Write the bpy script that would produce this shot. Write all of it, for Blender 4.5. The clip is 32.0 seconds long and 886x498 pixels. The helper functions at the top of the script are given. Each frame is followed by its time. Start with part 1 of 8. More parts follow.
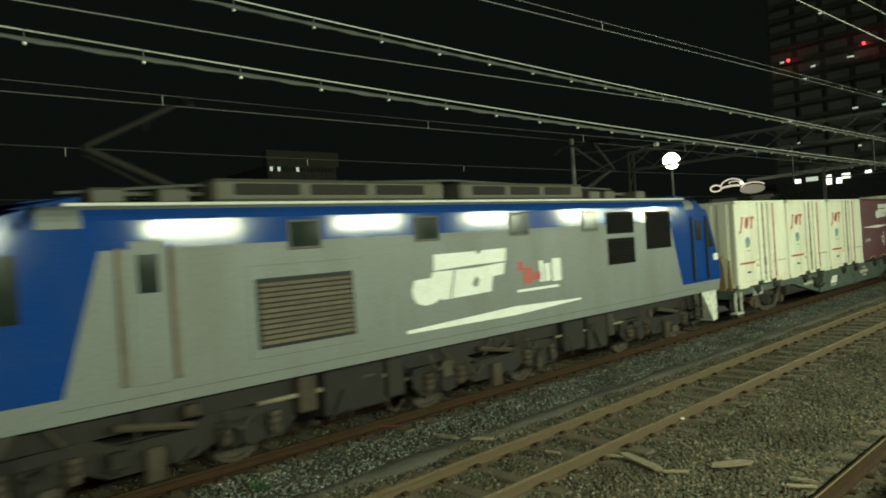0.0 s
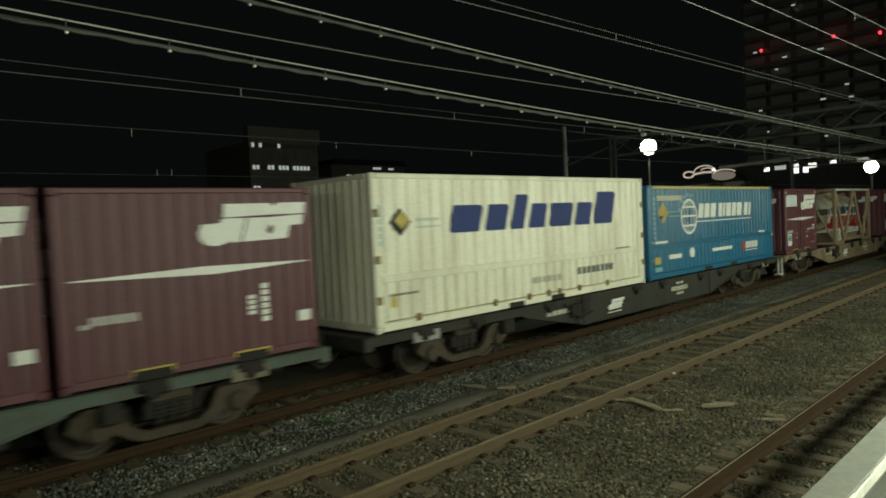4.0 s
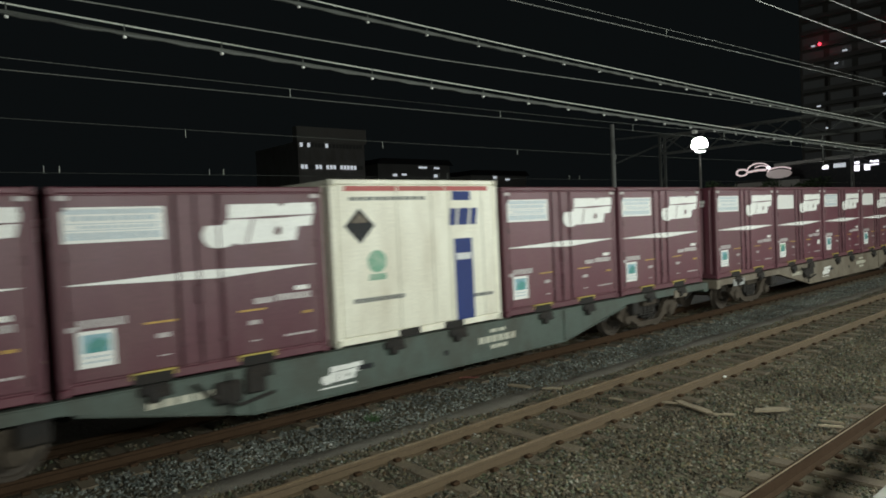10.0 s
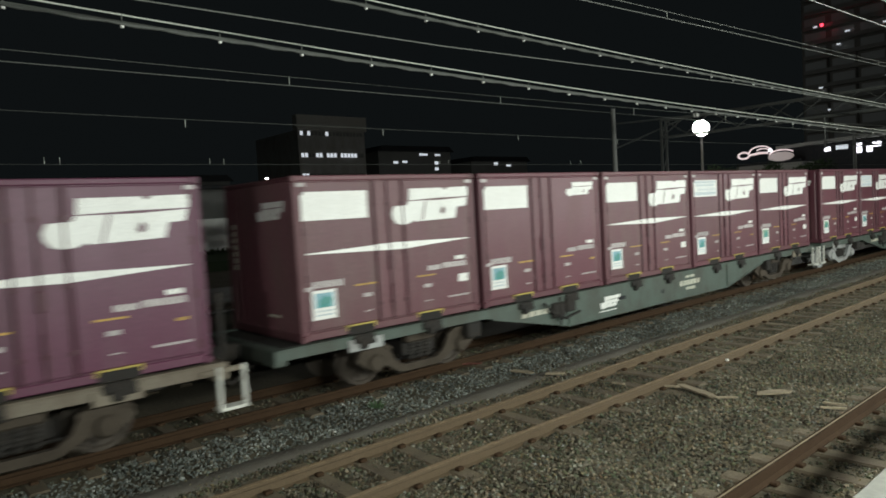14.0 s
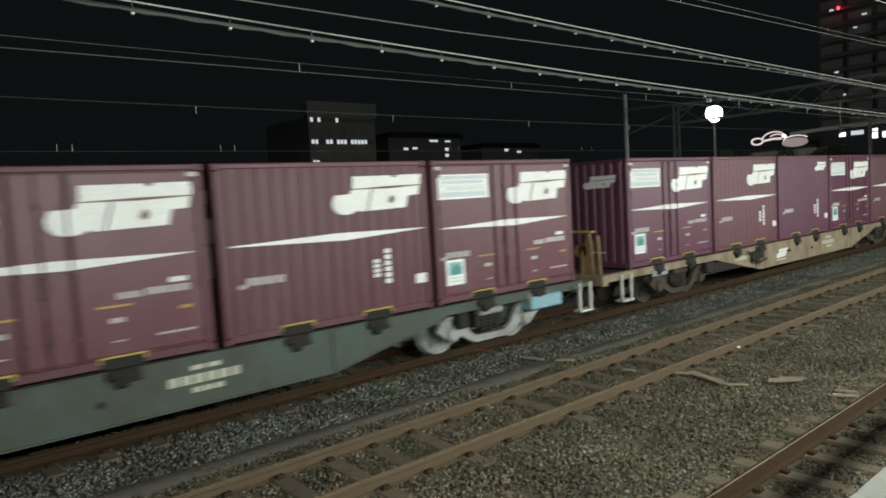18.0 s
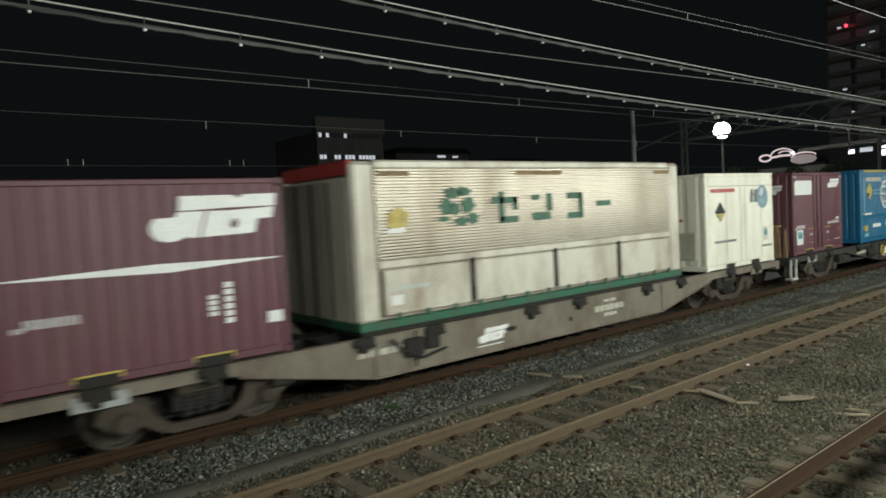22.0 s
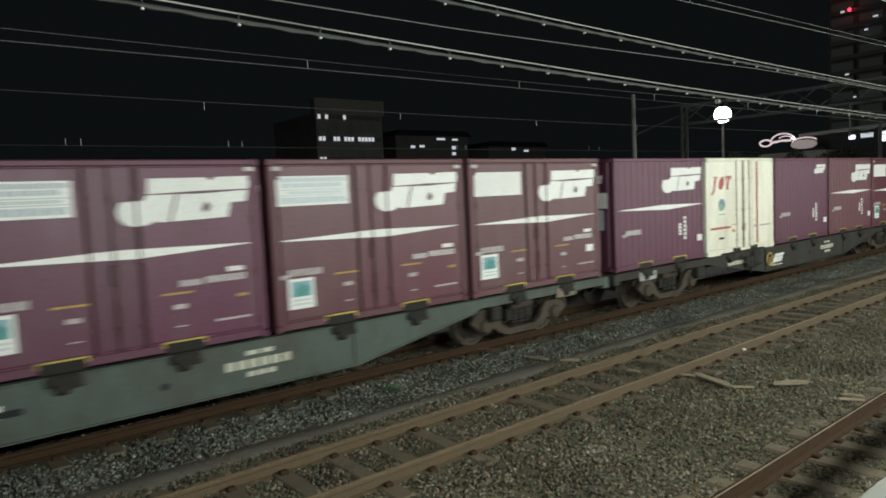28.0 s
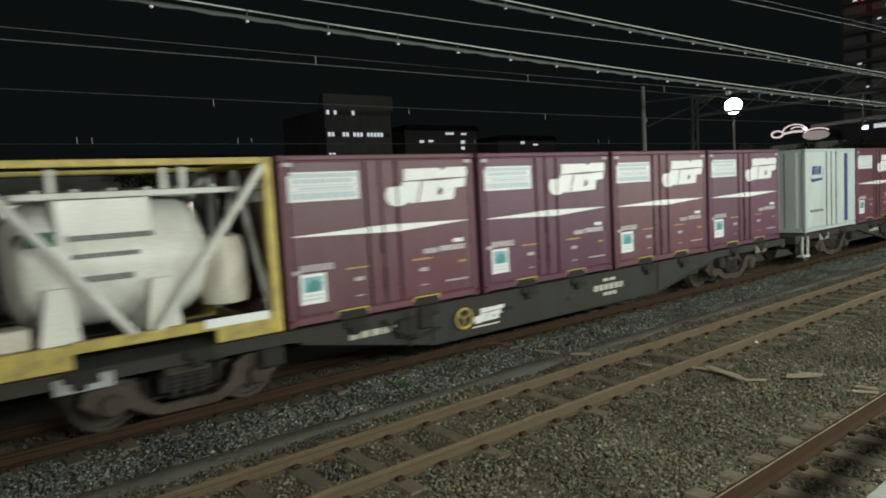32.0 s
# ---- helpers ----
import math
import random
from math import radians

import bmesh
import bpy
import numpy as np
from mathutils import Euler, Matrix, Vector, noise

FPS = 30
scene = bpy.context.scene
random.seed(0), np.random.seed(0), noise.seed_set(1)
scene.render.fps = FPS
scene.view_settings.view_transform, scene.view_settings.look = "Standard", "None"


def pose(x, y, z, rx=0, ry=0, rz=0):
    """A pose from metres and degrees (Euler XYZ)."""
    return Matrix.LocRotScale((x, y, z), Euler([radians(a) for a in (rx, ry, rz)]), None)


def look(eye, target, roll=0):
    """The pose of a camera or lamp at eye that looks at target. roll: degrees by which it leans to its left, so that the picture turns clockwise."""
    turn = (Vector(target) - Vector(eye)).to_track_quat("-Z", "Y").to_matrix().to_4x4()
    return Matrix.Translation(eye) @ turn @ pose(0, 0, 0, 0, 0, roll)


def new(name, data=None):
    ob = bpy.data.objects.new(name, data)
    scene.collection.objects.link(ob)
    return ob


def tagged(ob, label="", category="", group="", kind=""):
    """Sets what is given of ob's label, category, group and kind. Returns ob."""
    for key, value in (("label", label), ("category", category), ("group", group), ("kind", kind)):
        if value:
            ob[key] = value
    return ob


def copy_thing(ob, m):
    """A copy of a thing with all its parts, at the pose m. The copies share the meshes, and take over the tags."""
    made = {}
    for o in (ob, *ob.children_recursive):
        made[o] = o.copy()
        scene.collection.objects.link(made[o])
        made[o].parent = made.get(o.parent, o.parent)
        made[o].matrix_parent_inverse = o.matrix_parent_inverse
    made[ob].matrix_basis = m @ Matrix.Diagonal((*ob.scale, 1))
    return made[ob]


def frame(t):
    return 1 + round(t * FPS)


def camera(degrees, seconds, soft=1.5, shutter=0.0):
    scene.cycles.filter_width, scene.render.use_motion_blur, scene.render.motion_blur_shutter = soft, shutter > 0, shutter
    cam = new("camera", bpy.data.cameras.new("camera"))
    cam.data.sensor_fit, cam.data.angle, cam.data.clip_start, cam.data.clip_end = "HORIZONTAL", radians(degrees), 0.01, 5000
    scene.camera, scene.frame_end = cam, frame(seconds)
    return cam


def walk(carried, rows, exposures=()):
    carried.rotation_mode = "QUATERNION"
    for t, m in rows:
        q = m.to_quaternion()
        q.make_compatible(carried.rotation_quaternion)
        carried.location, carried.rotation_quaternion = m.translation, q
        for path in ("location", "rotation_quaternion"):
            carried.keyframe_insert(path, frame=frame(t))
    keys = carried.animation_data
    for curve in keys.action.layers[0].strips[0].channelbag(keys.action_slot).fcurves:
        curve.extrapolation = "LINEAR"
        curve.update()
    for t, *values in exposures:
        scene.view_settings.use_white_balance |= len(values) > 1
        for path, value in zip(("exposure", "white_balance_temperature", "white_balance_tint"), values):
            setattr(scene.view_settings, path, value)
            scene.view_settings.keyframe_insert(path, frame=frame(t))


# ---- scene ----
cam = camera(67.0, 32.0, soft=1.7, shutter=0.45)
PATH = [
    (0, pose(1.924, -8.360, 2.836, 89.588, 3.906, -42.391)),
    (0.5, pose(1.276, -8.516, 2.835, 89.424, 3.542, -43.265)),
    (1, pose(0.702, -8.678, 2.850, 89.224, 3.241, -44.126)),
    (1.5, pose(0.091, -8.837, 2.859, 88.918, 3.671, -45.419)),
    (2, pose(0.000, -8.860, 2.860, 88.501, 3.690, -45.386)),
    (2.5, pose(0.000, -8.860, 2.860, 88.070, 3.762, -45.228)),
    (4.5, pose(0.000, -8.860, 2.860, 87.716, 2.121, -44.159)),
    (5, pose(0.000, -8.860, 2.860, 87.701, 1.448, -43.426)),
    (5.5, pose(0.000, -8.860, 2.860, 87.616, 1.643, -42.815)),
    (6, pose(0.000, -8.860, 2.860, 87.435, 1.774, -42.287)),
    (6.5, pose(0.000, -8.860, 2.860, 87.251, 1.773, -41.849)),
    (7, pose(0.000, -8.860, 2.860, 87.091, 1.458, -41.478)),
    (7.5, pose(0.000, -8.860, 2.860, 87.006, 1.825, -41.193)),
    (8, pose(0.000, -8.860, 2.860, 87.000, 2.047, -40.999)),
    (8.5, pose(0.000, -8.860, 2.860, 87.134, 2.527, -41.117)),
    (9, pose(0.000, -8.860, 2.860, 87.460, 3.167, -41.113)),
    (9.5, pose(0.000, -8.860, 2.860, 87.677, 2.917, -41.016)),
    (10, pose(0.000, -8.860, 2.860, 87.807, 2.663, -40.869)),
    (10.5, pose(0.000, -8.860, 2.860, 87.762, 2.561, -40.768)),
    (11, pose(0.000, -8.860, 2.860, 87.760, 2.768, -40.747)),
    (11.5, pose(0.000, -8.860, 2.860, 87.682, 3.003, -40.727)),
    (12, pose(0.000, -8.860, 2.860, 87.381, 3.023, -40.687)),
    (12.5, pose(0.000, -8.860, 2.860, 87.042, 3.157, -40.655)),
    (13, pose(0.000, -8.860, 2.860, 86.760, 3.450, -40.630)),
    (13.5, pose(0.000, -8.860, 2.860, 86.654, 3.466, -40.667)),
    (14, pose(0.000, -8.860, 2.860, 86.697, 3.353, -40.754)),
    (14.5, pose(0.000, -8.860, 2.860, 86.805, 3.398, -40.774)),
    (16.5, pose(0.000, -8.860, 2.860, 86.374, 3.047, -40.452)),
    (17, pose(0.000, -8.860, 2.860, 86.064, 3.462, -40.330)),
    (17.5, pose(0.000, -8.860, 2.860, 85.810, 3.535, -40.098)),
    (18, pose(0.000, -8.860, 2.860, 85.605, 3.386, -39.876)),
    (18.5, pose(0.000, -8.860, 2.860, 85.403, 3.479, -39.717)),
    (19, pose(0.000, -8.860, 2.860, 85.236, 3.604, -39.642)),
    (19.5, pose(0.000, -8.860, 2.860, 85.197, 3.500, -39.596)),
    (20, pose(0.000, -8.860, 2.860, 85.388, 3.442, -39.630)),
    (20.5, pose(0.000, -8.860, 2.860, 85.867, 3.285, -39.598)),
    (21, pose(0.000, -8.860, 2.860, 86.344, 3.194, -39.544)),
    (21.5, pose(0.000, -8.860, 2.860, 86.734, 3.098, -39.416)),
    (22, pose(0.000, -8.860, 2.860, 86.948, 3.138, -39.243)),
    (22.5, pose(0.000, -8.860, 2.860, 86.973, 2.970, -39.117)),
    (23, pose(0.000, -8.860, 2.860, 86.849, 2.873, -38.974)),
    (23.5, pose(0.000, -8.860, 2.860, 86.746, 2.969, -38.884)),
    (24, pose(0.000, -8.860, 2.860, 86.729, 2.959, -38.841)),
    (24.5, pose(0.000, -8.860, 2.860, 86.799, 2.796, -38.819)),
    (25, pose(0.000, -8.860, 2.860, 86.889, 3.035, -38.825)),
    (25.5, pose(0.000, -8.860, 2.860, 86.925, 2.817, -38.835)),
    (26, pose(0.000, -8.860, 2.860, 86.720, 2.710, -38.909)),
    (26.5, pose(0.000, -8.860, 2.860, 86.293, 2.889, -39.075)),
    (28.5, pose(0.000, -8.860, 2.860, 85.273, 2.650, -39.323)),
    (29, pose(0.000, -8.860, 2.860, 85.161, 2.390, -39.038)),
    (29.5, pose(0.000, -8.860, 2.860, 85.086, 2.412, -38.832)),
    (30, pose(0.000, -8.860, 2.860, 85.089, 2.929, -38.717)),
    (30.5, pose(0.000, -8.860, 2.860, 85.073, 3.275, -38.686)),
    (31, pose(0.000, -8.860, 2.860, 85.060, 3.237, -38.657)),
    (31.5, pose(0.000, -8.860, 2.860, 85.055, 3.114, -38.585)),
    (32, pose(0.000, -8.860, 2.860, 85.077, 3.258, -38.533)),
]
# the clip's camera adapts: stops, kelvin and tint
EXPOSURES = [(0, 0.05, 7950, -18), (1, -0.28, 7950, -18), (2, -0.35, 7600, -15), (4, -0.6, 7600, -8), (5, -0.78, 6950, 3), (6, -0.2, 6900, 4),
             (7, 0.42, 6500, 10), (8, 0.45, 6500, 10), (9, 0.32, 6500, 10), (10, -0.1, 6500, 10), (11, -0.32, 6500, 10), (12, 0.15, 6500, 10),
             (13, 0.08, 6500, 10), (14, 0.25, 6500, 10), (17, 0.22, 6500, 10), (18, 0.2, 6500, 10), (19, 0.28, 6500, 10), (20, 0.15, 6500, 10),
             (21, 0.12, 6500, 10), (22, 0.03, 6500, 10), (23, -0.75, 6500, 10), (24, -0.4, 6500, 10), (25, 0.15, 6500, 10), (26, 0.1, 6500, 10),
             (29, 0.02, 6500, 10), (30, -0.2, 6500, 10), (31, 0.15, 6500, 10), (32, 0.07, 6500, 10)]
walk(cam, PATH, EXPOSURES)

# ---- light ----
world = bpy.data.worlds.new("night_sky")
scene.world = world
world.use_nodes = True
bg = world.node_tree.nodes["Background"]
bg.inputs["Color"].default_value = (0.55, 0.7, 0.75, 1)
bg.inputs["Strength"].default_value = 0.0066

Y_TRAIN, Y_MID, Y_NEAR, Y_FAR, Y_FIFTH = 1.225, -2.42, -6.34, 5.0, 8.8
Y_WIRE = -2.52
PLAT_Z, PLAT_Y = 1.2, -7.5


def area_lamp(name, m, sx, sy, watts, colour=(1, 1, 1)):
    data = bpy.data.lights.new(name, "AREA")
    data.shape, data.size, data.size_y, data.energy, data.color = "RECTANGLE", sx, sy, watts, colour
    ob = new(name, data)
    ob.matrix_world = m
    return ob


# fluorescent tubes under the platform roof, in a row along the edge
# k = -2 is an added, unseen lamp that brightens the container ends
for k in (-2, 0, 1, 2, 3, 4, 5):
    area_lamp("platform_light", look((3.4 + 5.8 * k, -9.95, 3.75), (3.4 + 5.8 * k, 1.0, 1.2)), 2.5, 0.22, 368, (0.93, 1.0, 0.93))


# the tall floodlight over the yard, down at the tracks and the road, and an added unseen fill towards the town
area_lamp("yard_flood_and_fill", look((61.2, 23.4, 9.3), (20.0, 12.0, 0.0)), 1.2, 1.2, 5000, (0.97, 1.0, 0.96))
# added lamp with no seen source, brightens the dark facades
area_lamp("yard_flood_and_fill", look((62.6, 24.9, 9.3), (110.0, 66.0, 6.0)), 1.2, 1.2, 1100, (0.97, 1.0, 0.96))


# ---- materials ----
def nodes_of(m):
    m.use_nodes = True
    nt = m.node_tree
    return nt, nt.nodes, nt.links, nt.nodes["Principled BSDF"]


def paint(name, colour, rough=0.5, metal=0.0, dirt=(0.10, 0.085, 0.065), dirt_amount=0.35, vary=0.12, scale=1.6,
          streak=1.0, bump=0.02, spec=0.5, grain=40.0, island=False):
    """A worn surface: base colour shifted per piece, stains at a large scale, grain and relief at a small one."""
    m = bpy.data.materials.new(name)
    nt, N, K, bsdf = nodes_of(m)
    co = N.new("ShaderNodeTexCoord")
    mp = N.new("ShaderNodeMapping")
    mp.inputs["Scale"].default_value = (1, 1, 1.0 / streak)
    K.new(co.outputs["Object"], mp.inputs["Vector"])
    big = N.new("ShaderNodeTexNoise")
    big.inputs["Scale"].default_value, big.inputs["Detail"].default_value, big.inputs["Roughness"].default_value = scale, 6, 0.65
    K.new(mp.outputs["Vector"], big.inputs["Vector"])
    fine = N.new("ShaderNodeTexNoise")
    fine.inputs["Scale"].default_value, fine.inputs["Detail"].default_value = grain, 3
    K.new(co.outputs["Object"], fine.inputs["Vector"])
    ramp = N.new("ShaderNodeValToRGB")
    ramp.color_ramp.elements[0].position, ramp.color_ramp.elements[1].position = 0.42, 0.75
    ramp.color_ramp.elements[0].color = (0, 0, 0, 1)
    ramp.color_ramp.elements[1].color = (dirt_amount, dirt_amount, dirt_amount, 1)
    K.new(big.outputs["Fac"], ramp.inputs["Fac"])
    if island:
        rnd = N.new("ShaderNodeNewGeometry").outputs["Random Per Island"]
    else:
        rnd = N.new("ShaderNodeObjectInfo").outputs["Random"]
    mr = N.new("ShaderNodeMapRange")
    mr.inputs["To Min"].default_value, mr.inputs["To Max"].default_value = 1 - vary, 1 + vary
    K.new(rnd, mr.inputs["Value"])
    hsv = N.new("ShaderNodeHueSaturation")
    hsv.inputs["Color"].default_value = (*colour, 1)
    K.new(mr.outputs["Result"], hsv.inputs["Value"])
    mix = N.new("ShaderNodeMix")
    mix.data_type = "RGBA"
    K.new(ramp.outputs["Color"], mix.inputs["Factor"])
    K.new(hsv.outputs["Color"], mix.inputs["A"])
    mix.inputs["B"].default_value = (*dirt, 1)
    gm = N.new("ShaderNodeMix")
    gm.data_type, gm.blend_type = "RGBA", "MULTIPLY"
    gm.inputs["Factor"].default_value = 0.35
    K.new(mix.outputs["Result"], gm.inputs["A"])
    gr = N.new("ShaderNodeMapRange")
    gr.inputs["From Min"].default_value, gr.inputs["From Max"].default_value = 0.3, 0.7
    gr.inputs["To Min"].default_value, gr.inputs["To Max"].default_value = 0.55, 1.25
    K.new(fine.outputs["Fac"], gr.inputs["Value"])
    cmb = N.new("ShaderNodeCombineColor")
    for c in ("Red", "Green", "Blue"):
        K.new(gr.outputs["Result"], cmb.inputs[c])
    K.new(cmb.outputs["Color"], gm.inputs["B"])
    K.new(gm.outputs["Result"], bsdf.inputs["Base Color"])
    rr = N.new("ShaderNodeMapRange")
    rr.inputs["To Min"].default_value, rr.inputs["To Max"].default_value = max(0.02, rough - 0.15), min(1, rough + 0.2)
    K.new(big.outputs["Fac"], rr.inputs["Value"])
    K.new(rr.outputs["Result"], bsdf.inputs["Roughness"])
    bsdf.inputs["Metallic"].default_value = metal
    bsdf.inputs["Specular IOR Level"].default_value = spec
    if bump:
        bp = N.new("ShaderNodeBump")
        bp.inputs["Strength"].default_value, bp.inputs["Distance"].default_value = 0.5, bump
        K.new(fine.outputs["Fac"], bp.inputs["Height"])
        K.new(bp.outputs["Normal"], bsdf.inputs["Normal"])
    return m


def stones(name, colours, rough=0.9):
    """Crushed stone: every lump takes one of several hues and its own lightness."""
    m = bpy.data.materials.new(name)
    nt, N, K, bsdf = nodes_of(m)
    rnd = N.new("ShaderNodeNewGeometry").outputs["Random Per Island"]
    ramp = N.new("ShaderNodeValToRGB")
    e = ramp.color_ramp.elements
    while len(e) < len(colours):
        e.new(0.5)
    for k, c in enumerate(colours):
        e[k].position, e[k].color = k / (len(colours) - 1), (*c, 1)
    K.new(rnd, ramp.inputs["Fac"])
    mul = N.new("ShaderNodeMath")
    mul.operation = "MULTIPLY"
    mul.inputs[1].default_value = 37.0
    K.new(rnd, mul.inputs[0])
    fr = N.new("ShaderNodeMath")
    fr.operation = "FRACT"
    K.new(mul.outputs[0], fr.inputs[0])
    mr = N.new("ShaderNodeMapRange")
    mr.inputs["To Min"].default_value, mr.inputs["To Max"].default_value = 0.42, 1.5
    K.new(fr.outputs[0], mr.inputs["Value"])
    co = N.new("ShaderNodeTexCoord")
    big = N.new("ShaderNodeTexNoise")
    big.inputs["Scale"].default_value, big.inputs["Detail"].default_value = 0.9, 5
    K.new(co.outputs["Object"], big.inputs["Vector"])
    br = N.new("ShaderNodeMapRange")
    br.inputs["From Min"].default_value, br.inputs["From Max"].default_value = 0.35, 0.65
    br.inputs["To Min"].default_value, br.inputs["To Max"].default_value = 0.62, 1.25
    K.new(big.outputs["Fac"], br.inputs["Value"])
    pr = N.new("ShaderNodeMath")
    pr.operation = "MULTIPLY"
    K.new(mr.outputs["Result"], pr.inputs[0])
    K.new(br.outputs["Result"], pr.inputs[1])
    hsv = N.new("ShaderNodeHueSaturation")
    K.new(ramp.outputs["Color"], hsv.inputs["Color"])
    K.new(pr.outputs[0], hsv.inputs["Value"])
    K.new(hsv.outputs["Color"], bsdf.inputs["Base Color"])
    bsdf.inputs["Roughness"].default_value = rough
    bsdf.inputs["Specular IOR Level"].default_value = 0.3
    return m


def glow(name, colour, strength):
    m = bpy.data.materials.new(name)
    nt, N, K, bsdf = nodes_of(m)
    bsdf.inputs["Base Color"].default_value = (0.5, 0.5, 0.5, 1)
    bsdf.inputs["Emission Color"].default_value = (*colour, 1)
    bsdf.inputs["Emission Strength"].default_value = strength
    return m


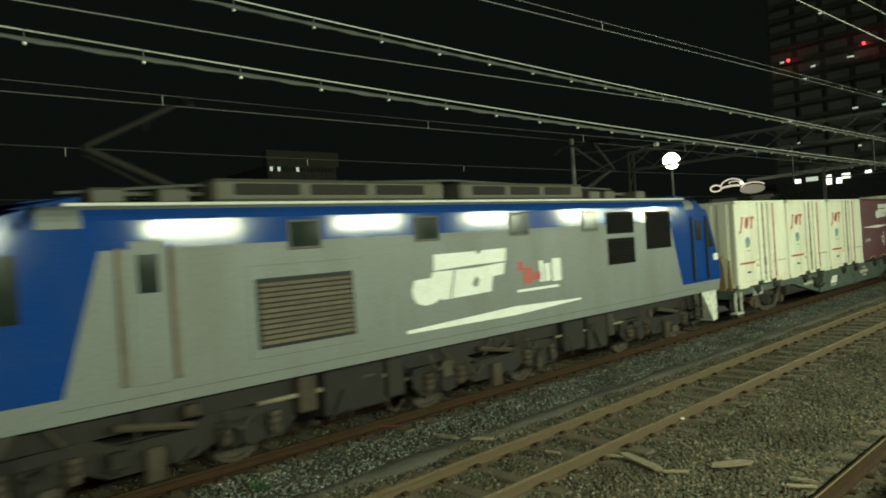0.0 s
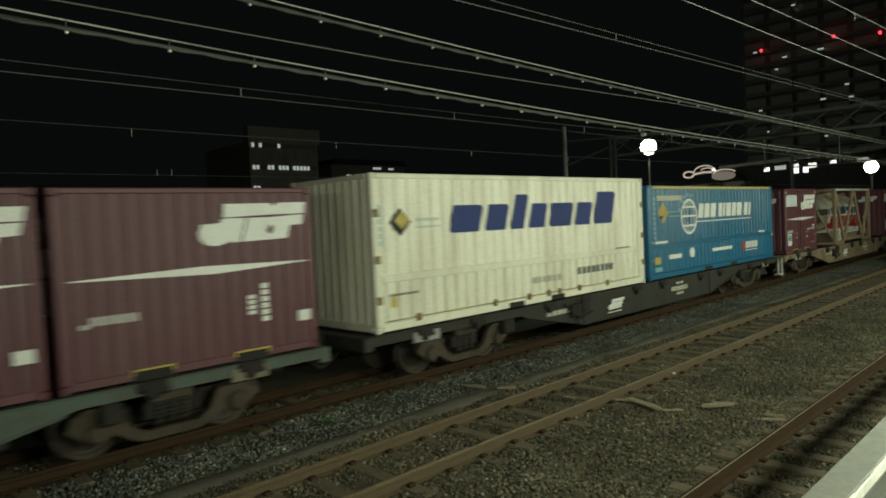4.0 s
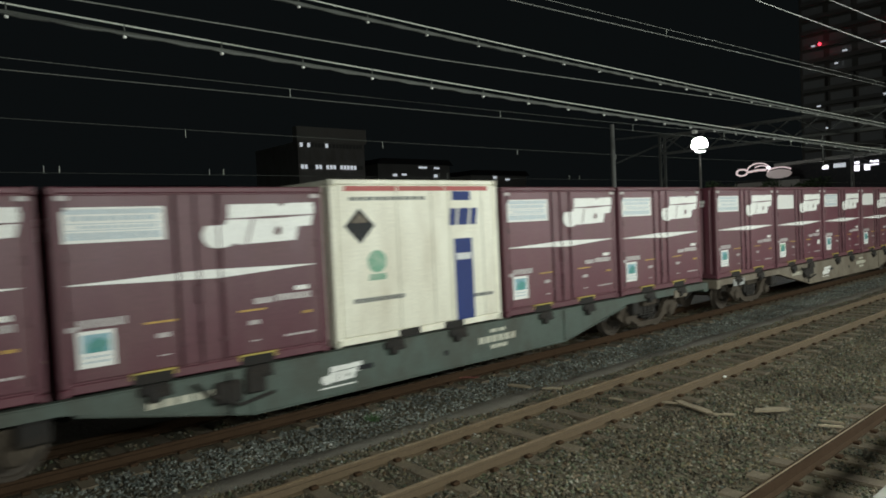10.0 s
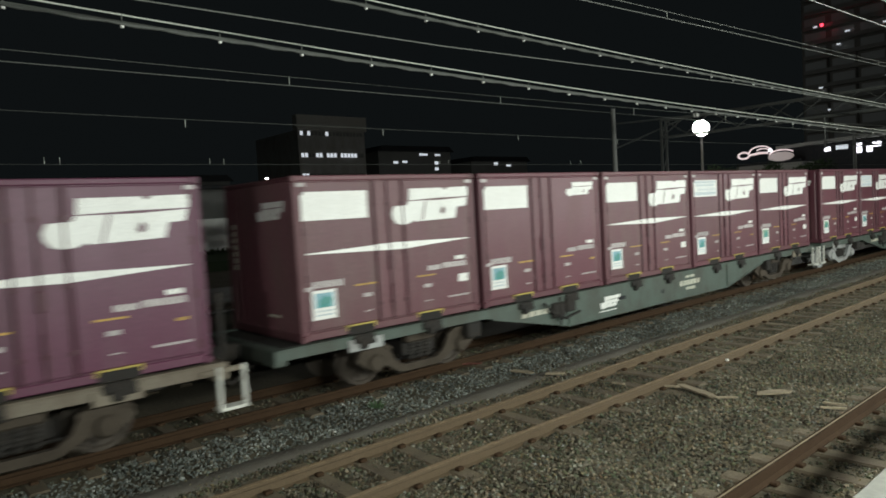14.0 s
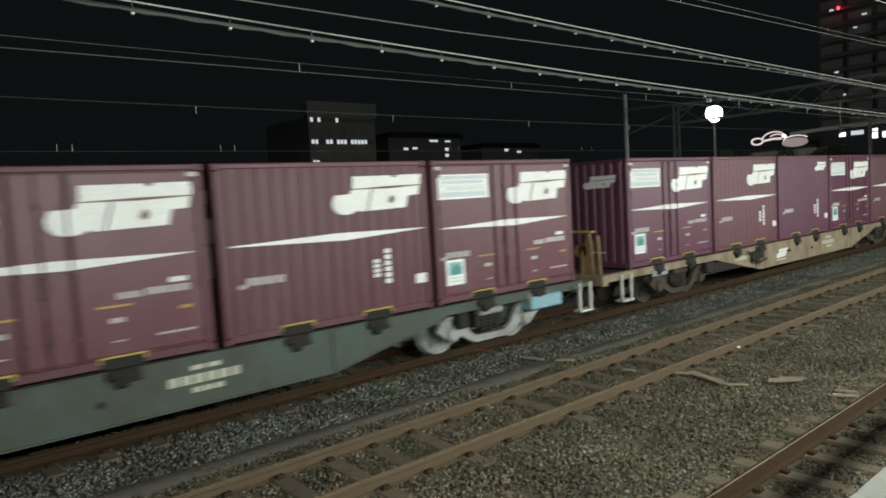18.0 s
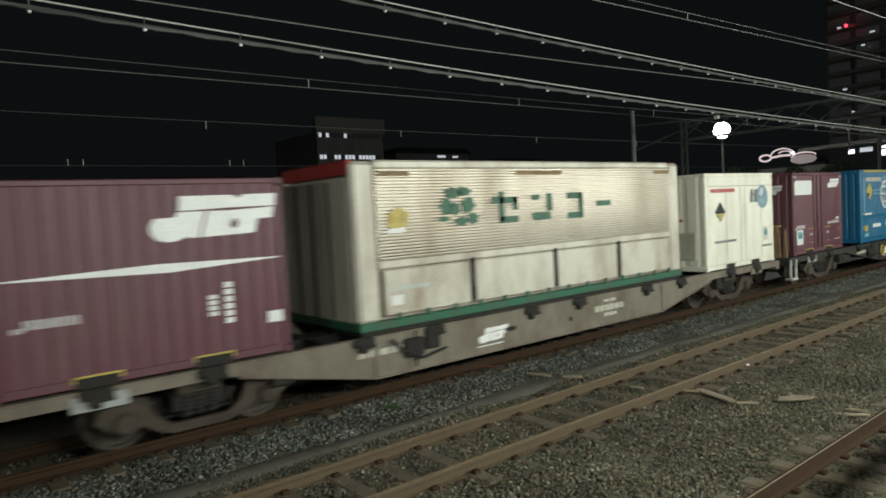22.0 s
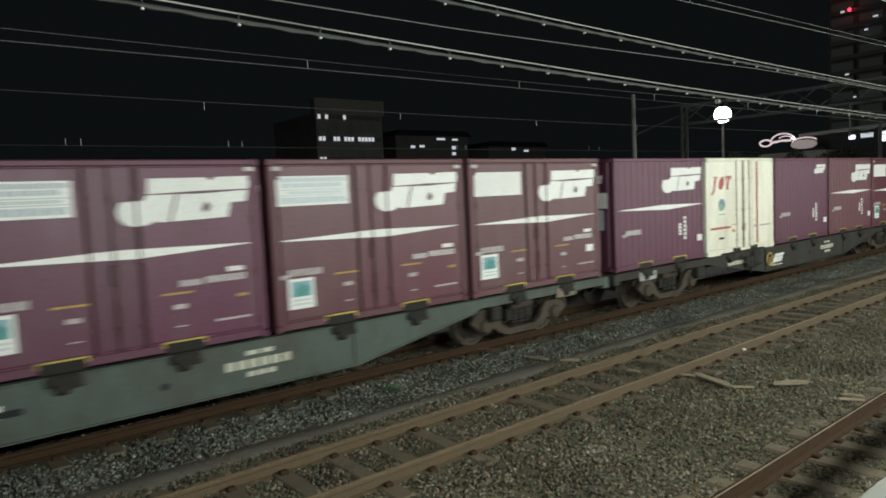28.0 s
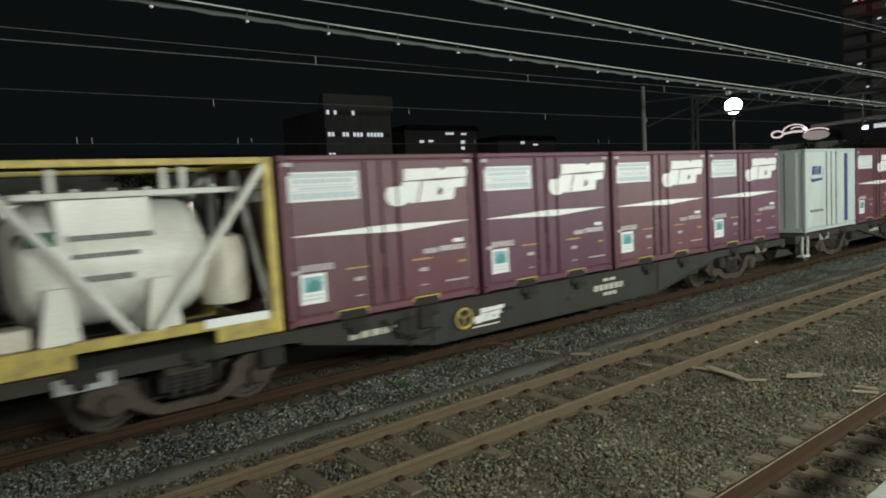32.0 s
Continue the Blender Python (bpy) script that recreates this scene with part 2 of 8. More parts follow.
M = {
    "maroon": paint("maroon_paint", (0.122, 0.037, 0.051), 0.5, 0, (0.15, 0.085, 0.08), 0.6, 0.16, 2.2, 3.5, 0.002, 0.5, 25),
    "maroon_door": paint("maroon_door_paint", (0.118, 0.035, 0.049), 0.44, 0, (0.16, 0.09, 0.085), 0.55, 0.14, 2.4, 3.5, 0.002, 0.5, 22),
    "plum": paint("plum_paint", (0.112, 0.030, 0.062), 0.5, 0, (0.13, 0.07, 0.085), 0.55, 0.16, 2.2, 3.5, 0.002, 0.5, 25),
    "plum_door": paint("plum_door_paint", (0.108, 0.028, 0.059), 0.44, 0, (0.14, 0.08, 0.095), 0.5, 0.14, 2.4, 3.5, 0.002, 0.5, 22),
    "faded": paint("faded_maroon_paint", (0.135, 0.049, 0.060), 0.52, 0, (0.15, 0.10, 0.09), 0.65, 0.14, 2.2, 3.5, 0.002, 0.5, 25),
    "faded_door": paint("faded_maroon_door_paint", (0.13, 0.047, 0.058), 0.48, 0, (0.16, 0.11, 0.10), 0.65, 0.14, 2.4, 3.5, 0.002, 0.5, 22),
    "maroon_dark": paint("maroon_rod_paint", (0.085, 0.024, 0.034), 0.5, 0, (0.05, 0.03, 0.03), 0.4, 0.1, 2, 1, 0.004),
    "white": paint("white_vinyl", (0.86, 0.86, 0.82), 0.45, 0, (0.5, 0.45, 0.4), 0.22, 0.06, 2.5, 2.0, 0.002),
    "cream": paint("cream_paint", (0.90, 0.875, 0.73), 0.4, 0, (0.36, 0.27, 0.17), 0.42, 0.05, 1.7, 4.0, 0.004, 0.5, 30),
    # dimmer copy of the cream; on container ends it holds their shade
    "cream_dim": paint("dim_cream_and_end_shade", (0.55, 0.54, 0.44), 0.5, 0, (0.25, 0.18, 0.12), 0.5, 0.05, 1.7, 4.0, 0.004),
    "red": paint("red_vinyl", (0.42, 0.05, 0.045), 0.45, 0, (0.3, 0.2, 0.15), 0.3, 0.05, 3, 2, 0.002),
    "yellow": paint("yellow_paint", (0.56, 0.43, 0.10), 0.5, 0, (0.16, 0.12, 0.06), 0.7, 0.15, 4, 1, 0.003),
    "navy": paint("navy_vinyl", (0.014, 0.034, 0.17), 0.65, 0, (0.06, 0.06, 0.12), 0.2, 0.05, 3, 2, 0.002),
    "teal": paint("blue_container_paint", (0.012, 0.142, 0.27), 0.33, 0, (0.05, 0.13, 0.19), 0.55, 0.05, 1.2, 4.0, 0.005, 0.5, 25),
    "green": paint("green_paint", (0.018, 0.125, 0.065), 0.5, 0, (0.08, 0.06, 0.04), 0.7, 0.08, 3, 2, 0.003),
    "sky": paint("pale_blue_vinyl", (0.22, 0.42, 0.50), 0.45, 0, (0.4, 0.4, 0.35), 0.4, 0.1, 6, 1, 0.002),
    "pale": paint("pale_print", (0.52, 0.60, 0.64), 0.5, 0, (0.6, 0.6, 0.58), 0.4, 0.08, 6, 1, 0.002),
    "leaf": paint("pale_green_vinyl", (0.16, 0.38, 0.25), 0.45, 0, (0.6, 0.6, 0.5), 0.6, 0.1, 8, 1, 0.002),
    "black": paint("black_vinyl", (0.02, 0.022, 0.025), 0.5, 0, (0.08, 0.07, 0.06), 0.3, 0.05, 3, 1, 0.002, 0.15),
    "silver": paint("mill_aluminium", (0.46, 0.41, 0.33), 0.36, 0.6, (0.26, 0.20, 0.13), 0.6, 0.05, 1.1, 5.0, 0.003, 0.5, 20),
    "panel": paint("weathered_white_panel", (0.68, 0.635, 0.53), 0.45, 0.1, (0.24, 0.17, 0.10), 0.8, 0.06, 1.4, 2.5, 0.004),
    "steel_g": paint("grey_green_sill_paint", (0.075, 0.10, 0.083), 0.55, 0, (0.05, 0.04, 0.028), 0.8, 0.12, 2.0, 2.0, 0.006),
    "steel_d": paint("dark_grey_sill_paint", (0.043, 0.045, 0.040), 0.6, 0, (0.045, 0.03, 0.02), 0.95, 0.12, 1.2, 2.0, 0.006, 0.2),
    "steel_l": paint("light_grey_sill_paint", (0.205, 0.175, 0.13), 0.6, 0, (0.09, 0.062, 0.04), 0.9, 0.1, 2.0, 2.0, 0.006),
    "steel_t": paint("tan_sill_paint", (0.285, 0.22, 0.142), 0.6, 0, (0.075, 0.05, 0.031), 0.9, 0.1, 2.2, 2.0, 0.006),
    "bogie": paint("brake_dust_bogie", (0.070, 0.055, 0.040), 0.8, 0, (0.035, 0.027, 0.02), 0.85, 0.12, 2.5, 1, 0.01, 0.3, 30),
    "bogie_g": paint("fresh_grey_bogie", (0.36, 0.37, 0.36), 0.6, 0, (0.14, 0.11, 0.09), 0.7, 0.1, 2.5, 1, 0.008, 0.3, 30),
    "wheel": paint("dusty_wheel_steel", (0.072, 0.057, 0.043), 0.65, 0.2, (0.04, 0.031, 0.025), 0.7, 0.1, 4, 1, 0.006),
    "under": paint("oily_underframe_and_hollows", (0.015, 0.013, 0.011), 0.85, 0, (0.036, 0.027, 0.019), 0.7, 0.25, 3, 1, 0.01),
    "step": paint("white_step_paint", (0.68, 0.68, 0.62), 0.55, 0, (0.2, 0.16, 0.12), 0.7, 0.12, 6, 1, 0.003),
    "post": paint("brown_post_paint", (0.25, 0.165, 0.075), 0.65, 0, (0.07, 0.05, 0.04), 0.6, 0.1, 4, 1, 0.004),
    "loco_grey": paint("loco_grey_paint", (0.175, 0.188, 0.183), 0.5, 0, (0.15, 0.135, 0.11), 0.5, 0.02, 1.6, 4.0, 0.0008, 0.5, 25),
    "loco_blue": paint("loco_blue_paint", (0.010, 0.050, 0.235), 0.0, 0, (0.02, 0.05, 0.14), 0.4, 0.02, 1.6, 3.0, 0.0008, 0.38, 25),
    "loco_roof": paint("loco_roof_paint", (0.065, 0.065, 0.055), 0.6, 0, (0.2, 0.16, 0.11), 0.6, 0.1, 2, 1, 0.006),
    "roof_eq": paint("roof_equipment_paint", (0.09, 0.085, 0.068), 0.6, 0, (0.12, 0.09, 0.06), 0.6, 0.1, 2, 1, 0.006),
    "dark_glass": paint("dark_window_glass", (0.012, 0.018, 0.014), 0.08, 0, (0.03, 0.03, 0.03), 0.2, 0.1, 2, 1, 0.0, 0.18),
    "vent": paint("bronze_louvre_paint", (0.17, 0.135, 0.095), 0.55, 0.2, (0.06, 0.05, 0.04), 0.6, 0.1, 3, 1, 0.004),
    "rail": paint("rusty_rail_steel", (0.100, 0.068, 0.036), 0.75, 0.0, (0.09, 0.06, 0.032), 0.7, 0.05, 3, 1, 0.004),
    "rail_top": paint("worn_rail_head", (0.235, 0.165, 0.092), 0.45, 0.15, (0.19, 0.13, 0.08), 0.5, 0.03, 2, 1, 0.001),
    "rail_dark": paint("dark_rusty_rail_steel", (0.048, 0.028, 0.0155), 0.9, 0.0, (0.034, 0.02, 0.012), 0.6, 0.05, 3, 1, 0.004, 0.12),
    "rail_shine": paint("polished_rail_head", (0.30, 0.24, 0.16), 0.35, 0.35, (0.2, 0.14, 0.09), 0.4, 0.03, 2, 1, 0.001),
    "sleeper": paint("weathered_sleeper", (0.12, 0.094, 0.06), 0.9, 0, (0.07, 0.055, 0.04), 0.7, 0.15, 3, 1, 0.012),
    "stone": stones("ballast_stone", [(0.095, 0.060, 0.032), (0.085, 0.094, 0.072), (0.125, 0.094, 0.052), (0.072, 0.086, 0.05), (0.11, 0.10, 0.074), (0.14, 0.105, 0.07), (0.17, 0.165, 0.13)]),
    "stone_b": stones("bluish_ballast_stone", [(0.085, 0.088, 0.072), (0.125, 0.138, 0.125), (0.10, 0.085, 0.06), (0.115, 0.132, 0.115), (0.16, 0.17, 0.155), (0.22, 0.225, 0.205)]),
    "ground": paint("ballast_ground", (0.10, 0.086, 0.058), 0.95, 0, (0.05, 0.04, 0.03), 0.6, 0.0, 0.6, 1, 0.04, 0.2, 16),
    "dirt": paint("fine_track_dirt", (0.14, 0.13, 0.11), 0.95, 0, (0.07, 0.055, 0.04), 0.6, 0.0, 1.4, 1, 0.012, 0.2, 45),
    "wood": paint("bleached_wood_scrap", (0.26, 0.215, 0.145), 0.85, 0, (0.16, 0.12, 0.08), 0.5, 0.15, 6, 1, 0.004),
    "grass": paint("weed_leaf", (0.05, 0.11, 0.035), 0.7, 0, (0.1, 0.1, 0.04), 0.3, 0.25, 4, 1, 0.0),
    "coping": paint("platform_edge_concrete", (0.14, 0.145, 0.128), 0.7, 0, (0.19, 0.17, 0.14), 0.5, 0.04, 2.5, 1, 0.003),
    "asphalt": paint("platform_asphalt", (0.055, 0.056, 0.06), 0.85, 0, (0.1, 0.09, 0.08), 0.4, 0.0, 1.5, 1, 0.004, 0.3, 90),
    "concrete": paint("grey_concrete", (0.30, 0.29, 0.27), 0.85, 0, (0.14, 0.12, 0.1), 0.6, 0.08, 0.7, 2, 0.008),
    "wire": paint("overhead_copper_wire", (0.50, 0.52, 0.46), 0.45, 0.3, (0.15, 0.17, 0.14), 0.5, 0.05, 1, 1, 0.0),
    "wire_dim": paint("dull_overhead_wire", (0.15, 0.155, 0.14), 0.55, 0.2, (0.07, 0.075, 0.065), 0.5, 0.05, 1, 1, 0.0),
    "teal_print": paint("blue_green_print", (0.06, 0.27, 0.26), 0.5, 0, (0.2, 0.4, 0.25), 0.6, 0.1, 9, 1, 0.002),
    "rust_red": paint("red_rust", (0.105, 0.028, 0.018), 0.85, 0, (0.06, 0.025, 0.015), 0.6, 0.1, 6, 1, 0.004),
    "louvre_dark": paint("dark_louvre_paint", (0.009, 0.009, 0.009), 0.9, 0, (0.02, 0.018, 0.015), 0.5, 0.1, 3, 1, 0.004, 0.08),
    "rod_grime": paint("grimy_rod_paint", (0.22, 0.19, 0.14), 0.5, 0, (0.09, 0.065, 0.04), 0.8, 0.1, 4, 2, 0.004),
    "globe_blue": paint("blue_grey_print", (0.13, 0.24, 0.33), 0.5, 0, (0.45, 0.52, 0.5), 0.7, 0.05, 5, 1, 0.002),
    "print_grey": paint("worn_white_print", (0.52, 0.48, 0.47), 0.5, 0, (0.25, 0.18, 0.18), 0.5, 0.12, 9, 1, 0.002),
    "orange": paint("orange_mark_paint", (0.50, 0.30, 0.06), 0.5, 0, (0.16, 0.10, 0.05), 0.6, 0.15, 4, 1, 0.003),
    "strand": paint("galvanised_strand", (0.66, 0.68, 0.60), 0.35, 0.25, (0.3, 0.3, 0.27), 0.3, 0.05, 1, 1, 0.0),
    "cable": paint("grey_cable_sheath", (0.085, 0.09, 0.08), 0.55, 0, (0.05, 0.05, 0.045), 0.5, 0.05, 2, 1, 0.0),
    "galv": paint("galvanised_steel", (0.17, 0.18, 0.17), 0.55, 0.5, (0.18, 0.16, 0.13), 0.5, 0.08, 2, 2, 0.003),
    "tower": paint("tower_wall_tile", (0.30, 0.29, 0.26), 0.8, 0, (0.2, 0.18, 0.15), 0.4, 0.03, 0.2, 1, 0.01),
    "night_wall": paint("dark_facade", (0.16, 0.16, 0.15), 0.85, 0, (0.10, 0.10, 0.09), 0.5, 0.05, 0.3, 1, 0.01),
    "tower_slab": paint("tower_balcony_concrete", (0.42, 0.42, 0.39), 0.8, 0, (0.2, 0.19, 0.17), 0.4, 0.03, 0.3, 1, 0.01),
    "foliage": paint("night_foliage", (0.035, 0.055, 0.025), 0.8, 0, (0.05, 0.06, 0.03), 0.4, 0.3, 2, 1, 0.0, 0.2, 20, True),
    "bark": paint("bark", (0.09, 0.07, 0.05), 0.9, 0, (0.05, 0.04, 0.03), 0.5, 0.1, 6, 2, 0.01),
    "tank_steel": paint("tank_stainless", (0.62, 0.58, 0.49), 0.4, 0.35, (0.26, 0.21, 0.14), 0.6, 0.03, 1.2, 3, 0.003),
    "tank_white": paint("tank_white_paint", (0.84, 0.83, 0.75), 0.35, 0, (0.4, 0.34, 0.27), 0.3, 0.03, 1.5, 3, 0.003),
    "tank_red": paint("tank_red_paint", (0.36, 0.04, 0.032), 0.35, 0, (0.25, 0.06, 0.04), 0.4, 0.03, 1.5, 3, 0.003),
    "tank_blue": paint("tank_blue_paint", (0.02, 0.065, 0.155), 0.35, 0, (0.1, 0.1, 0.12), 0.3, 0.03, 1.5, 3, 0.003),
    "frame_tan": paint("grimy_tank_frame", (0.35, 0.27, 0.18), 0.55, 0.1, (0.15, 0.10, 0.06), 0.7, 0.06, 2, 1, 0.005),
    "frame_grey": paint("pale_grey_frame", (0.72, 0.71, 0.64), 0.45, 0, (0.3, 0.25, 0.2), 0.4, 0.06, 2, 1, 0.004),
    "reefer": paint("pale_grey_container_paint", (0.55, 0.62, 0.58), 0.4, 0, (0.3, 0.28, 0.24), 0.35, 0.04, 1.5, 3, 0.003),
    "lit": glow("floodlight_glow", (1, 0.98, 0.95), 60),
    "lit_bright": glow("glaring_window_glow", (0.92, 0.9, 1.0), 2.2),
    "lit_window": glow("lit_window_glow", (1.0, 0.88, 0.68), 0.8),
    "lit_cool": glow("cool_window_glow", (0.85, 0.92, 1.0), 0.55),
    "lit_flat": glow("cool_shop_glow", (0.86, 0.95, 0.84), 0.42),
    # faint glow standing in for city light on the tower's face
    "lit_dim": glow("window_city_light", (0.75, 0.9, 0.8), 0.003),
    "lit_pink": glow("pink_sign_glow", (1.0, 0.78, 0.78), 0.6),
    "pink_dim": glow("dim_pink_sign_glow", (1.0, 0.78, 0.74), 0.16),
    "lit_red": glow("red_beacon_glow", (1.0, 0.05, 0.09), 3.0),
}


# ---- geometry helpers ----
class Geo:
    """Vertices and faces of one mesh under construction."""

    def __init__(self):
        self.v, self.f = [], []

    def add(self, verts, faces):
        o = len(self.v)
        self.v.extend(verts)
        self.f.extend([tuple(i + o for i in f) for f in faces])
        return self

    def box(self, x0, x1, y0, y1, z0, z1, c=0.0):
        if c <= 0:
            vs = [(x, y, z) for x in (x0, x1) for y in (y0, y1) for z in (z0, z1)]
            return self.add(vs, [(0, 1, 3, 2), (4, 6, 7, 5), (0, 4, 5, 1), (2, 3, 7, 6), (0, 2, 6, 4), (1, 5, 7, 3)])
        c = min(c, 0.45 * min(x1 - x0, y1 - y0, z1 - z0))
        lo, hi = (x0, y0, z0), (x1, y1, z1)
        vs, at = [], {}
        for s in [(a, b, d) for a in (0, 1) for b in (0, 1) for d in (0, 1)]:
            for ax in range(3):
                p = [(hi[i] if s[i] else lo[i]) if i == ax else ((hi[i] - c) if s[i] else (lo[i] + c)) for i in range(3)]
                at[s, ax] = len(vs)
                vs.append(tuple(p))
        fs = []
        for ax in range(3):
            b, d = [i for i in range(3) if i != ax]
            for sgn in (0, 1):
                q = []
                for sb, sd in ((0, 0), (1, 0), (1, 1), (0, 1)):
                    s = [0, 0, 0]
                    s[ax], s[b], s[d] = sgn, sb, sd
                    q.append(at[tuple(s), ax])
                fs.append(tuple(q))
            for sb in (0, 1):
                for sd in (0, 1):
                    s0, s1 = [0, 0, 0], [0, 0, 0]
                    s0[ax], s1[ax] = 0, 1
                    s0[b] = s1[b] = sb
                    s0[d] = s1[d] = sd
                    fs.append((at[tuple(s0), b], at[tuple(s1), b], at[tuple(s1), d], at[tuple(s0), d]))
        for s in [(a, b, d) for a in (0, 1) for b in (0, 1) for d in (0, 1)]:
            fs.append((at[s, 0], at[s, 1], at[s, 2]))
        return self.add(vs, fs)

    def extrude(self, pts, a, b, axis="y"):
        """A prism: pts in the plane across the axis, in (x, z), (y, z) or (x, y)."""
        n = len(pts)
        put = {"y": lambda p, h: (p[0], h, p[1]), "x": lambda p, h: (h, p[0], p[1]), "z": lambda p, h: (p[0], p[1], h)}[axis]
        vs = [put(p, a) for p in pts] + [put(p, b) for p in pts]
        fs = [tuple(range(n)), tuple(range(2 * n - 1, n - 1, -1))]
        fs += [(i, (i + 1) % n, n + (i + 1) % n, n + i) for i in range(n)]
        return self.add(vs, fs)

    def tube(self, p0, p1, r, n=8, r1=None):
        p0, p1 = Vector(p0), Vector(p1)
        q = (p1 - p0).to_track_quat("Z", "Y")
        r1 = r if r1 is None else r1
        vs = []
        for p, rad in ((p0, r), (p1, r1)):
            for k in range(n):
                a = 2 * math.pi * k / n
                vs.append(tuple(p + q @ Vector((rad * math.cos(a), rad * math.sin(a), 0))))
        fs = [tuple(range(n - 1, -1, -1)), tuple(range(n, 2 * n))]
        fs += [(k, (k + 1) % n, n + (k + 1) % n, n + k) for k in range(n)]
        return self.add(vs, fs)

    def line(self, pts, r, n=6):
        """A bent tube through the points."""
        pts = [Vector(p) for p in pts]
        vs, fs = [], []
        for i, p in enumerate(pts):
            d = (pts[min(i + 1, len(pts) - 1)] - pts[max(i - 1, 0)]).normalized()
            q = d.to_track_quat("Z", "Y")
            for k in range(n):
                a = 2 * math.pi * k / n
                vs.append(tuple(p + q @ Vector((r * math.cos(a), r * math.sin(a), 0))))
        for i in range(len(pts) - 1):
            fs += [(i * n + k, i * n + (k + 1) % n, (i + 1) * n + (k + 1) % n, (i + 1) * n + k) for k in range(n)]
        fs += [tuple(range(n - 1, -1, -1)), tuple(range((len(pts) - 1) * n, len(pts) * n))]
        return self.add(vs, fs)

    def lathe(self, prof, n=24, centre=(0, 0, 0), axis="y"):
        """A turned body: prof is (radius, place along the axis) from end to end."""
        vs, fs = [], []
        for r, h in prof:
            for k in range(n):
                a = 2 * math.pi * k / n
                u, w = r * math.cos(a), r * math.sin(a)
                p = {"y": (u, h, w), "x": (h, u, w), "z": (u, w, h)}[axis]
                vs.append((p[0] + centre[0], p[1] + centre[1], p[2] + centre[2]))
        for i in range(len(prof) - 1):
            fs += [(i * n + k, i * n + (k + 1) % n, (i + 1) * n + (k + 1) % n, (i + 1) * n + k) for k in range(n)]
        fs += [tuple(range(n)), tuple(range((len(prof) - 1) * n, len(prof) * n))]
        return self.add(vs, fs)

    def waves(self, a0, a1, h0, h1, face, depth, count, back, axis="z"):
        """A corrugated sheet: count ribs from a0 to a1, standing out to face, valleys depth behind it."""
        step = (a1 - a0) / count
        pts = []
        for k in range(count):
            s = a0 + k * step
            pts += [(s, face + depth), (s + 0.2 * step, face + depth), (s + 0.32 * step, face), (s + 0.88 * step, face)]
        pts += [(a1, face + depth), (a1, back), (a0, back)]
        if axis == "h":
            return self.extrude([(y, z) for z, y in pts], h0, h1, "x")
        if axis == "e":
            return self.extrude([(x, y) for y, x in pts], h0, h1, "z")
        return self.extrude(pts, h0, h1, "z")

    def mesh(self, name, mat, smooth=False):
        me = bpy.data.meshes.new(name)
        me.from_pydata(self.v, [], self.f)
        bm = bmesh.new()
        bm.from_mesh(me)
        bmesh.ops.recalc_face_normals(bm, faces=bm.faces)
        bm.to_mesh(me)
        bm.free()
        if smooth:
            me.shade_smooth()
            me.set_sharp_from_angle(angle=radians(38))
        me.materials.append(mat)
        return me


WRITING = {"panel_writing", "number_bar", "data_bar", "warning_bar", "top_writing", "mark_writing", "side_writing", "white_bar", "company_bar", "class_mark", "company_shape",
           "number_column", "meridian", "latitude_bar", "band_writing", "end_writing", "writing", "plate_mark", "ray_mark", "end_logo"}


def part(name, g, mat, parent=None, label="", smooth=False, m=None):
    ob = new(name, g.mesh(name, M[mat], smooth) if isinstance(g, Geo) else g)
    ob.parent = parent
    if m is not None:
        ob.matrix_local = m
    return tagged(ob, label, "", "", "stuff" if name in WRITING else "")


def thing(name, label, category, group="", kind="", m=None):
    ob = new(name)
    ob.empty_display_size = 0.3
    if m is not None:
        ob.matrix_world = m
    return tagged(ob, label, category, group, kind)


def structure(name, g, mat, label="", category="", smooth=False):
    return tagged(part(name, g, mat, None, "", smooth), label, category, "", "structure")


rng = np.random.default_rng(7)

# ---- ground and tracks ----
GROUND_Z = -0.205


def ground_sheet():
    """One sheet out to the horizon, fine near the tracks, with slight unevenness."""
    xs = np.concatenate([np.linspace(-700, -40, 6), np.linspace(-30, 60, 91), np.linspace(80, 900, 8)])
    ys = np.concatenate([np.linspace(-700, -12, 5), np.linspace(-9, 11, 61), np.linspace(16, 900, 9)])
    vs = []
    for x in xs:
        for y in ys:
            near = 1.0 if (-12 < y < 12 and -31 < x < 62) else 0.0
            vs.append((float(x), float(y), GROUND_Z + near * 0.03 * (noise.noise((x * 0.9, y * 1.3, 0)))))
    n = len(ys)
    fs = [(i * n + j, (i + 1) * n + j, (i + 1) * n + j + 1, i * n + j + 1) for i in range(len(xs) - 1) for j in range(n - 1)]
    g = Geo().add(vs, fs)
    return structure("ground", g, "ground", "dark brown trackside ballast bed running to the horizon", "ground")


ground_sheet()

# trodden fine dirt between the freight track and the middle track
g = Geo()
n = 120
vs = []
for k in range(n + 1):
    x = -20 + 80 * k / n
    a = -1.17 + 0.14 * noise.noise((x * 0.7, 3.1, 0))
    b = -0.76 + 0.14 * noise.noise((x * 0.7, 9.1, 0))
    vs += [(x, a, GROUND_Z - 0.01), (x, a + 0.06, GROUND_Z + 0.026), (x, b - 0.06, GROUND_Z + 0.03), (x, b, GROUND_Z - 0.01)]
fs = [(4 * k + j, 4 * k + j + 1, 4 * k + j + 5, 4 * k + j + 4) for k in range(n) for j in range(3)]
structure("dirt_strip", g.add(vs, fs), "dirt", "smooth grey strip of fine dirt between two tracks", "path", True)

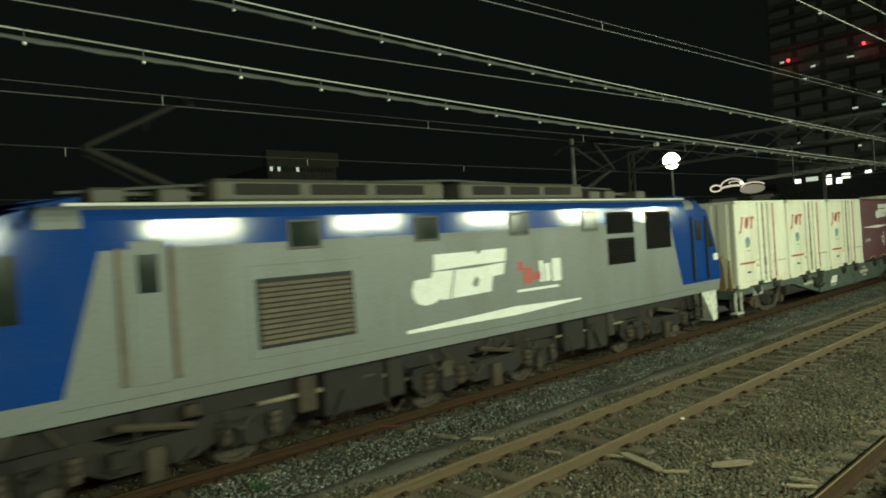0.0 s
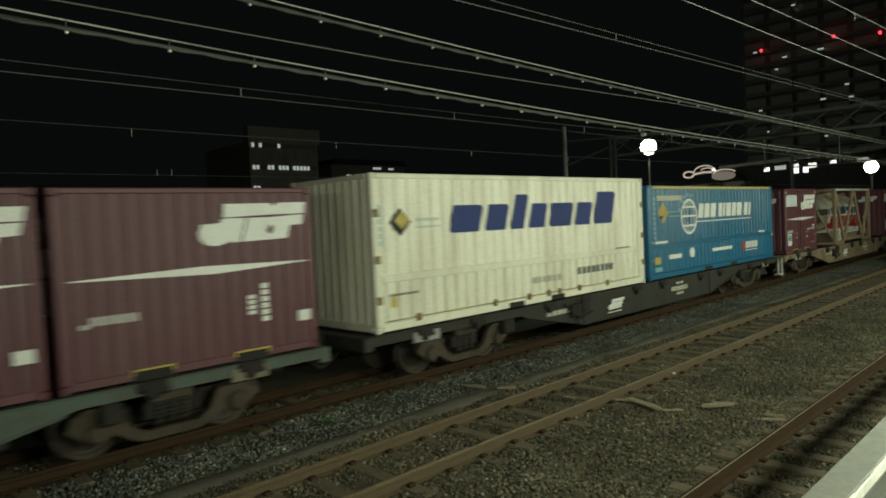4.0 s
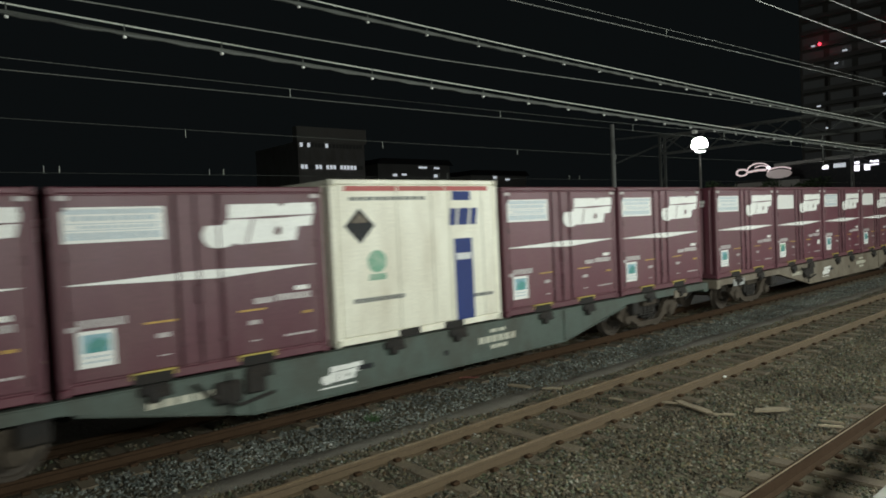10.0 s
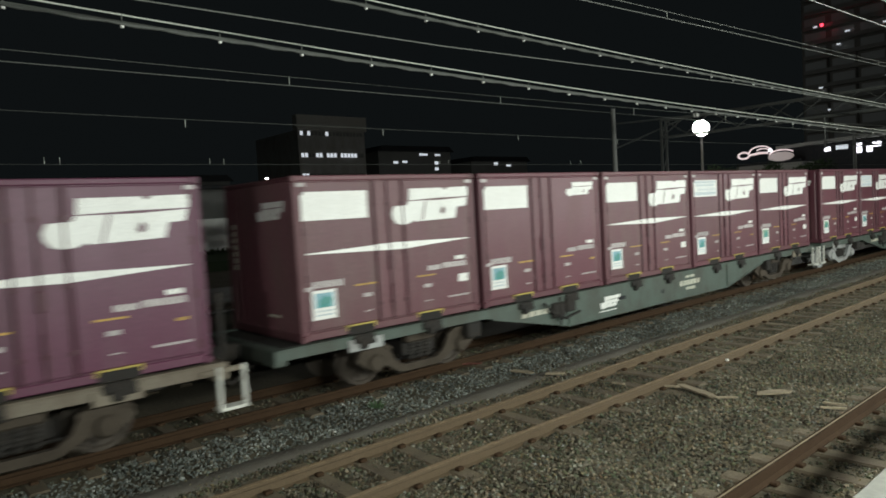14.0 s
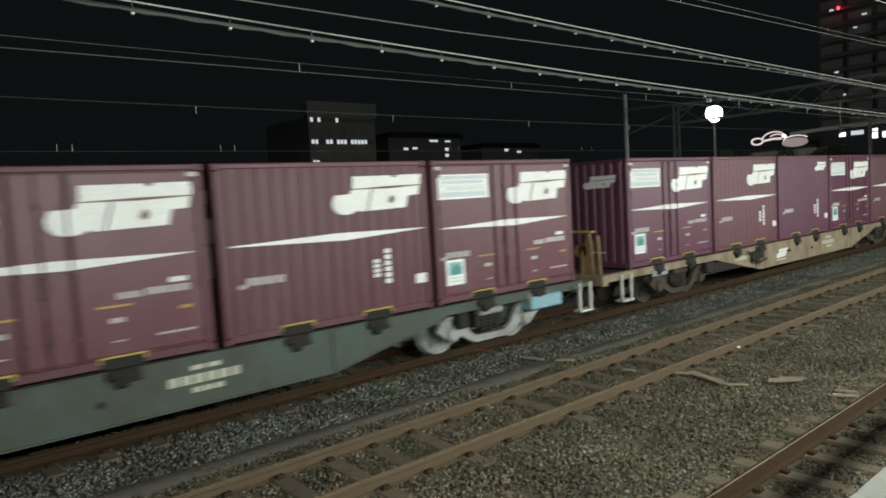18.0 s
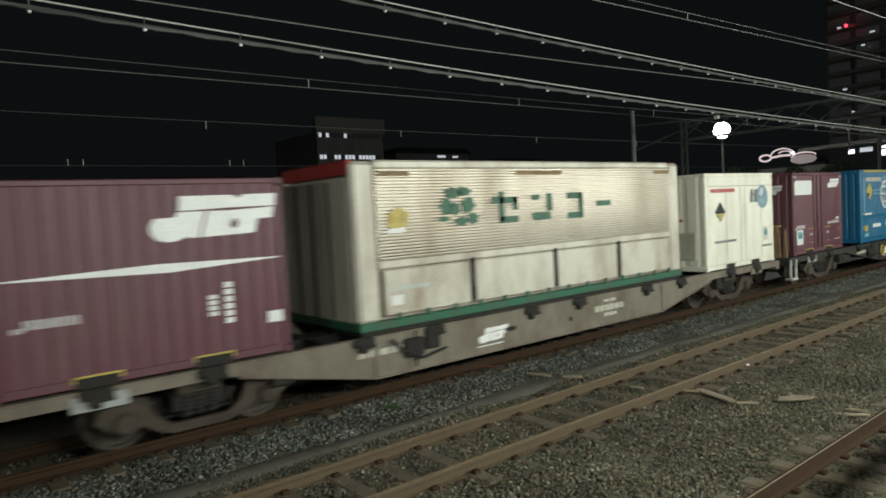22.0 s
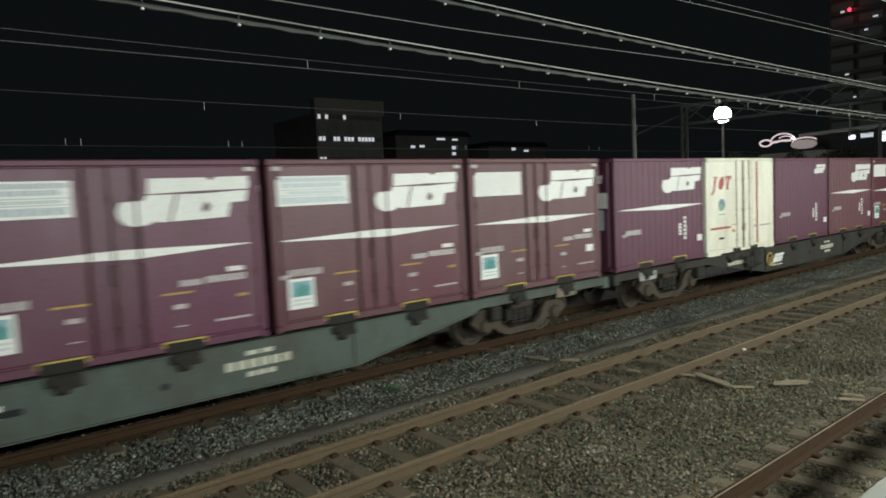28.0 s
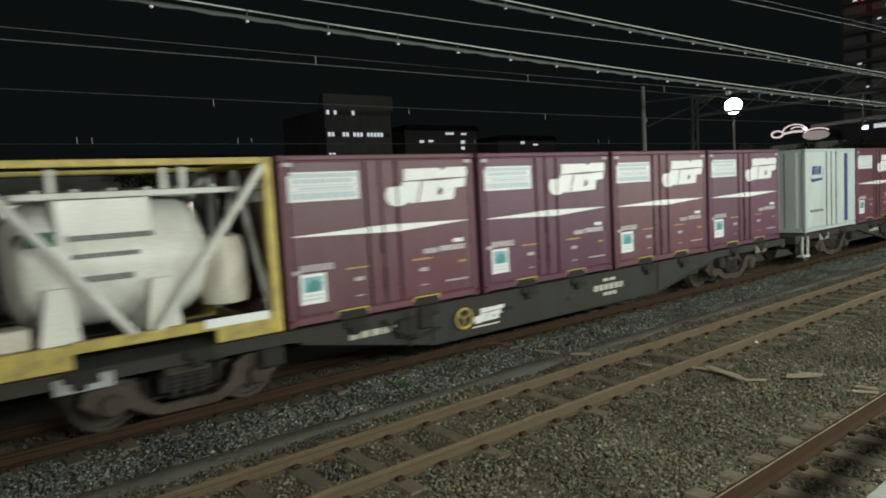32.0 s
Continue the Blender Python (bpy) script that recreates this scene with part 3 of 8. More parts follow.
RAIL = [(-0.0325, 0), (0.0325, 0), (0.034, -0.035), (0.009, -0.052), (0.009, -0.128), (0.064, -0.142), (0.064, -0.153),
        (-0.064, -0.153), (-0.064, -0.142), (-0.009, -0.128), (-0.009, -0.052), (-0.034, -0.035)]


def sleeper_mesh():
    g = Geo()
    w = 0.115
    g.extrude([(-w, -0.30), (w, -0.30), (w, -0.19), (w - 0.02, -0.165), (-w + 0.02, -0.165), (-w, -0.19)], -1.0, 1.0, "y")
    return g.mesh("sleeper", M["sleeper"])


def railway_track(name, yc, x0, x1, near0, near1, label, worn, steel="rail", head="rail_top", low=0.0):
    """Two rails on sleepers; low is how far the rails have sunk into the bed."""
    t = thing(name, label, "railway track", "", "structure", pose(0, yc, -low))
    for side in (-0.566, 0.566):
        r = part("rail", Geo().extrude([(side + a, b) for a, b in RAIL], x0, x1, "x"), steel, t, "rusty steel rail")
        top = Geo()
        top.extrude([(side - 0.030 * worn, 0.0005), (side + 0.030 * worn, 0.0005), (side + 0.027 * worn, 0.004), (side - 0.027 * worn, 0.004)], x0, x1, "x")
        part("running_surface", top, head, r, "worn running surface")
    me = sleeper_mesh()
    clip = Geo()
    for side in (-0.566, 0.566):
        clip.box(-0.05, 0.05, side - 0.14, side - 0.06, -0.17, -0.125, 0.012)
        clip.box(-0.05, 0.05, side + 0.06, side + 0.14, -0.17, -0.125, 0.012)
    cm = clip.mesh("rail_clip", M["rail_dark"])
    rest = Geo()
    x = x0 + 0.3
    while x < x1:
        if near0 < x < near1:
            s = part("sleeper", me, None, t, "", False, pose(x + float(rng.uniform(-0.02, 0.02)), 0, float(rng.uniform(-0.018, 0.01)) + 0.9 * low, 0, 0, float(rng.uniform(-1, 1))))
            part("rail_clip", cm, None, s)
        else:
            rest.box(x - 0.11, x + 0.11, -1, 1, -0.3, -0.168)
        x += 0.62
    tagged(part("sleeper_row", rest, "sleeper", t), "", "", "", "stuff")
    return t


railway_track("track_middle", Y_MID, -30, 150, -2, 40, "rusty railway track on half-buried sleepers in ballast", 0.95, low=0.05)
railway_track("track_near", Y_NEAR, -30, 150, 2, 30, "rusty railway track with a worn shiny rail head", 0.32, "rail_dark", "rail_shine")
railway_track("track_freight", Y_TRAIN, -30, 150, -2, 38, "railway track under the passing freight train", 0.6, "rail_dark", "rail_dark")
railway_track("track_beyond", Y_FAR, -30, 150, 0, 20, "dark railway track behind the freight train", 0.8)


def gravel(name, x0, x1, y0, y1, count, mat, label, size=0.034, skip=()):
    """Loose stones: squat eight-faced lumps lying in the bed."""
    base = np.array([(1, 0, 0), (-1, 0, 0), (0, 1, 0), (0, -1, 0), (0, 0, 1), (0, 0, -1)], float)
    tri = np.array([(0, 2, 4), (2, 1, 4), (1, 3, 4), (3, 0, 4), (2, 0, 5), (1, 2, 5), (3, 1, 5), (0, 3, 5)])
    c = np.stack([x0 + (x1 - x0) * rng.random(count) ** 1.25, rng.uniform(y0, y1, count)], 1)
    keep = np.ones(count, bool)
    for a, b in skip:
        keep &= ~((c[:, 1] > a) & (c[:, 1] < b))
    c = c[keep]
    n = len(c)
    s = size * rng.uniform(0.55, 1.35, (n, 1, 1)) * rng.uniform(0.6, 1.25, (n, 6, 1)) * np.array([1.15, 1.0, 0.8])
    v = base[None] * s + rng.normal(0, size * 0.16, (n, 6, 3))
    a = rng.uniform(0, 2 * np.pi, n)
    ca, sa = np.cos(a)[:, None], np.sin(a)[:, None]
    tl = rng.uniform(-0.6, 0.6, n)[:, None]
    x, y, z = v[..., 0], v[..., 1], v[..., 2]
    y, z = y * np.cos(tl) - z * np.sin(tl), y * np.sin(tl) + z * np.cos(tl)
    hump = np.array([0.03 * noise.noise((p * 0.9, q * 1.3, 0)) for p, q in c])
    v = np.stack([x * ca - y * sa + c[:, :1], x * sa + y * ca + c[:, 1:], z + (GROUND_Z + 0.002 + hump + rng.uniform(0, 0.02, n))[:, None]], -1)
    f = tri[None] + 6 * np.arange(n)[:, None, None]
    me = bpy.data.meshes.new(name)
    me.from_pydata(v.reshape(-1, 3).tolist(), [], f.reshape(-1, 3).tolist())
    me.materials.append(M[mat])
    return tagged(new(name, me), label, "gravel", "", "stuff")


rails_at = [(yc + s - 0.07, yc + s + 0.07) for yc in (Y_MID, Y_NEAR, Y_TRAIN) for s in (-0.566, 0.566)]
gravel("ballast_stones", 1.5, 34, -6.9, -1.05, 94000, "stone", "brown-grey crushed ballast stones around the tracks", 0.0225, rails_at)
gravel("shoulder_stones", -1.0, 40, -0.80, 0.46, 25000, "stone_b", "bluish-grey crushed ballast on the track shoulder", 0.0215)
gravel("track_bed_stones", -1.5, 34, 0.45, 2.2, 9000, "stone", "dark crushed stones under the freight track", 0.027, rails_at)
gravel("strip_stones", 0, 30, -1.25, -0.7, 2600, "stone", "scattered stones on the dirt strip", 0.02)
gravel("spilled_stones", 0, 30, -1.9, -0.7, 2600, "stone_b", "bluish stones spilled from the shoulder", 0.02)
gravel("pale_stones", 2, 30, -6.6, -1.3, 2600, "stone_b", "scattered lighter stones in the ballast", 0.019, rails_at)


def wood_scrap(x0, y0, x1, y1, w, label):
    """A splintered bit of plank lying on the stones."""
    d = Vector((x1 - x0, y1 - y0, 0))
    L = d.length
    g = Geo().extrude([(-L / 2, -w * 0.3), (-L / 2 + w, -w * 0.5), (L / 2 - 0.5 * w, -w * 0.42), (L / 2, 0.05 * w), (L / 2 - w, w * 0.5), (-L / 2 + 0.4 * w, w * 0.35)], 0, 0.024, "z")
    ob = part("wood_scrap", g, "wood", None, "", False, pose((x0 + x1) / 2, (y0 + y1) / 2, GROUND_Z + 0.055, 1.5, 1.0, math.degrees(math.atan2(d.y, d.x))))
    return tagged(ob, label, "wood scrap", "scraps between the tracks")


wood_scrap(9.635, -3.2, 9.35, -3.97, 0.15, "long bleached plank scrap lying on the ballast")
wood_scrap(9.44, -3.07, 9.53, -3.3, 0.05, "short bleached splinter beside the plank scrap")
wood_scrap(9.32, -3.98, 9.51, -4.22, 0.04, "thin splinter at the end of the plank scrap")
wood_scrap(9.83, -4.33, 10.3, -4.68, 0.17, "flat pale wood scrap lying on the ballast")
wood_scrap(9.95, -5.22, 10.02, -5.5, 0.06, "pale broken stick beside the rusty rail")
wood_scrap(9.71, -5.27, 9.87, -5.55, 0.05, "thin pale stick on the ballast")
wood_scrap(9.1, -2.31, 9.17, -2.52, 0.05, "small pale splinter between the rails")
wood_scrap(8.72, -0.38, 8.86, -0.82, 0.13, "flat grey scrap on the track shoulder")
wood_scrap(8.91, -1.03, 9.16, -1.28, 0.10, "short grey scrap beside the dirt strip")
plate_bar = Geo().extrude([(-0.26, -0.03), (0.24, -0.05), (0.28, 0.03), (-0.22, 0.05)], 0, 0.02, "z")
tagged(part("rusty_plate", plate_bar, "rust_red", None, "", False, pose(8.6, 0.62, GROUND_Z + 0.075, 2, 4, -26)), "flat red-rusted iron plate on the track shoulder", "scrap iron")

g = Geo()
for k in range(46):
    a, r, h = rng.uniform(0, 6.28), rng.uniform(0, 0.11), rng.uniform(0.05, 0.15)
    bx, by = 5.88 + r * math.cos(a), -0.18 + r * math.sin(a)
    tx, ty = bx + 0.07 * math.cos(a), by + 0.07 * math.sin(a)
    g.add([(bx - 0.008, by, GROUND_Z + 0.02), (bx + 0.008, by, GROUND_Z + 0.02), (tx, ty, GROUND_Z + 0.03 + h)], [(0, 1, 2)])
tagged(part("grass_tuft", g, "grass"), "small green weed growing in the ballast", "plant")
tagged(part("white_stone", Geo().lathe([(0.01, -0.015), (0.032, -0.006), (0.036, 0.008), (0.014, 0.022)], 9, (11.60, -3.03, GROUND_Z + 0.06), "z"), "white"),
       "single white stone lying beside the rail", "stone")

# ---- platform, fence and roof around the camera ----
g = Geo().box(-40, 90, -15.0, -7.62, -0.3, 0.98, 0.02)
structure("platform", g, "asphalt", "dark asphalt platform surface", "platform")
g = Geo().box(-40, 90, -7.98, -7.60, 0.984, 1.02, 0.01)
structure("platform_edge", g, "coping", "pale concrete platform edge stones", "platform edge")
structure("ceiling", Geo().box(-40, 90, -15, -8.4, 4.6, 4.75), "concrete", "plain platform roof", "roof")
structure("wall_back", Geo().box(-40, 90, -15.2, -15.0, -0.3, 4.75), "concrete", "plain grey wall behind the platform", "wall")

FENCE_Z, FENCE_Y = 2.095, -8.265
fence = thing("fence", "pale metal fence with a flat top rail on the platform", "fence", m=pose(0, FENCE_Y, 0.98))
part("top_rail", Geo().box(-12, 30, -0.098, 0, FENCE_Z - 0.98 - 0.055, FENCE_Z - 0.98, 0.006), "coping", fence, "flat pale top rail")
part("edge_strip", Geo().box(-12, 30, -0.106, -0.0985, FENCE_Z - 0.98 - 0.03, FENCE_Z - 0.98 + 0.003, 0.002), "frame_grey", fence, "thin pale strip along the edge")
part("lower_rail", Geo().box(-12, 30, -0.075, -0.02, 0.12, 0.17, 0.006), "galv", fence)
for k in range(28):
    part("post", Geo().box(-0.03, 0.03, -0.08, -0.02, 0.0, FENCE_Z - 0.98 - 0.056, 0.006), "galv", fence, "", False, pose(-11.6 + 1.5 * k, 0, 0))


# ---- rolling stock: shared marks ----
def logo_geo(g, x, z, w, h, y0=-0.006, y1=0.002):
    """The operator's mark as plain slanted shapes: a notched upper bar, a thin slit, and a hooked lower block with an eye in it."""
    def poly(pts):
        g.extrude([(x + a * w, z + b * h) for a, b in pts], y0, y1, "y")
    poly([(0.215, 0.645), (0.225, 0.96), (0.645, 0.965), (0.685, 0.89), (0.725, 0.97), (1.0, 0.98), (0.985, 0.70), (0.6, 0.685)])
    eye = [(0.64, 0.46), (0.615, 0.36), (0.60, 0.30), (0.63, 0.22)]
    poly([(0.435, 0.626), (0.60, 0.625), (0.64, 0.627)] + eye + [(0.64, 0.085), (0.375, 0.067)])
    poly([(0.21, 0.625), (0.415, 0.626), (0.355, 0.066), (0.29, 0.06), (0.265, 0.10), (0.20, 0.02), (0.12, 0.0), (0.05, 0.05), (0.01, 0.17), (0.0, 0.32), (0.03, 0.50), (0.185, 0.52)])
    poly([(0.64, 0.627), (0.977, 0.675), (0.955, 0.43), (0.83, 0.41), (0.80, 0.10), (0.64, 0.085), (0.63, 0.22), (0.66, 0.26), (0.675, 0.36), (0.655, 0.43), (0.64, 0.46)])
    return g


def spindle(g, x0, x1, z, t, y0=-0.006, y1=0.002):
    """A long thin wedge, thickest past its middle."""
    g.extrude([(x0, z - 0.012), (x0 + 0.55 * (x1 - x0), z - t * 0.55), (x1, z + 0.012), (x1, z + 0.022), (x0 + 0.5 * (x1 - x0), z + t * 0.45), (x0, z)], y0, y1, "y")
    return g


def bars(g, x0, x1, z0, z1, n, fill=0.72, y0=-0.006, y1=0.002):
    """Unreadable writing: a row of plain bars."""
    w = (x1 - x0) / n
    for k in range(n):
        g.box(x0 + k * w, x0 + k * w + w * fill, y0, y1, z0, z1)
    return g


def column(g, x0, x1, z0, z1, n, fill=0.7, y0=-0.006, y1=0.002):
    h = (z1 - z0) / n
    for k in range(n):
        g.box(x0, x1, y0, y1, z0 + k * h, z0 + k * h + h * fill)
    return g


def plate(x0, x1, z0, z1, y0=-0.006, y1=0.002):
    return Geo().box(x0, x1, y0, y1, z0, z1)


def diamond(cx, cz, r, y0=-0.007, y1=0.002, low=None):
    g = Geo()
    if low is None:
        g.extrude([(cx - r, cz), (cx, cz - r), (cx + r, cz), (cx, cz + r)], y0, y1, "y")
    elif low:
        g.extrude([(cx - r, cz), (cx, cz - r), (cx + r, cz)], y0, y1, "y")
    else:
        g.extrude([(cx - r, cz), (cx + r, cz), (cx, cz + r)], y0, y1, "y")
    return g


def disc(cx, cz, r, y0=-0.007, y1=0.002, n=24):
    return Geo().extrude([(cx + r * math.cos(2 * math.pi * k / n), cz + r * math.sin(2 * math.pi * k / n)) for k in range(n)], y0, y1, "y")


def slant_blocks(parent, mat, name, x0, x1, z0, z1, widths, lean=0.22, y0=-0.006, y1=0.002, tall=(), m=None):
    """A brand word as a row of plain leaning blocks, one part each. A width under 0.1 leaves a gap."""
    u = (x1 - x0) / (sum(widths) + 0.2 * (len(widths) - 1))
    x = x0
    for k, w in enumerate(widths):
        if w > 0.1:
            b, h = w * u, (z1 - z0) * (tall[k] if k < len(tall) else 1.0)
            pts = [(0, 0.1), (0.1 * b, 0), (b, 0), (b, 0.9), (0.9 * b, 1), (0, 1)]
            part(name, Geo().extrude([(x + p + lean * r * h, z0 + r * h) for p, r in pts], y0, y1, "y"), mat, parent, "", False, m)
        x += (w + 0.2) * u


def castings(t, L, W, H, mat, inset=0.0):
    for x in (0, L):
        for y in (0, W):
            for z in (0, H):
                g = Geo().box(-0.09 if x else 0, 0 if x else 0.09, -0.09 if y else 0, 0 if y else 0.09, -0.1 if z else 0, 0 if z else 0.1, 0.012)
                part("corner_casting", g, mat, t, "", False, pose(x + (0.004 if x else -0.004), y + (0.004 if y else -0.004), z))


L12, W12, H12 = 3.63, 2.45, 2.5


def fork_pockets(t, xs, mat="yellow", z=0.0):
    for x in xs:
        # solid box in the opening, the hollow's shade put into its dark colour
        p = part("fork_pocket", Geo().box(x, x + 0.5, -0.004, 0.5, z + 0.005, z + 0.13), "under", t, "fork pocket filled with a dark box")
        edge = Geo().box(x - 0.03, x + 0.53, -0.012, 0.06, z + 0.135, z + 0.16, 0.004)
        edge.box(x - 0.03, x + 0.0, -0.012, 0.06, z + 0.08, z + 0.135, 0.004).box(x + 0.5, x + 0.53, -0.012, 0.06, z + 0.08, z + 0.135, 0.004)
        part("pocket_edge", edge, mat, p, "worn yellow edge")


def shell12(t, mat, endmat, H=H12, ribs_end=9, roofmat=None):
    """Frame, roof, ends and floor of a twelve-foot container."""
    part("inner_body", Geo().box(0.06, L12 - 0.06, 0.045, W12 - 0.045, 0.13, H - 0.05), mat, t)
    for x in (0.0, L12 - 0.115):
        for y in (0.0, W12 - 0.115):
            part("corner_post", Geo().box(x, x + 0.115, y, y + 0.115, 0.1, H - 0.1, 0.018), mat, t)
    for y in (0.0, W12 - 0.09):
        part("top_rail", Geo().box(0.09, L12 - 0.09, y, y + 0.09, H - 0.085, H - 0.004, 0.015), mat, t)
        part("bottom_rail", Geo().box(0.09, L12 - 0.09, y + 0.004, y + 0.09, 0.02, 0.135, 0.012), mat, t)
    for x, f, b in ((0.0, 0.0, 0.06), (L12, L12, L12 - 0.06)):
        s = 1 if x == 0 else -1
        g = Geo()
        g.waves(0.115, W12 - 0.115, 0.13, H - 0.08, f + 0.002 * s, 0.03 * s, ribs_end, b, "e")
        part("end_wall", g, endmat, t)
        part("end_rail", Geo().box(min(f, b), max(f, b), 0.11, W12 - 0.11, H - 0.085, H - 0.006, 0.012), mat, t)
        part("end_rail", Geo().box(min(f, b), max(f, b), 0.11, W12 - 0.11, 0.01, 0.14, 0.012), mat, t)
    g = Geo().box(0.05, L12 - 0.05, 0.05, W12 - 0.05, H - 0.05, H - 0.012)
    for k in range(7):
        g.box(0.25 + 0.5 * k, 0.45 + 0.5 * k, 0.12, W12 - 0.12, H - 0.013, H + 0.004, 0.004)
    part("roof", g, roofmat or mat, t)


def end_marks(t, dark="cream_dim", plates=False):
    on_end = pose(-0.004, 1.22, 0, 0, 0, -90)
    part("end_logo", logo_geo(Geo(), 0.0, 1.84, 0.92, 0.31), "white", t, "small white logo shape on the end wall", False, on_end)
    if plates:
        part("end_plate", plate(0.0, 1.02, 1.42, 1.76), "white", t, "white plate on the end wall", False, on_end)
        part("end_notice", plate(0.5, 0.92, 0.94, 1.38), "pale", t, "pale notice on the end wall", False, on_end)
    # end print in the dimmed cream, the end's shade put into its colour
    part("number_column", column(Geo(), -0.98, -0.88, 1.05, 1.85, 7, 0.7), dark, t, "", False, on_end)
    part("end_writing", bars(Geo(), 0.2, 0.6, 0.34, 0.38, 3), dark, t, "", False, on_end)


def container_side_doors(name, label, text_panel, poster, stripe=True, big_logo=True, group="maroon freight containers", tone="maroon"):
    """Twelve-foot container with two wide side doors."""
    t = thing(name, label, "freight container", group)
    shell12(t, tone, tone)
    for a, b in ((0.125, 1.40), (2.03, L12 - 0.12)):
        d = part("side_door", Geo().box(a, b, 0.004, 0.05, 0.16, H12 - 0.1, 0.012), tone + "_door", t)
        for hx in (0.22, 0.9, 1.6, 2.2):
            hx2 = a - 0.012 if a < 1 else b - 0.04
            part("hinge", Geo().box(hx2, hx2 + 0.05, -0.008, 0.01, hx, hx + 0.12, 0.006), "maroon_dark", d)
    part("door_pillar", Geo().box(1.44, 1.99, 0.016, 0.05, 0.16, H12 - 0.1, 0.008), tone + "_door", t)
    for x in (1.435, 1.70, 2.0):
        rod = part("lock_rod", Geo().tube((x, 0.002, 0.14), (x, 0.002, H12 - 0.09), 0.018, 8), "maroon_dark", t, "", True)
        for z in (0.4, 1.2, 2.0):
            part("rod_bracket", Geo().box(x - 0.045, x + 0.045, -0.01, 0.025, z, z + 0.06, 0.006), "maroon_dark", rod)
    part("door_handle", Geo().box(1.655, 1.745, -0.03, 0.02, 0.95, 1.2, 0.012), "maroon_dark", t)
    part("door_handle", Geo().box(1.68, 1.72, -0.03, 0.01, 0.3, 0.72, 0.012), "maroon_dark", t)
    p = part("sign_panel", plate(0.12, 1.30, 1.82, 2.25, -0.004, 0.006), "white", t, "white sign panel")
    if text_panel:
        rows = Geo()
        bars(rows, 0.15, 1.27, 2.165, 2.225, 9, 0.86, -0.007, -0.003)
        bars(rows, 0.2, 1.2, 2.085, 2.145, 7, 0.8, -0.007, -0.003)
        rows.box(0.14, 1.28, -0.007, -0.003, 2.045, 2.056).box(0.14, 1.28, -0.007, -0.003, 1.965, 1.976)
        bars(rows, 0.3, 1.22, 1.99, 2.03, 11, 0.7, -0.007, -0.003)
        bars(rows, 0.16, 1.26, 1.855, 1.945, 8, 0.84, -0.007, -0.003)
        part("panel_writing", rows, "pale", p, "pale blue writing bars")
    lg = logo_geo(Geo(), 1.77, 1.66, 1.73, 0.62) if big_logo else logo_geo(Geo(), 2.5, 2.0, 0.9, 0.3)
    part("logo", lg, "white", t, "white slanted logo shape")
    if stripe:
        part("stripe", spindle(Geo(), 0.14, 3.45, 1.33, 0.125, -0.006, 0.006), "white", t, "white tapering stripe")
        part("stripe_on_pillar", Geo().box(1.45, 1.98, 0.008, 0.02, 1.275, 1.38), "white", t)
    part("number_bar", bars(bars(Geo(), 0.22, 0.78, 0.80, 0.90, 9, 0.74), 0.10, 0.24, 0.77, 0.83, 2, 0.8), "print_grey", t)
    if poster:
        q = part("notice_plate", plate(0.2, 0.62, 0.32, 0.765), "white", t, "white notice plate")
        part("notice_picture", plate(0.25, 0.57, 0.50, 0.72, -0.008, -0.004), poster, q)
        part("notice_picture", Geo().extrude([(0.30, 0.50), (0.50, 0.50), (0.55, 0.62), (0.42, 0.69), (0.31, 0.6)], -0.0095, -0.007, "y"), "teal_print", q)
        part("writing", bars(bars(Geo(), 0.25, 0.57, 0.435, 0.46, 6, 0.8, -0.008, -0.004), 0.25, 0.57, 0.375, 0.40, 6, 0.8, -0.008, -0.004), "pale", q)
    for x in (0.98, 2.22):
        part("yellow_mark", plate(x, x + 0.4, 0.757, 0.783), "orange", t)
        part("white_mark", plate(x + 0.14, x + 0.31, 0.565, 0.625), "print_grey", t)
        part("white_mark", plate(x + 0.16, x + 0.30, 0.33, 0.345), "print_grey", t)
    part("data_bar", bars(bars(Geo(), 2.46, 2.76, 0.85, 0.93, 5, 0.84), 2.8, 3.36, 0.86, 0.95, 9, 0.84), "print_grey", t)
    part("data_bar", bars(Geo(), 3.1, 3.33, 0.985, 1.05, 4, 0.9), "white", t)
    if stripe and not text_panel:
        part("square_mark", plate(3.16, 3.38, 0.58, 0.72), "white", t)
    else:
        part("square_mark", plate(3.2, 3.36, 0.63, 0.67), "orange", t)
    part("data_bar", bars(Geo(), 2.9, 3.4, 0.33, 0.36, 5, 0.8), "print_grey", t)
    for x, z in ((0.06, 2.36), (L12 - 0.2, 2.36)):
        part("lashing_plate", Geo().box(x, x + 0.14, -0.008, 0.004, z - 0.03, z + 0.03, 0.004), "print_grey", t)
    fork_pockets(t, (0.80, 2.22))
    castings(t, L12, W12, H12, tone)
    end_marks(t)
    return t


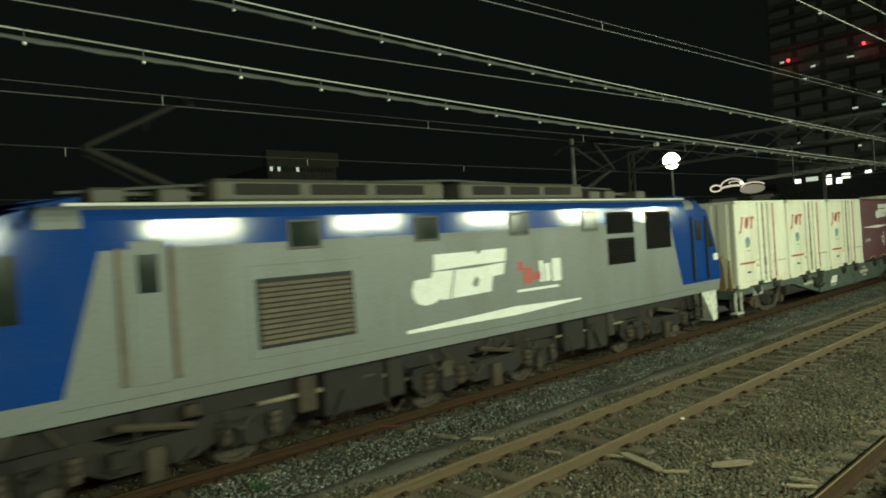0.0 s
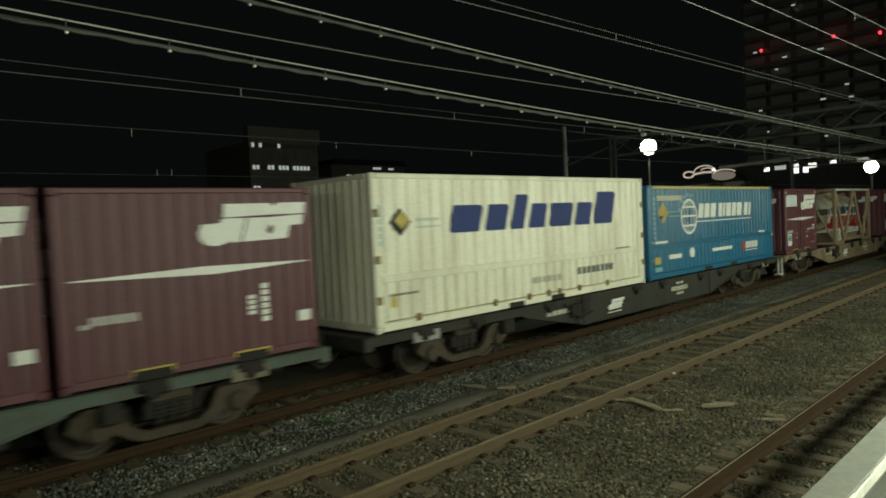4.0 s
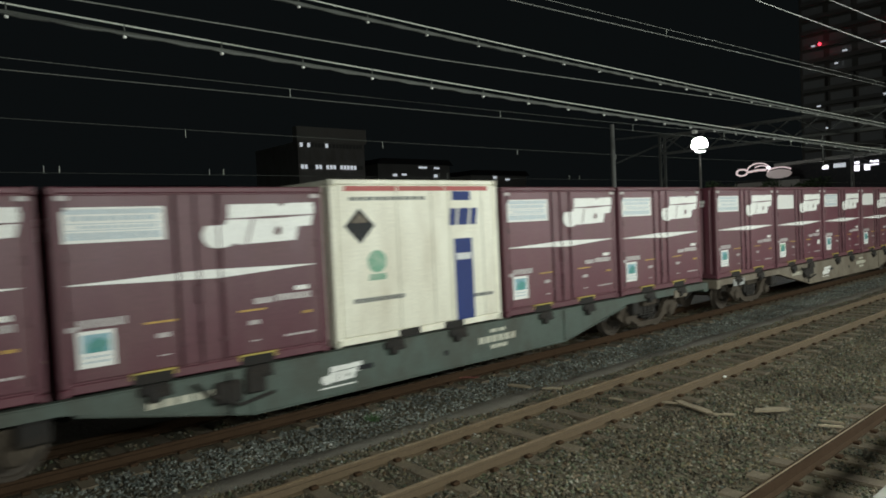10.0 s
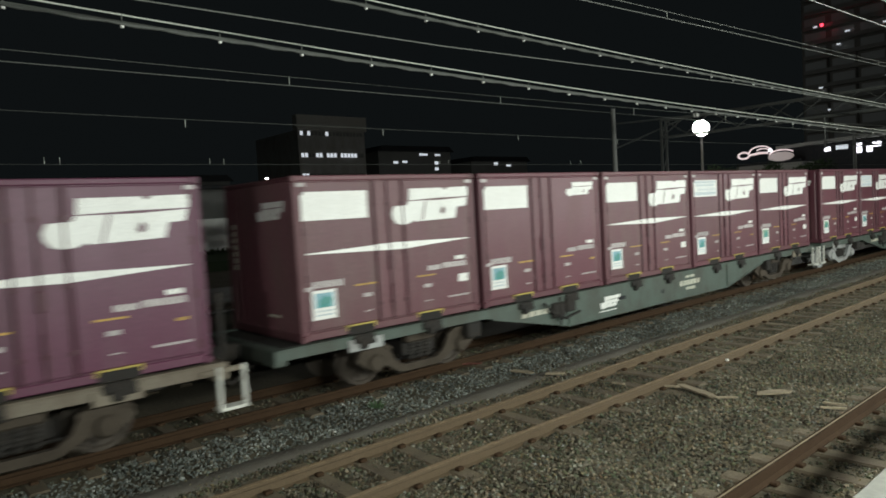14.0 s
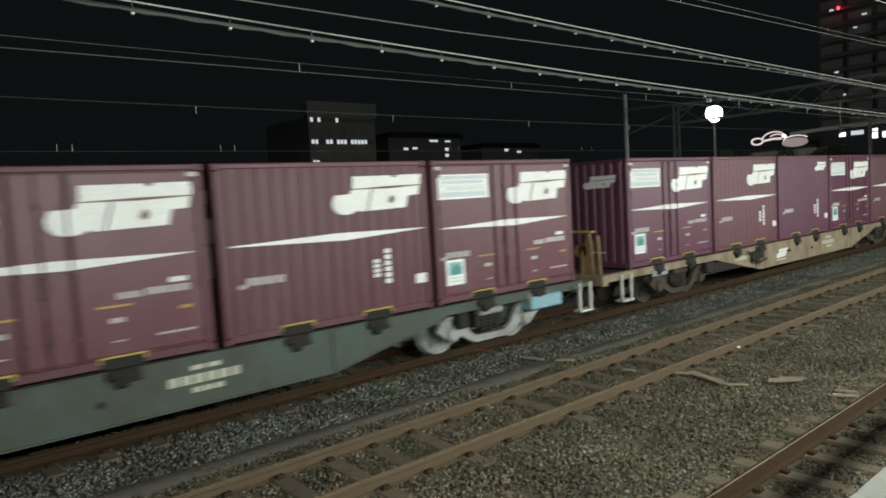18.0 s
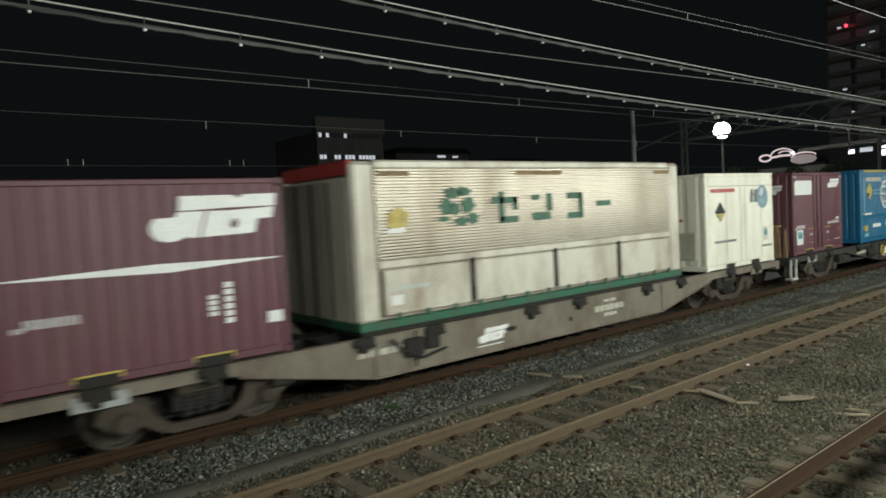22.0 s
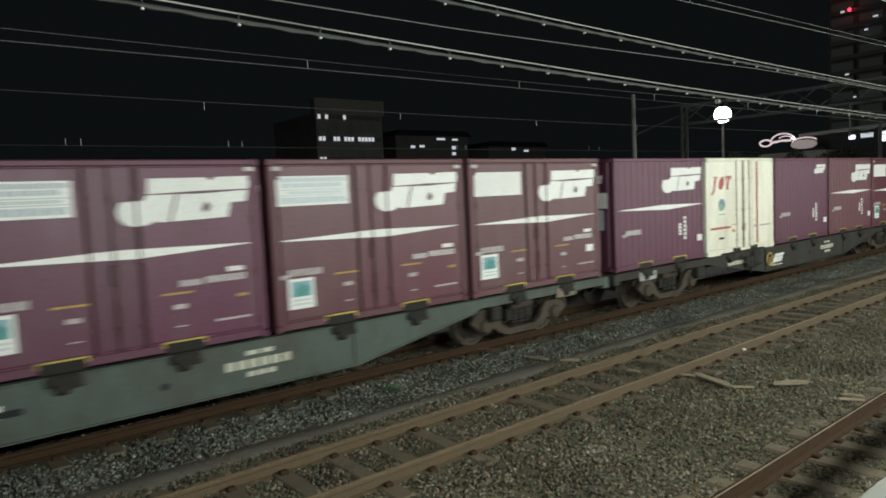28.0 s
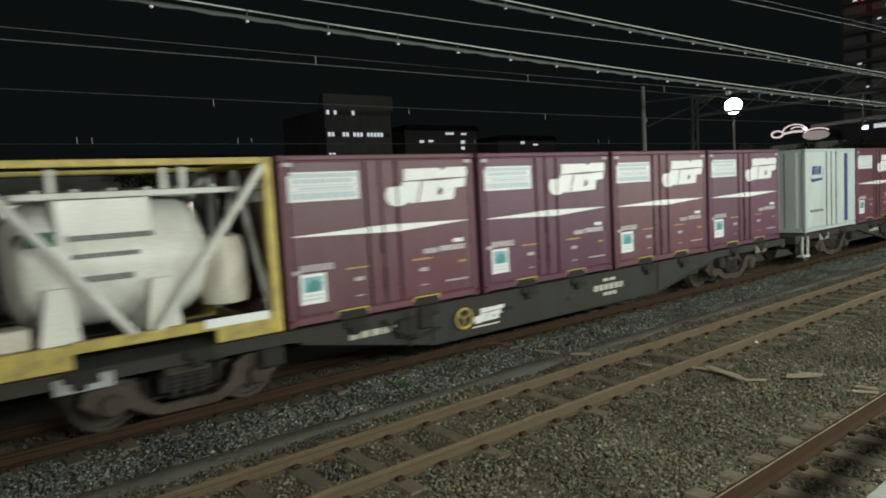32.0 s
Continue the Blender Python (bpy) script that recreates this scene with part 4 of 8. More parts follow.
def container_ribbed(name, label, stripe=True, big_logo=True, group="maroon freight containers", tone="maroon"):
    """Twelve-foot container with plain ribbed sides."""
    t = thing(name, label, "freight container", group)
    shell12(t, tone, tone)
    part("ribbed_side", Geo().waves(0.115, L12 - 0.115, 0.135, H12 - 0.085, 0.006, 0.018, 15, 0.06), tone, t)
    lg = logo_geo(Geo(), 1.8, 1.68, 1.73, 0.61) if big_logo else logo_geo(Geo(), 2.6, 2.0, 0.85, 0.3)
    part("logo", lg, "white", t, "white slanted logo shape")
    if stripe:
        part("stripe", spindle(Geo(), 0.14, 3.54, 1.36, 0.12), "white", t, "white tapering stripe")
    part("number_bar", bars(bars(Geo(), 0.36, 0.95, 0.79, 0.90, 9, 0.76), 0.24, 0.38, 0.76, 0.82, 2, 0.8), "print_grey", t)
    part("number_column", column(Geo(), 2.48, 2.6, 0.66, 0.96, 4, 0.75), "white", t)
    part("number_column", column(Geo(), 2.7, 2.81, 0.54, 1.12, 6, 0.75), "white", t)
    part("square_mark", plate(3.3, 3.52, 0.46, 0.62), "white", t)
    fork_pockets(t, (0.84, 2.26))
    castings(t, L12, W12, H12, tone)
    end_marks(t, plates=True)
    return t


def container_cream(name, label):
    """Cream insulated container with red stripe and lock bars."""
    t = thing(name, label, "freight container", "cream freight containers")
    shell12(t, "cream", "cream", H12, 5)
    for a, b in ((0.12, 1.38), (1.38, 2.04), (2.70, L12 - 0.115)):
        part("side_panel", Geo().box(a + 0.004, b - 0.004, 0.002, 0.05, 0.15, H12 - 0.09, 0.012), "cream", t)
    part("door_panel", Geo().box(2.04, 2.70, 0.004, 0.05, 0.15, H12 - 0.09, 0.01), "cream", t)
    for x, m in ((1.50, "cream_dim"), (1.86, "rod_grime"), (2.20, "cream_dim"), (2.36, "cream")):
        rod = part("lock_rod", Geo().tube((x, -0.01, 0.1), (x, -0.01, H12 - 0.06), 0.022, 8), m, t, "", True)
        for z in (0.3, 1.1, 1.9):
            part("rod_bracket", Geo().box(x - 0.045, x + 0.045, -0.028, 0.01, z, z + 0.06, 0.008), m, rod)
    part("door_handle", Geo().box(1.80, 1.92, -0.035, 0.0, 0.55, 0.78, 0.01), "rod_grime", t, "dark lock handle")
    part("red_stripe", Geo().box(2.605, 2.685, -0.006, 0.0, 0.16, H12 - 0.1), "red", t, "red vertical stripe")
    part("logo_block", Geo().extrude([(0.22, 1.56), (0.31, 1.56), (0.39, 1.64), (0.50, 1.98), (0.56, 1.99), (0.57, 2.02), (0.36, 2.02), (0.37, 1.99), (0.41, 1.98), (0.32, 1.66), (0.25, 1.60)], -0.006, 0.001, "y"), "red", t, "red slanted logo shape")
    oval = Geo().extrude([(0.74 + 0.125 * math.cos(c) + 0.045 * math.sin(c), 1.85 + 0.17 * math.sin(c)) for c in np.linspace(0, 2 * math.pi, 21)[:-1]], -0.006, 0.001, "y")
    part("logo_block", oval, "red", t, "red oval of the logo")
    part("logo_block", Geo().extrude([(0.97, 1.68), (1.10, 1.68), (1.105, 1.71), (1.08, 1.72), (1.15, 1.98), (1.21, 1.98), (1.23, 1.92), (1.27, 2.03), (0.94, 2.03), (0.92, 1.92), (0.97, 1.98), (1.05, 1.98), (0.99, 1.71)], -0.006, 0.001, "y"), "red", t)
    em = part("emblem", disc(0.75, 1.30, 0.15), "globe_blue", t, "round blue-green emblem")
    part("emblem_leaf", Geo().extrude([(0.60, 1.17), (0.64, 1.28), (0.72, 1.34), (0.80, 1.26), (0.76, 1.16), (0.68, 1.12)], -0.0105, -0.0068, "y"), "leaf", em, "green leaf over the emblem")
    part("emblem_base", Geo().box(0.60, 0.88, -0.0075, -0.002, 1.03, 1.06), "leaf", t)
    part("warning_bar", bars(Geo(), 0.2, 1.2, 0.665, 0.72, 13, 0.7), "red", t)
    part("data_bar", bars(Geo(), 2.80, 3.46, 0.62, 0.66, 8, 0.8), "print_grey", t)
    part("data_bar", bars(Geo(), 0.62, 0.86, 0.40, 0.45, 3, 0.8), "black", t)
    for x, z in ((1.22, 0.74), (2.40, 0.80)):
        hb = part("hazard_strip", Geo().box(x, x + 0.24, -0.008, 0.002, z, z + 0.022), "yellow", t, "thin yellow strip")
        part("strip_mark", Geo().box(x + 0.05, x + 0.17, -0.008, 0.002, z - 0.19, z - 0.12), "orange" if x < 2 else "print_grey", hb)
    for a, b in ((0.0, 0.9), (2.8, L12)):
        part("skirt", Geo().extrude([(a + 0.02, 0.0), (b - 0.3 if a < 1 else b - 0.02, -0.02), (b - 0.02, 0.13), (a + 0.02, 0.13)] if a < 1 else [(a, 0.13), (a + 0.3, -0.02), (b - 0.02, -0.02), (b - 0.02, 0.13)], -0.012, 0.03, "y"), "cream", t)
    for x in (1.3, 2.25):
        part("fork_pocket", Geo().box(x, x + 0.4, -0.002, 0.4, 0.0, 0.12), "under", t)
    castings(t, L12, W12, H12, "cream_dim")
    slant_blocks(t, "red", "logo_block", 0, 0.8, 0, 0.25, (0.55, 0.9, 0.55), 0.1, -0.004, 0.004, m=pose(-0.004, 1.7, 1.75, 0, 0, -90))
    return t


def container_white_blue(name, label):
    """White container with a tall blue band and a hazard diamond."""
    t = thing(name, label, "freight container")
    H = 2.62
    shell12(t, "cream", "cream", H, 5)
    part("side_panel", Geo().box(0.12, L12 - 0.12, 0.0, 0.05, 0.14, H - 0.09, 0.012), "cream", t)
    for x in (1.25, 2.0, 2.4, 3.2):
        part("panel_seam", Geo().box(x, x + 0.02, -0.005, 0.01, 0.15, H - 0.1), "cream_dim", t)
    part("red_band", bars(Geo(), 0.25, 3.4, H - 0.19, H - 0.11, 3, 0.97), "red", t, "red top band")
    part("blue_band", Geo().box(2.5, 2.93, -0.007, 0.002, 0.13, 1.58), "navy", t, "tall blue band")
    part("blue_band", Geo().box(2.5, 2.93, -0.007, 0.002, 2.26, 2.42), "navy", t, "tall blue band")
    part("band_writing", bars(Geo(), 2.55, 2.9, 1.2, 1.32, 3, 0.8, -0.01, -0.006), "white", t)
    slant_blocks(t, "navy", "logo_block", 2.4, 3.05, 1.82, 2.12, (0.55, 0.9, 0.55), 0.15)
    part("hazard_diamond", diamond(0.52, 1.88, 0.28), "black", t, "black hazard diamond")
    part("diamond_top", diamond(0.52, 1.93, 0.16, -0.01, -0.006, False), "vent", t)
    part("emblem", disc(0.82, 1.3, 0.18), "leaf", t)
    part("emblem_base", Geo().box(0.66, 0.98, -0.0075, -0.002, 1.0, 1.1), "leaf", t)
    part("data_bar", bars(Geo(), 0.35, 1.35, 0.66, 0.73, 8, 0.85), "galv", t)
    part("data_bar", bars(Geo(), 2.85, 3.42, 0.5, 0.56, 5, 0.85), "galv", t)
    part("top_writing", bars(Geo(), 0.35, 1.9, H - 0.34, H - 0.28, 10, 0.8), "galv", t)
    for x in (1.2, 2.2):
        part("fork_pocket", Geo().box(x, x + 0.45, -0.003, 0.4, 0.0, 0.13), "under", t)
    castings(t, L12, W12, H, "cream_dim")
    return t


def container_globe(name, label):
    """Cream container with a hazard diamond and a blue globe mark."""
    t = thing(name, label, "freight container")
    shell12(t, "cream", "cream", H12, 5)
    part("side_panel", Geo().box(0.12, L12 - 0.12, 0.0, 0.05, 0.14, H12 - 0.36, 0.012), "cream", t)
    part("top_panel", Geo().box(0.12, L12 - 0.12, -0.01, 0.05, H12 - 0.35, H12 - 0.08, 0.02), "cream", t)
    for x in (1.0, 1.75, 2.0, 2.9):
        part("panel_seam", Geo().box(x, x + 0.02, -0.004, 0.01, 0.15, H12 - 0.4), "cream_dim", t)
    part("hazard_diamond", diamond(0.70, 1.5, 0.26), "black", t, "black and yellow hazard diamond")
    part("diamond_foot", diamond(0.70, 1.46, 0.2, -0.011, -0.006, True), "yellow", t)
    part("top_writing", bars(Geo(), 0.25, 1.5, 2.0, 2.1, 10, 0.85), "red", t, "red writing bars")
    gm = part("globe_mark", disc(3.0, 1.84, 0.32, n=32), "globe_blue", t, "blue round globe mark")
    part("globe_land", Geo().extrude([(2.80, 1.93), (2.90, 2.08), (3.04, 2.10), (3.10, 2.0), (3.02, 1.9), (2.92, 1.84)], -0.009, -0.006, "y"), "pale", gm)
    part("globe_land", Geo().extrude([(2.98, 1.78), (3.12, 1.82), (3.14, 1.72), (3.05, 1.64), (2.96, 1.68)], -0.009, -0.006, "y"), "leaf", gm)
    slant_blocks(t, "galv", "logo_block", 2.3, 2.72, 1.7, 2.05, (0.55, 0.8), 0.12)
    npl = part("notice_plate", plate(3.0, 3.27, 0.62, 1.0), "panel", t, "grimy notice plate")
    part("notice_picture", disc(3.14, 0.84, 0.10, -0.010, -0.006), "teal_print", npl)
    part("data_bar", bars(Geo(), 0.4, 1.5, 0.7, 0.76, 8, 0.85), "galv", t)
    part("data_bar", bars(Geo(), 2.9, 3.5, 0.45, 0.5, 5, 0.85), "galv", t)
    part("end_disc", disc(0, 0, 0.27), "black", t, "", False, pose(-0.004, 1.1, 1.72, 0, 0, -90))
    part("end_writing", bars(Geo(), 0.6, 1.6, 1.3, 1.36, 7), "red", t, "", False, pose(-0.004, 2.2, 0, 0, 0, -90))
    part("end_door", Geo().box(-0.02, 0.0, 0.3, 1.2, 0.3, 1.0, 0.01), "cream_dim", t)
    for x in (0.95, 2.3):
        part("fork_pocket", Geo().box(x, x + 0.45, -0.003, 0.4, 0.0, 0.13), "under", t)
    castings(t, L12, W12, H12, "cream")
    return t


def container_reefer(name, label):
    """Pale grey refrigerated container with a dark blue band."""
    t = thing(name, label, "freight container")
    shell12(t, "reefer", "reefer", H12, 4)
    part("side_panel", Geo().box(0.12, L12 - 0.12, 0.0, 0.05, 0.14, H12 - 0.09, 0.012), "reefer", t)
    for x in (1.4, 1.75, 2.1):
        part("lock_rod", Geo().tube((x, -0.01, 0.14), (x, -0.01, H12 - 0.09), 0.02, 8), "galv", t, "", True)
    part("blue_band", Geo().box(2.75, 3.0, -0.007, 0.002, 0.2, H12 - 0.15), "navy", t, "dark blue vertical band")
    part("logo", Geo().extrude([(0.3, 1.65), (0.4, 1.5), (1.1, 1.55), (1.25, 1.9), (1.1, 1.62), (0.45, 1.6)], -0.007, 0.002, "y"), "navy", t, "blue swoosh mark")
    slant_blocks(t, "navy", "logo_block", 0.4, 1.0, 1.72, 1.98, (0.8, 0.5, 0.8))
    part("data_bar", bars(Geo(), 0.3, 1.2, 0.6, 0.68, 7), "galv", t)
    castings(t, L12, W12, H12, "reefer")
    return t


L31, H31 = 9.1, 2.58


def shell31(t, L, H, mat, endmat, top="", topmat=""):
    part("inner_body", Geo().box(0.08, L - 0.08, 0.06, W12 - 0.06, 0.16, H - 0.05), mat, t)
    for x in (0.0, L - 0.17):
        for y in (0.0, W12 - 0.15):
            part("corner_post", Geo().box(x, x + 0.17, y, y + 0.15, 0.1, H - 0.09, 0.02), mat, t)
    for y in (0.0, W12 - 0.1):
        part("bottom_rail", Geo().box(0.12, L - 0.12, y + 0.002, y + 0.1, 0.02, 0.17, 0.015), mat, t)
        part("top_rail", Geo().box(0.12, L - 0.12, y, y + 0.1, H - 0.1, H - 0.004, 0.015), topmat or mat, t, top)
    for x, s in ((0.0, 1), (L, -1)):
        part("end_wall", Geo().waves(0.15, W12 - 0.15, 0.16, H - 0.09, x + 0.004 * s, 0.035 * s, 9, x + 0.08 * s, "e"), endmat, t)
        part("end_rail", Geo().box(min(x, x + 0.1 * s), max(x, x + 0.1 * s), 0.13, W12 - 0.13, H - 0.1, H - 0.006, 0.012), mat, t)
        part("end_rail", Geo().box(min(x, x + 0.1 * s), max(x, x + 0.1 * s), 0.13, W12 - 0.13, 0.02, 0.17, 0.012), mat, t)
    part("roof", Geo().box(0.1, L - 0.1, 0.08, W12 - 0.08, H - 0.05, H - 0.015), mat, t)
    castings(t, L, W12, H, mat)


def container_blue(name, label):
    """Long blue container with a yellow top rail, globe and slogan."""
    t = thing(name, label, "freight container", "long blue containers")
    L, H = L31, H31
    shell31(t, L, H, "teal", "teal")
    part("yellow_rail", Geo().box(0.3, L - 0.25, -0.008, 0.0, H - 0.09, H - 0.02), "yellow", t, "yellow top stripe")
    part("ribbed_side", Geo().waves(0.17, L - 0.17, 0.98, H - 0.1, 0.004, 0.03, 34, 0.07), "teal", t)
    part("ledge", Geo().box(0.17, L - 0.17, 0.012, 0.08, 0.86, 0.98, 0.012), "teal", t)
    part("ribbed_skirt", Geo().waves(0.17, L - 0.17, 0.18, 0.86, 0.012, 0.02, 34, 0.07), "teal", t)
    cx, cz, r = 2.42, 1.68, 0.52
    ring = Geo()
    for k in range(28):
        a0, a1 = 2 * math.pi * k / 28, 2 * math.pi * (k + 1) / 28
        ring.extrude([(cx + q * math.cos(a), cz + q * math.sin(a)) for q, a in ((r, a0), (r, a1), (r - 0.06, a1), (r - 0.06, a0))], -0.006, 0.003, "y")
    gl = part("globe", ring, "white", t, "white globe outline")
    arcs = Geo()
    for zz in (-0.26, 0.02, 0.28):
        w = math.sqrt(max(0, (r - 0.03) ** 2 - zz * zz))
        arcs.box(cx - w, cx + w, -0.0062, 0.002, cz + zz - 0.025, cz + zz + 0.025)
    part("latitude_bar", arcs, "white", gl)
    mer = Geo()
    for f in (0.25, 0.62):
        for s in (-1, 1):
            pts = [(cx + s * f * r * math.cos(b), cz + (r - 0.04) * math.sin(b)) for b in np.linspace(-1.45, 1.45, 9)]
            for p, q in zip(pts[:-1], pts[1:]):
                mer.extrude([(p[0] - 0.014, p[1]), (p[0] + 0.014, p[1]), (q[0] + 0.014, q[1]), (q[0] - 0.014, q[1])], -0.0064, 0.002, "y")
    part("meridian", mer, "white", gl)
    rays = Geo()
    for a in (75, 95, 115, 135, 160):
        b = radians(a)
        rays.box(cx + (r + 0.12) * math.cos(b) - 0.05, cx + (r + 0.12) * math.cos(b) + 0.05, -0.006, 0.003, cz + (r + 0.12) * math.sin(b) - 0.04, cz + (r + 0.12) * math.sin(b) + 0.04)
    part("ray_mark", rays, "sky", gl)
    slant_blocks(t, "white", "slogan_block", 3.0, 7.0, 1.62, 2.05, (0.75, 0.8, 0.85, 0.09, 0.6, 0.32, 0.85, 0.75, 0.85, 0.09, 0.7, 0.34))
    part("slogan_line", Geo().box(2.9, 7.05, -0.006, 0.003, 1.50, 1.53), "white", t)
    part("diamond_mark", diamond(0.82, 1.82, 0.30), "yellow", t, "yellow diamond mark")
    part("diamond_shade", diamond(0.72, 1.74, 0.12, -0.011, -0.006, True), "black", t)
    part("mark_writing", bars(bars(Geo(), 1.2, 1.85, 1.82, 1.86, 7), 1.2, 1.85, 1.7, 1.74, 7), "sky", t)
    part("top_writing", bars(Geo(), 0.5, 2.0, 2.16, 2.30, 8, 0.88), "cream_dim", t)
    part("side_writing", column(Geo(), 0.28, 0.38, 1.1, 2.3, 9), "sky", t)
    part("side_writing", column(Geo(), L - 0.95, L - 0.87, 1.3, 2.3, 9), "sky", t)
    part("white_bar", bars(Geo(), 0.35, 1.05, 0.98, 1.05, 6, 0.9, -0.006, 0.003), "white", t)
    part("white_bar", bars(Geo(), 1.12, 1.88, 0.52, 0.64, 6, 0.92, -0.006, 0.014), "white", t)
    part("white_bar", bars(Geo(), 3.95, 5.45, 0.56, 0.66, 12, 0.9, -0.006, 0.014), "white", t)
    part("white_bar", bars(Geo(), 7.7, 8.3, 0.98, 1.04, 5, 0.92, -0.006, 0.003), "white", t)
    part("yellow_plate", plate(0.3, 0.62, 0.42, 0.62, -0.006, 0.014), "yellow", t)
    part("white_bar", bars(Geo(), 0.3, 0.7, 0.22, 0.34, 3, 0.85, -0.006, 0.014), "sky", t)
    part("round_plate", disc(2.55, 0.62, 0.15, -0.006, 0.014), "white", t)
    part("red_mark", plate(6.25, 6.5, 0.45, 0.72, -0.006, 0.014), "red", t, "red company mark")
    part("company_bar", bars(Geo(), 6.58, 7.65, 0.5, 0.72, 4, 0.75, -0.006, 0.014), "white", t, "white company name as plain blocks")
    part("company_line", Geo().box(6.58, 7.6, -0.006, 0.014, 0.42, 0.445), "white", t)
    for z in (0.75, 0.25):
        part("orange_lamp", Geo().box(0.19, 0.25, -0.01, 0.02, z + 0.25, z + 0.31, 0.008), "yellow", t)
    part("yellow_plate", Geo().box(L - 0.17, L, -0.008, 0.004, 0.82, 0.9), "yellow", t)
    for x in (3.4, 5.3):
        part("fork_pocket", Geo().box(x, x + 0.5, -0.004, 0.5, 0.02, 0.13), "under", t)
    return t


def container_long_white(name, label):
    """Long white corrugated container with a blue brand word."""
    t = thing(name, label, "freight container")
    L, H = 9.12, 2.76
    shell31(t, L, H, "cream", "cream")
    part("ribbed_side", Geo().waves(0.17, L - 0.3, 1.0, H - 0.1, 0.004, 0.034, 30, 0.075), "cream", t)
    part("ledge", Geo().box(0.17, L - 0.3, -0.006, 0.08, 0.86, 1.0, 0.015), "cream", t)
    part("ribbed_skirt", Geo().waves(0.17, L - 0.3, 0.2, 0.86, 0.004, 0.05, 30, 0.085), "cream", t)
    part("end_pillar", Geo().box(L - 0.29, L - 0.18, -0.004, 0.08, 0.15, H - 0.1, 0.012), "cream", t)
    slant_blocks(t, "navy", "brand_block", 1.83, 7.55, 1.65, 2.2, (0.98, 0.75, 0.5, 0.65, 0.98, 0.72, 0.95), 0.3, tall=(0.95, 0.95, 1.3, 0.95, 0.95, 0.95, 1.4))
    part("diamond_mark", diamond(0.62, 1.9, 0.25), "black", t, "grey and yellow diamond mark")
    part("diamond_tip", diamond(0.66, 1.93, 0.17, -0.011, -0.006), "yellow", t)
    part("side_writing", column(Geo(), 0.1, 0.24, 1.5, 2.25, 6), "reefer", t)
    part("mark_writing", bars(bars(Geo(), 1.0, 1.6, 1.9, 1.96, 6), 1.0, 1.6, 1.78, 1.82, 6), "reefer", t)
    part("rust_line", Geo().box(0.2, L - 0.35, -0.0065, 0.0, 0.19, 0.205), "post", t)
    part("data_bar", bars(Geo(), 6.0, 7.6, 0.5, 0.66, 8, 0.7), "galv", t)
    part("data_bar", bars(Geo(), 4.3, 5.4, 0.45, 0.58, 6, 0.7), "cream_dim", t)
    part("data_bar", bars(Geo(), 0.3, 1.0, 0.62, 0.66, 6), "galv", t)
    part("data_bar", bars(Geo(), 7.7, 8.4, 0.98, 1.02, 5), "galv", t)
    part("yellow_plate", plate(0.33, 0.45, 0.42, 0.62), "yellow", t)
    for x in (0.9, 3.0, 4.1, 4.8, 5.2, 6.0, 7.2):
        part("hook", Geo().box(x, x + 0.12, -0.03, 0.02, 0.12, 0.26, 0.02), "post", t)
    for z in (0.5, 1.2, 2.0):
        part("hinge", Geo().box(0.02, 0.14, -0.016, 0.01, z, z + 0.14, 0.015), "post", t)
        part("hinge", Geo().box(L - 0.14, L - 0.02, -0.016, 0.01, z, z + 0.14, 0.015), "post", t)
    for x in (3.5, 4.95):
        part("fork_pocket", Geo().box(x, x + 0.5, -0.004, 0.5, 0.02, 0.13), "under", t)
    return t


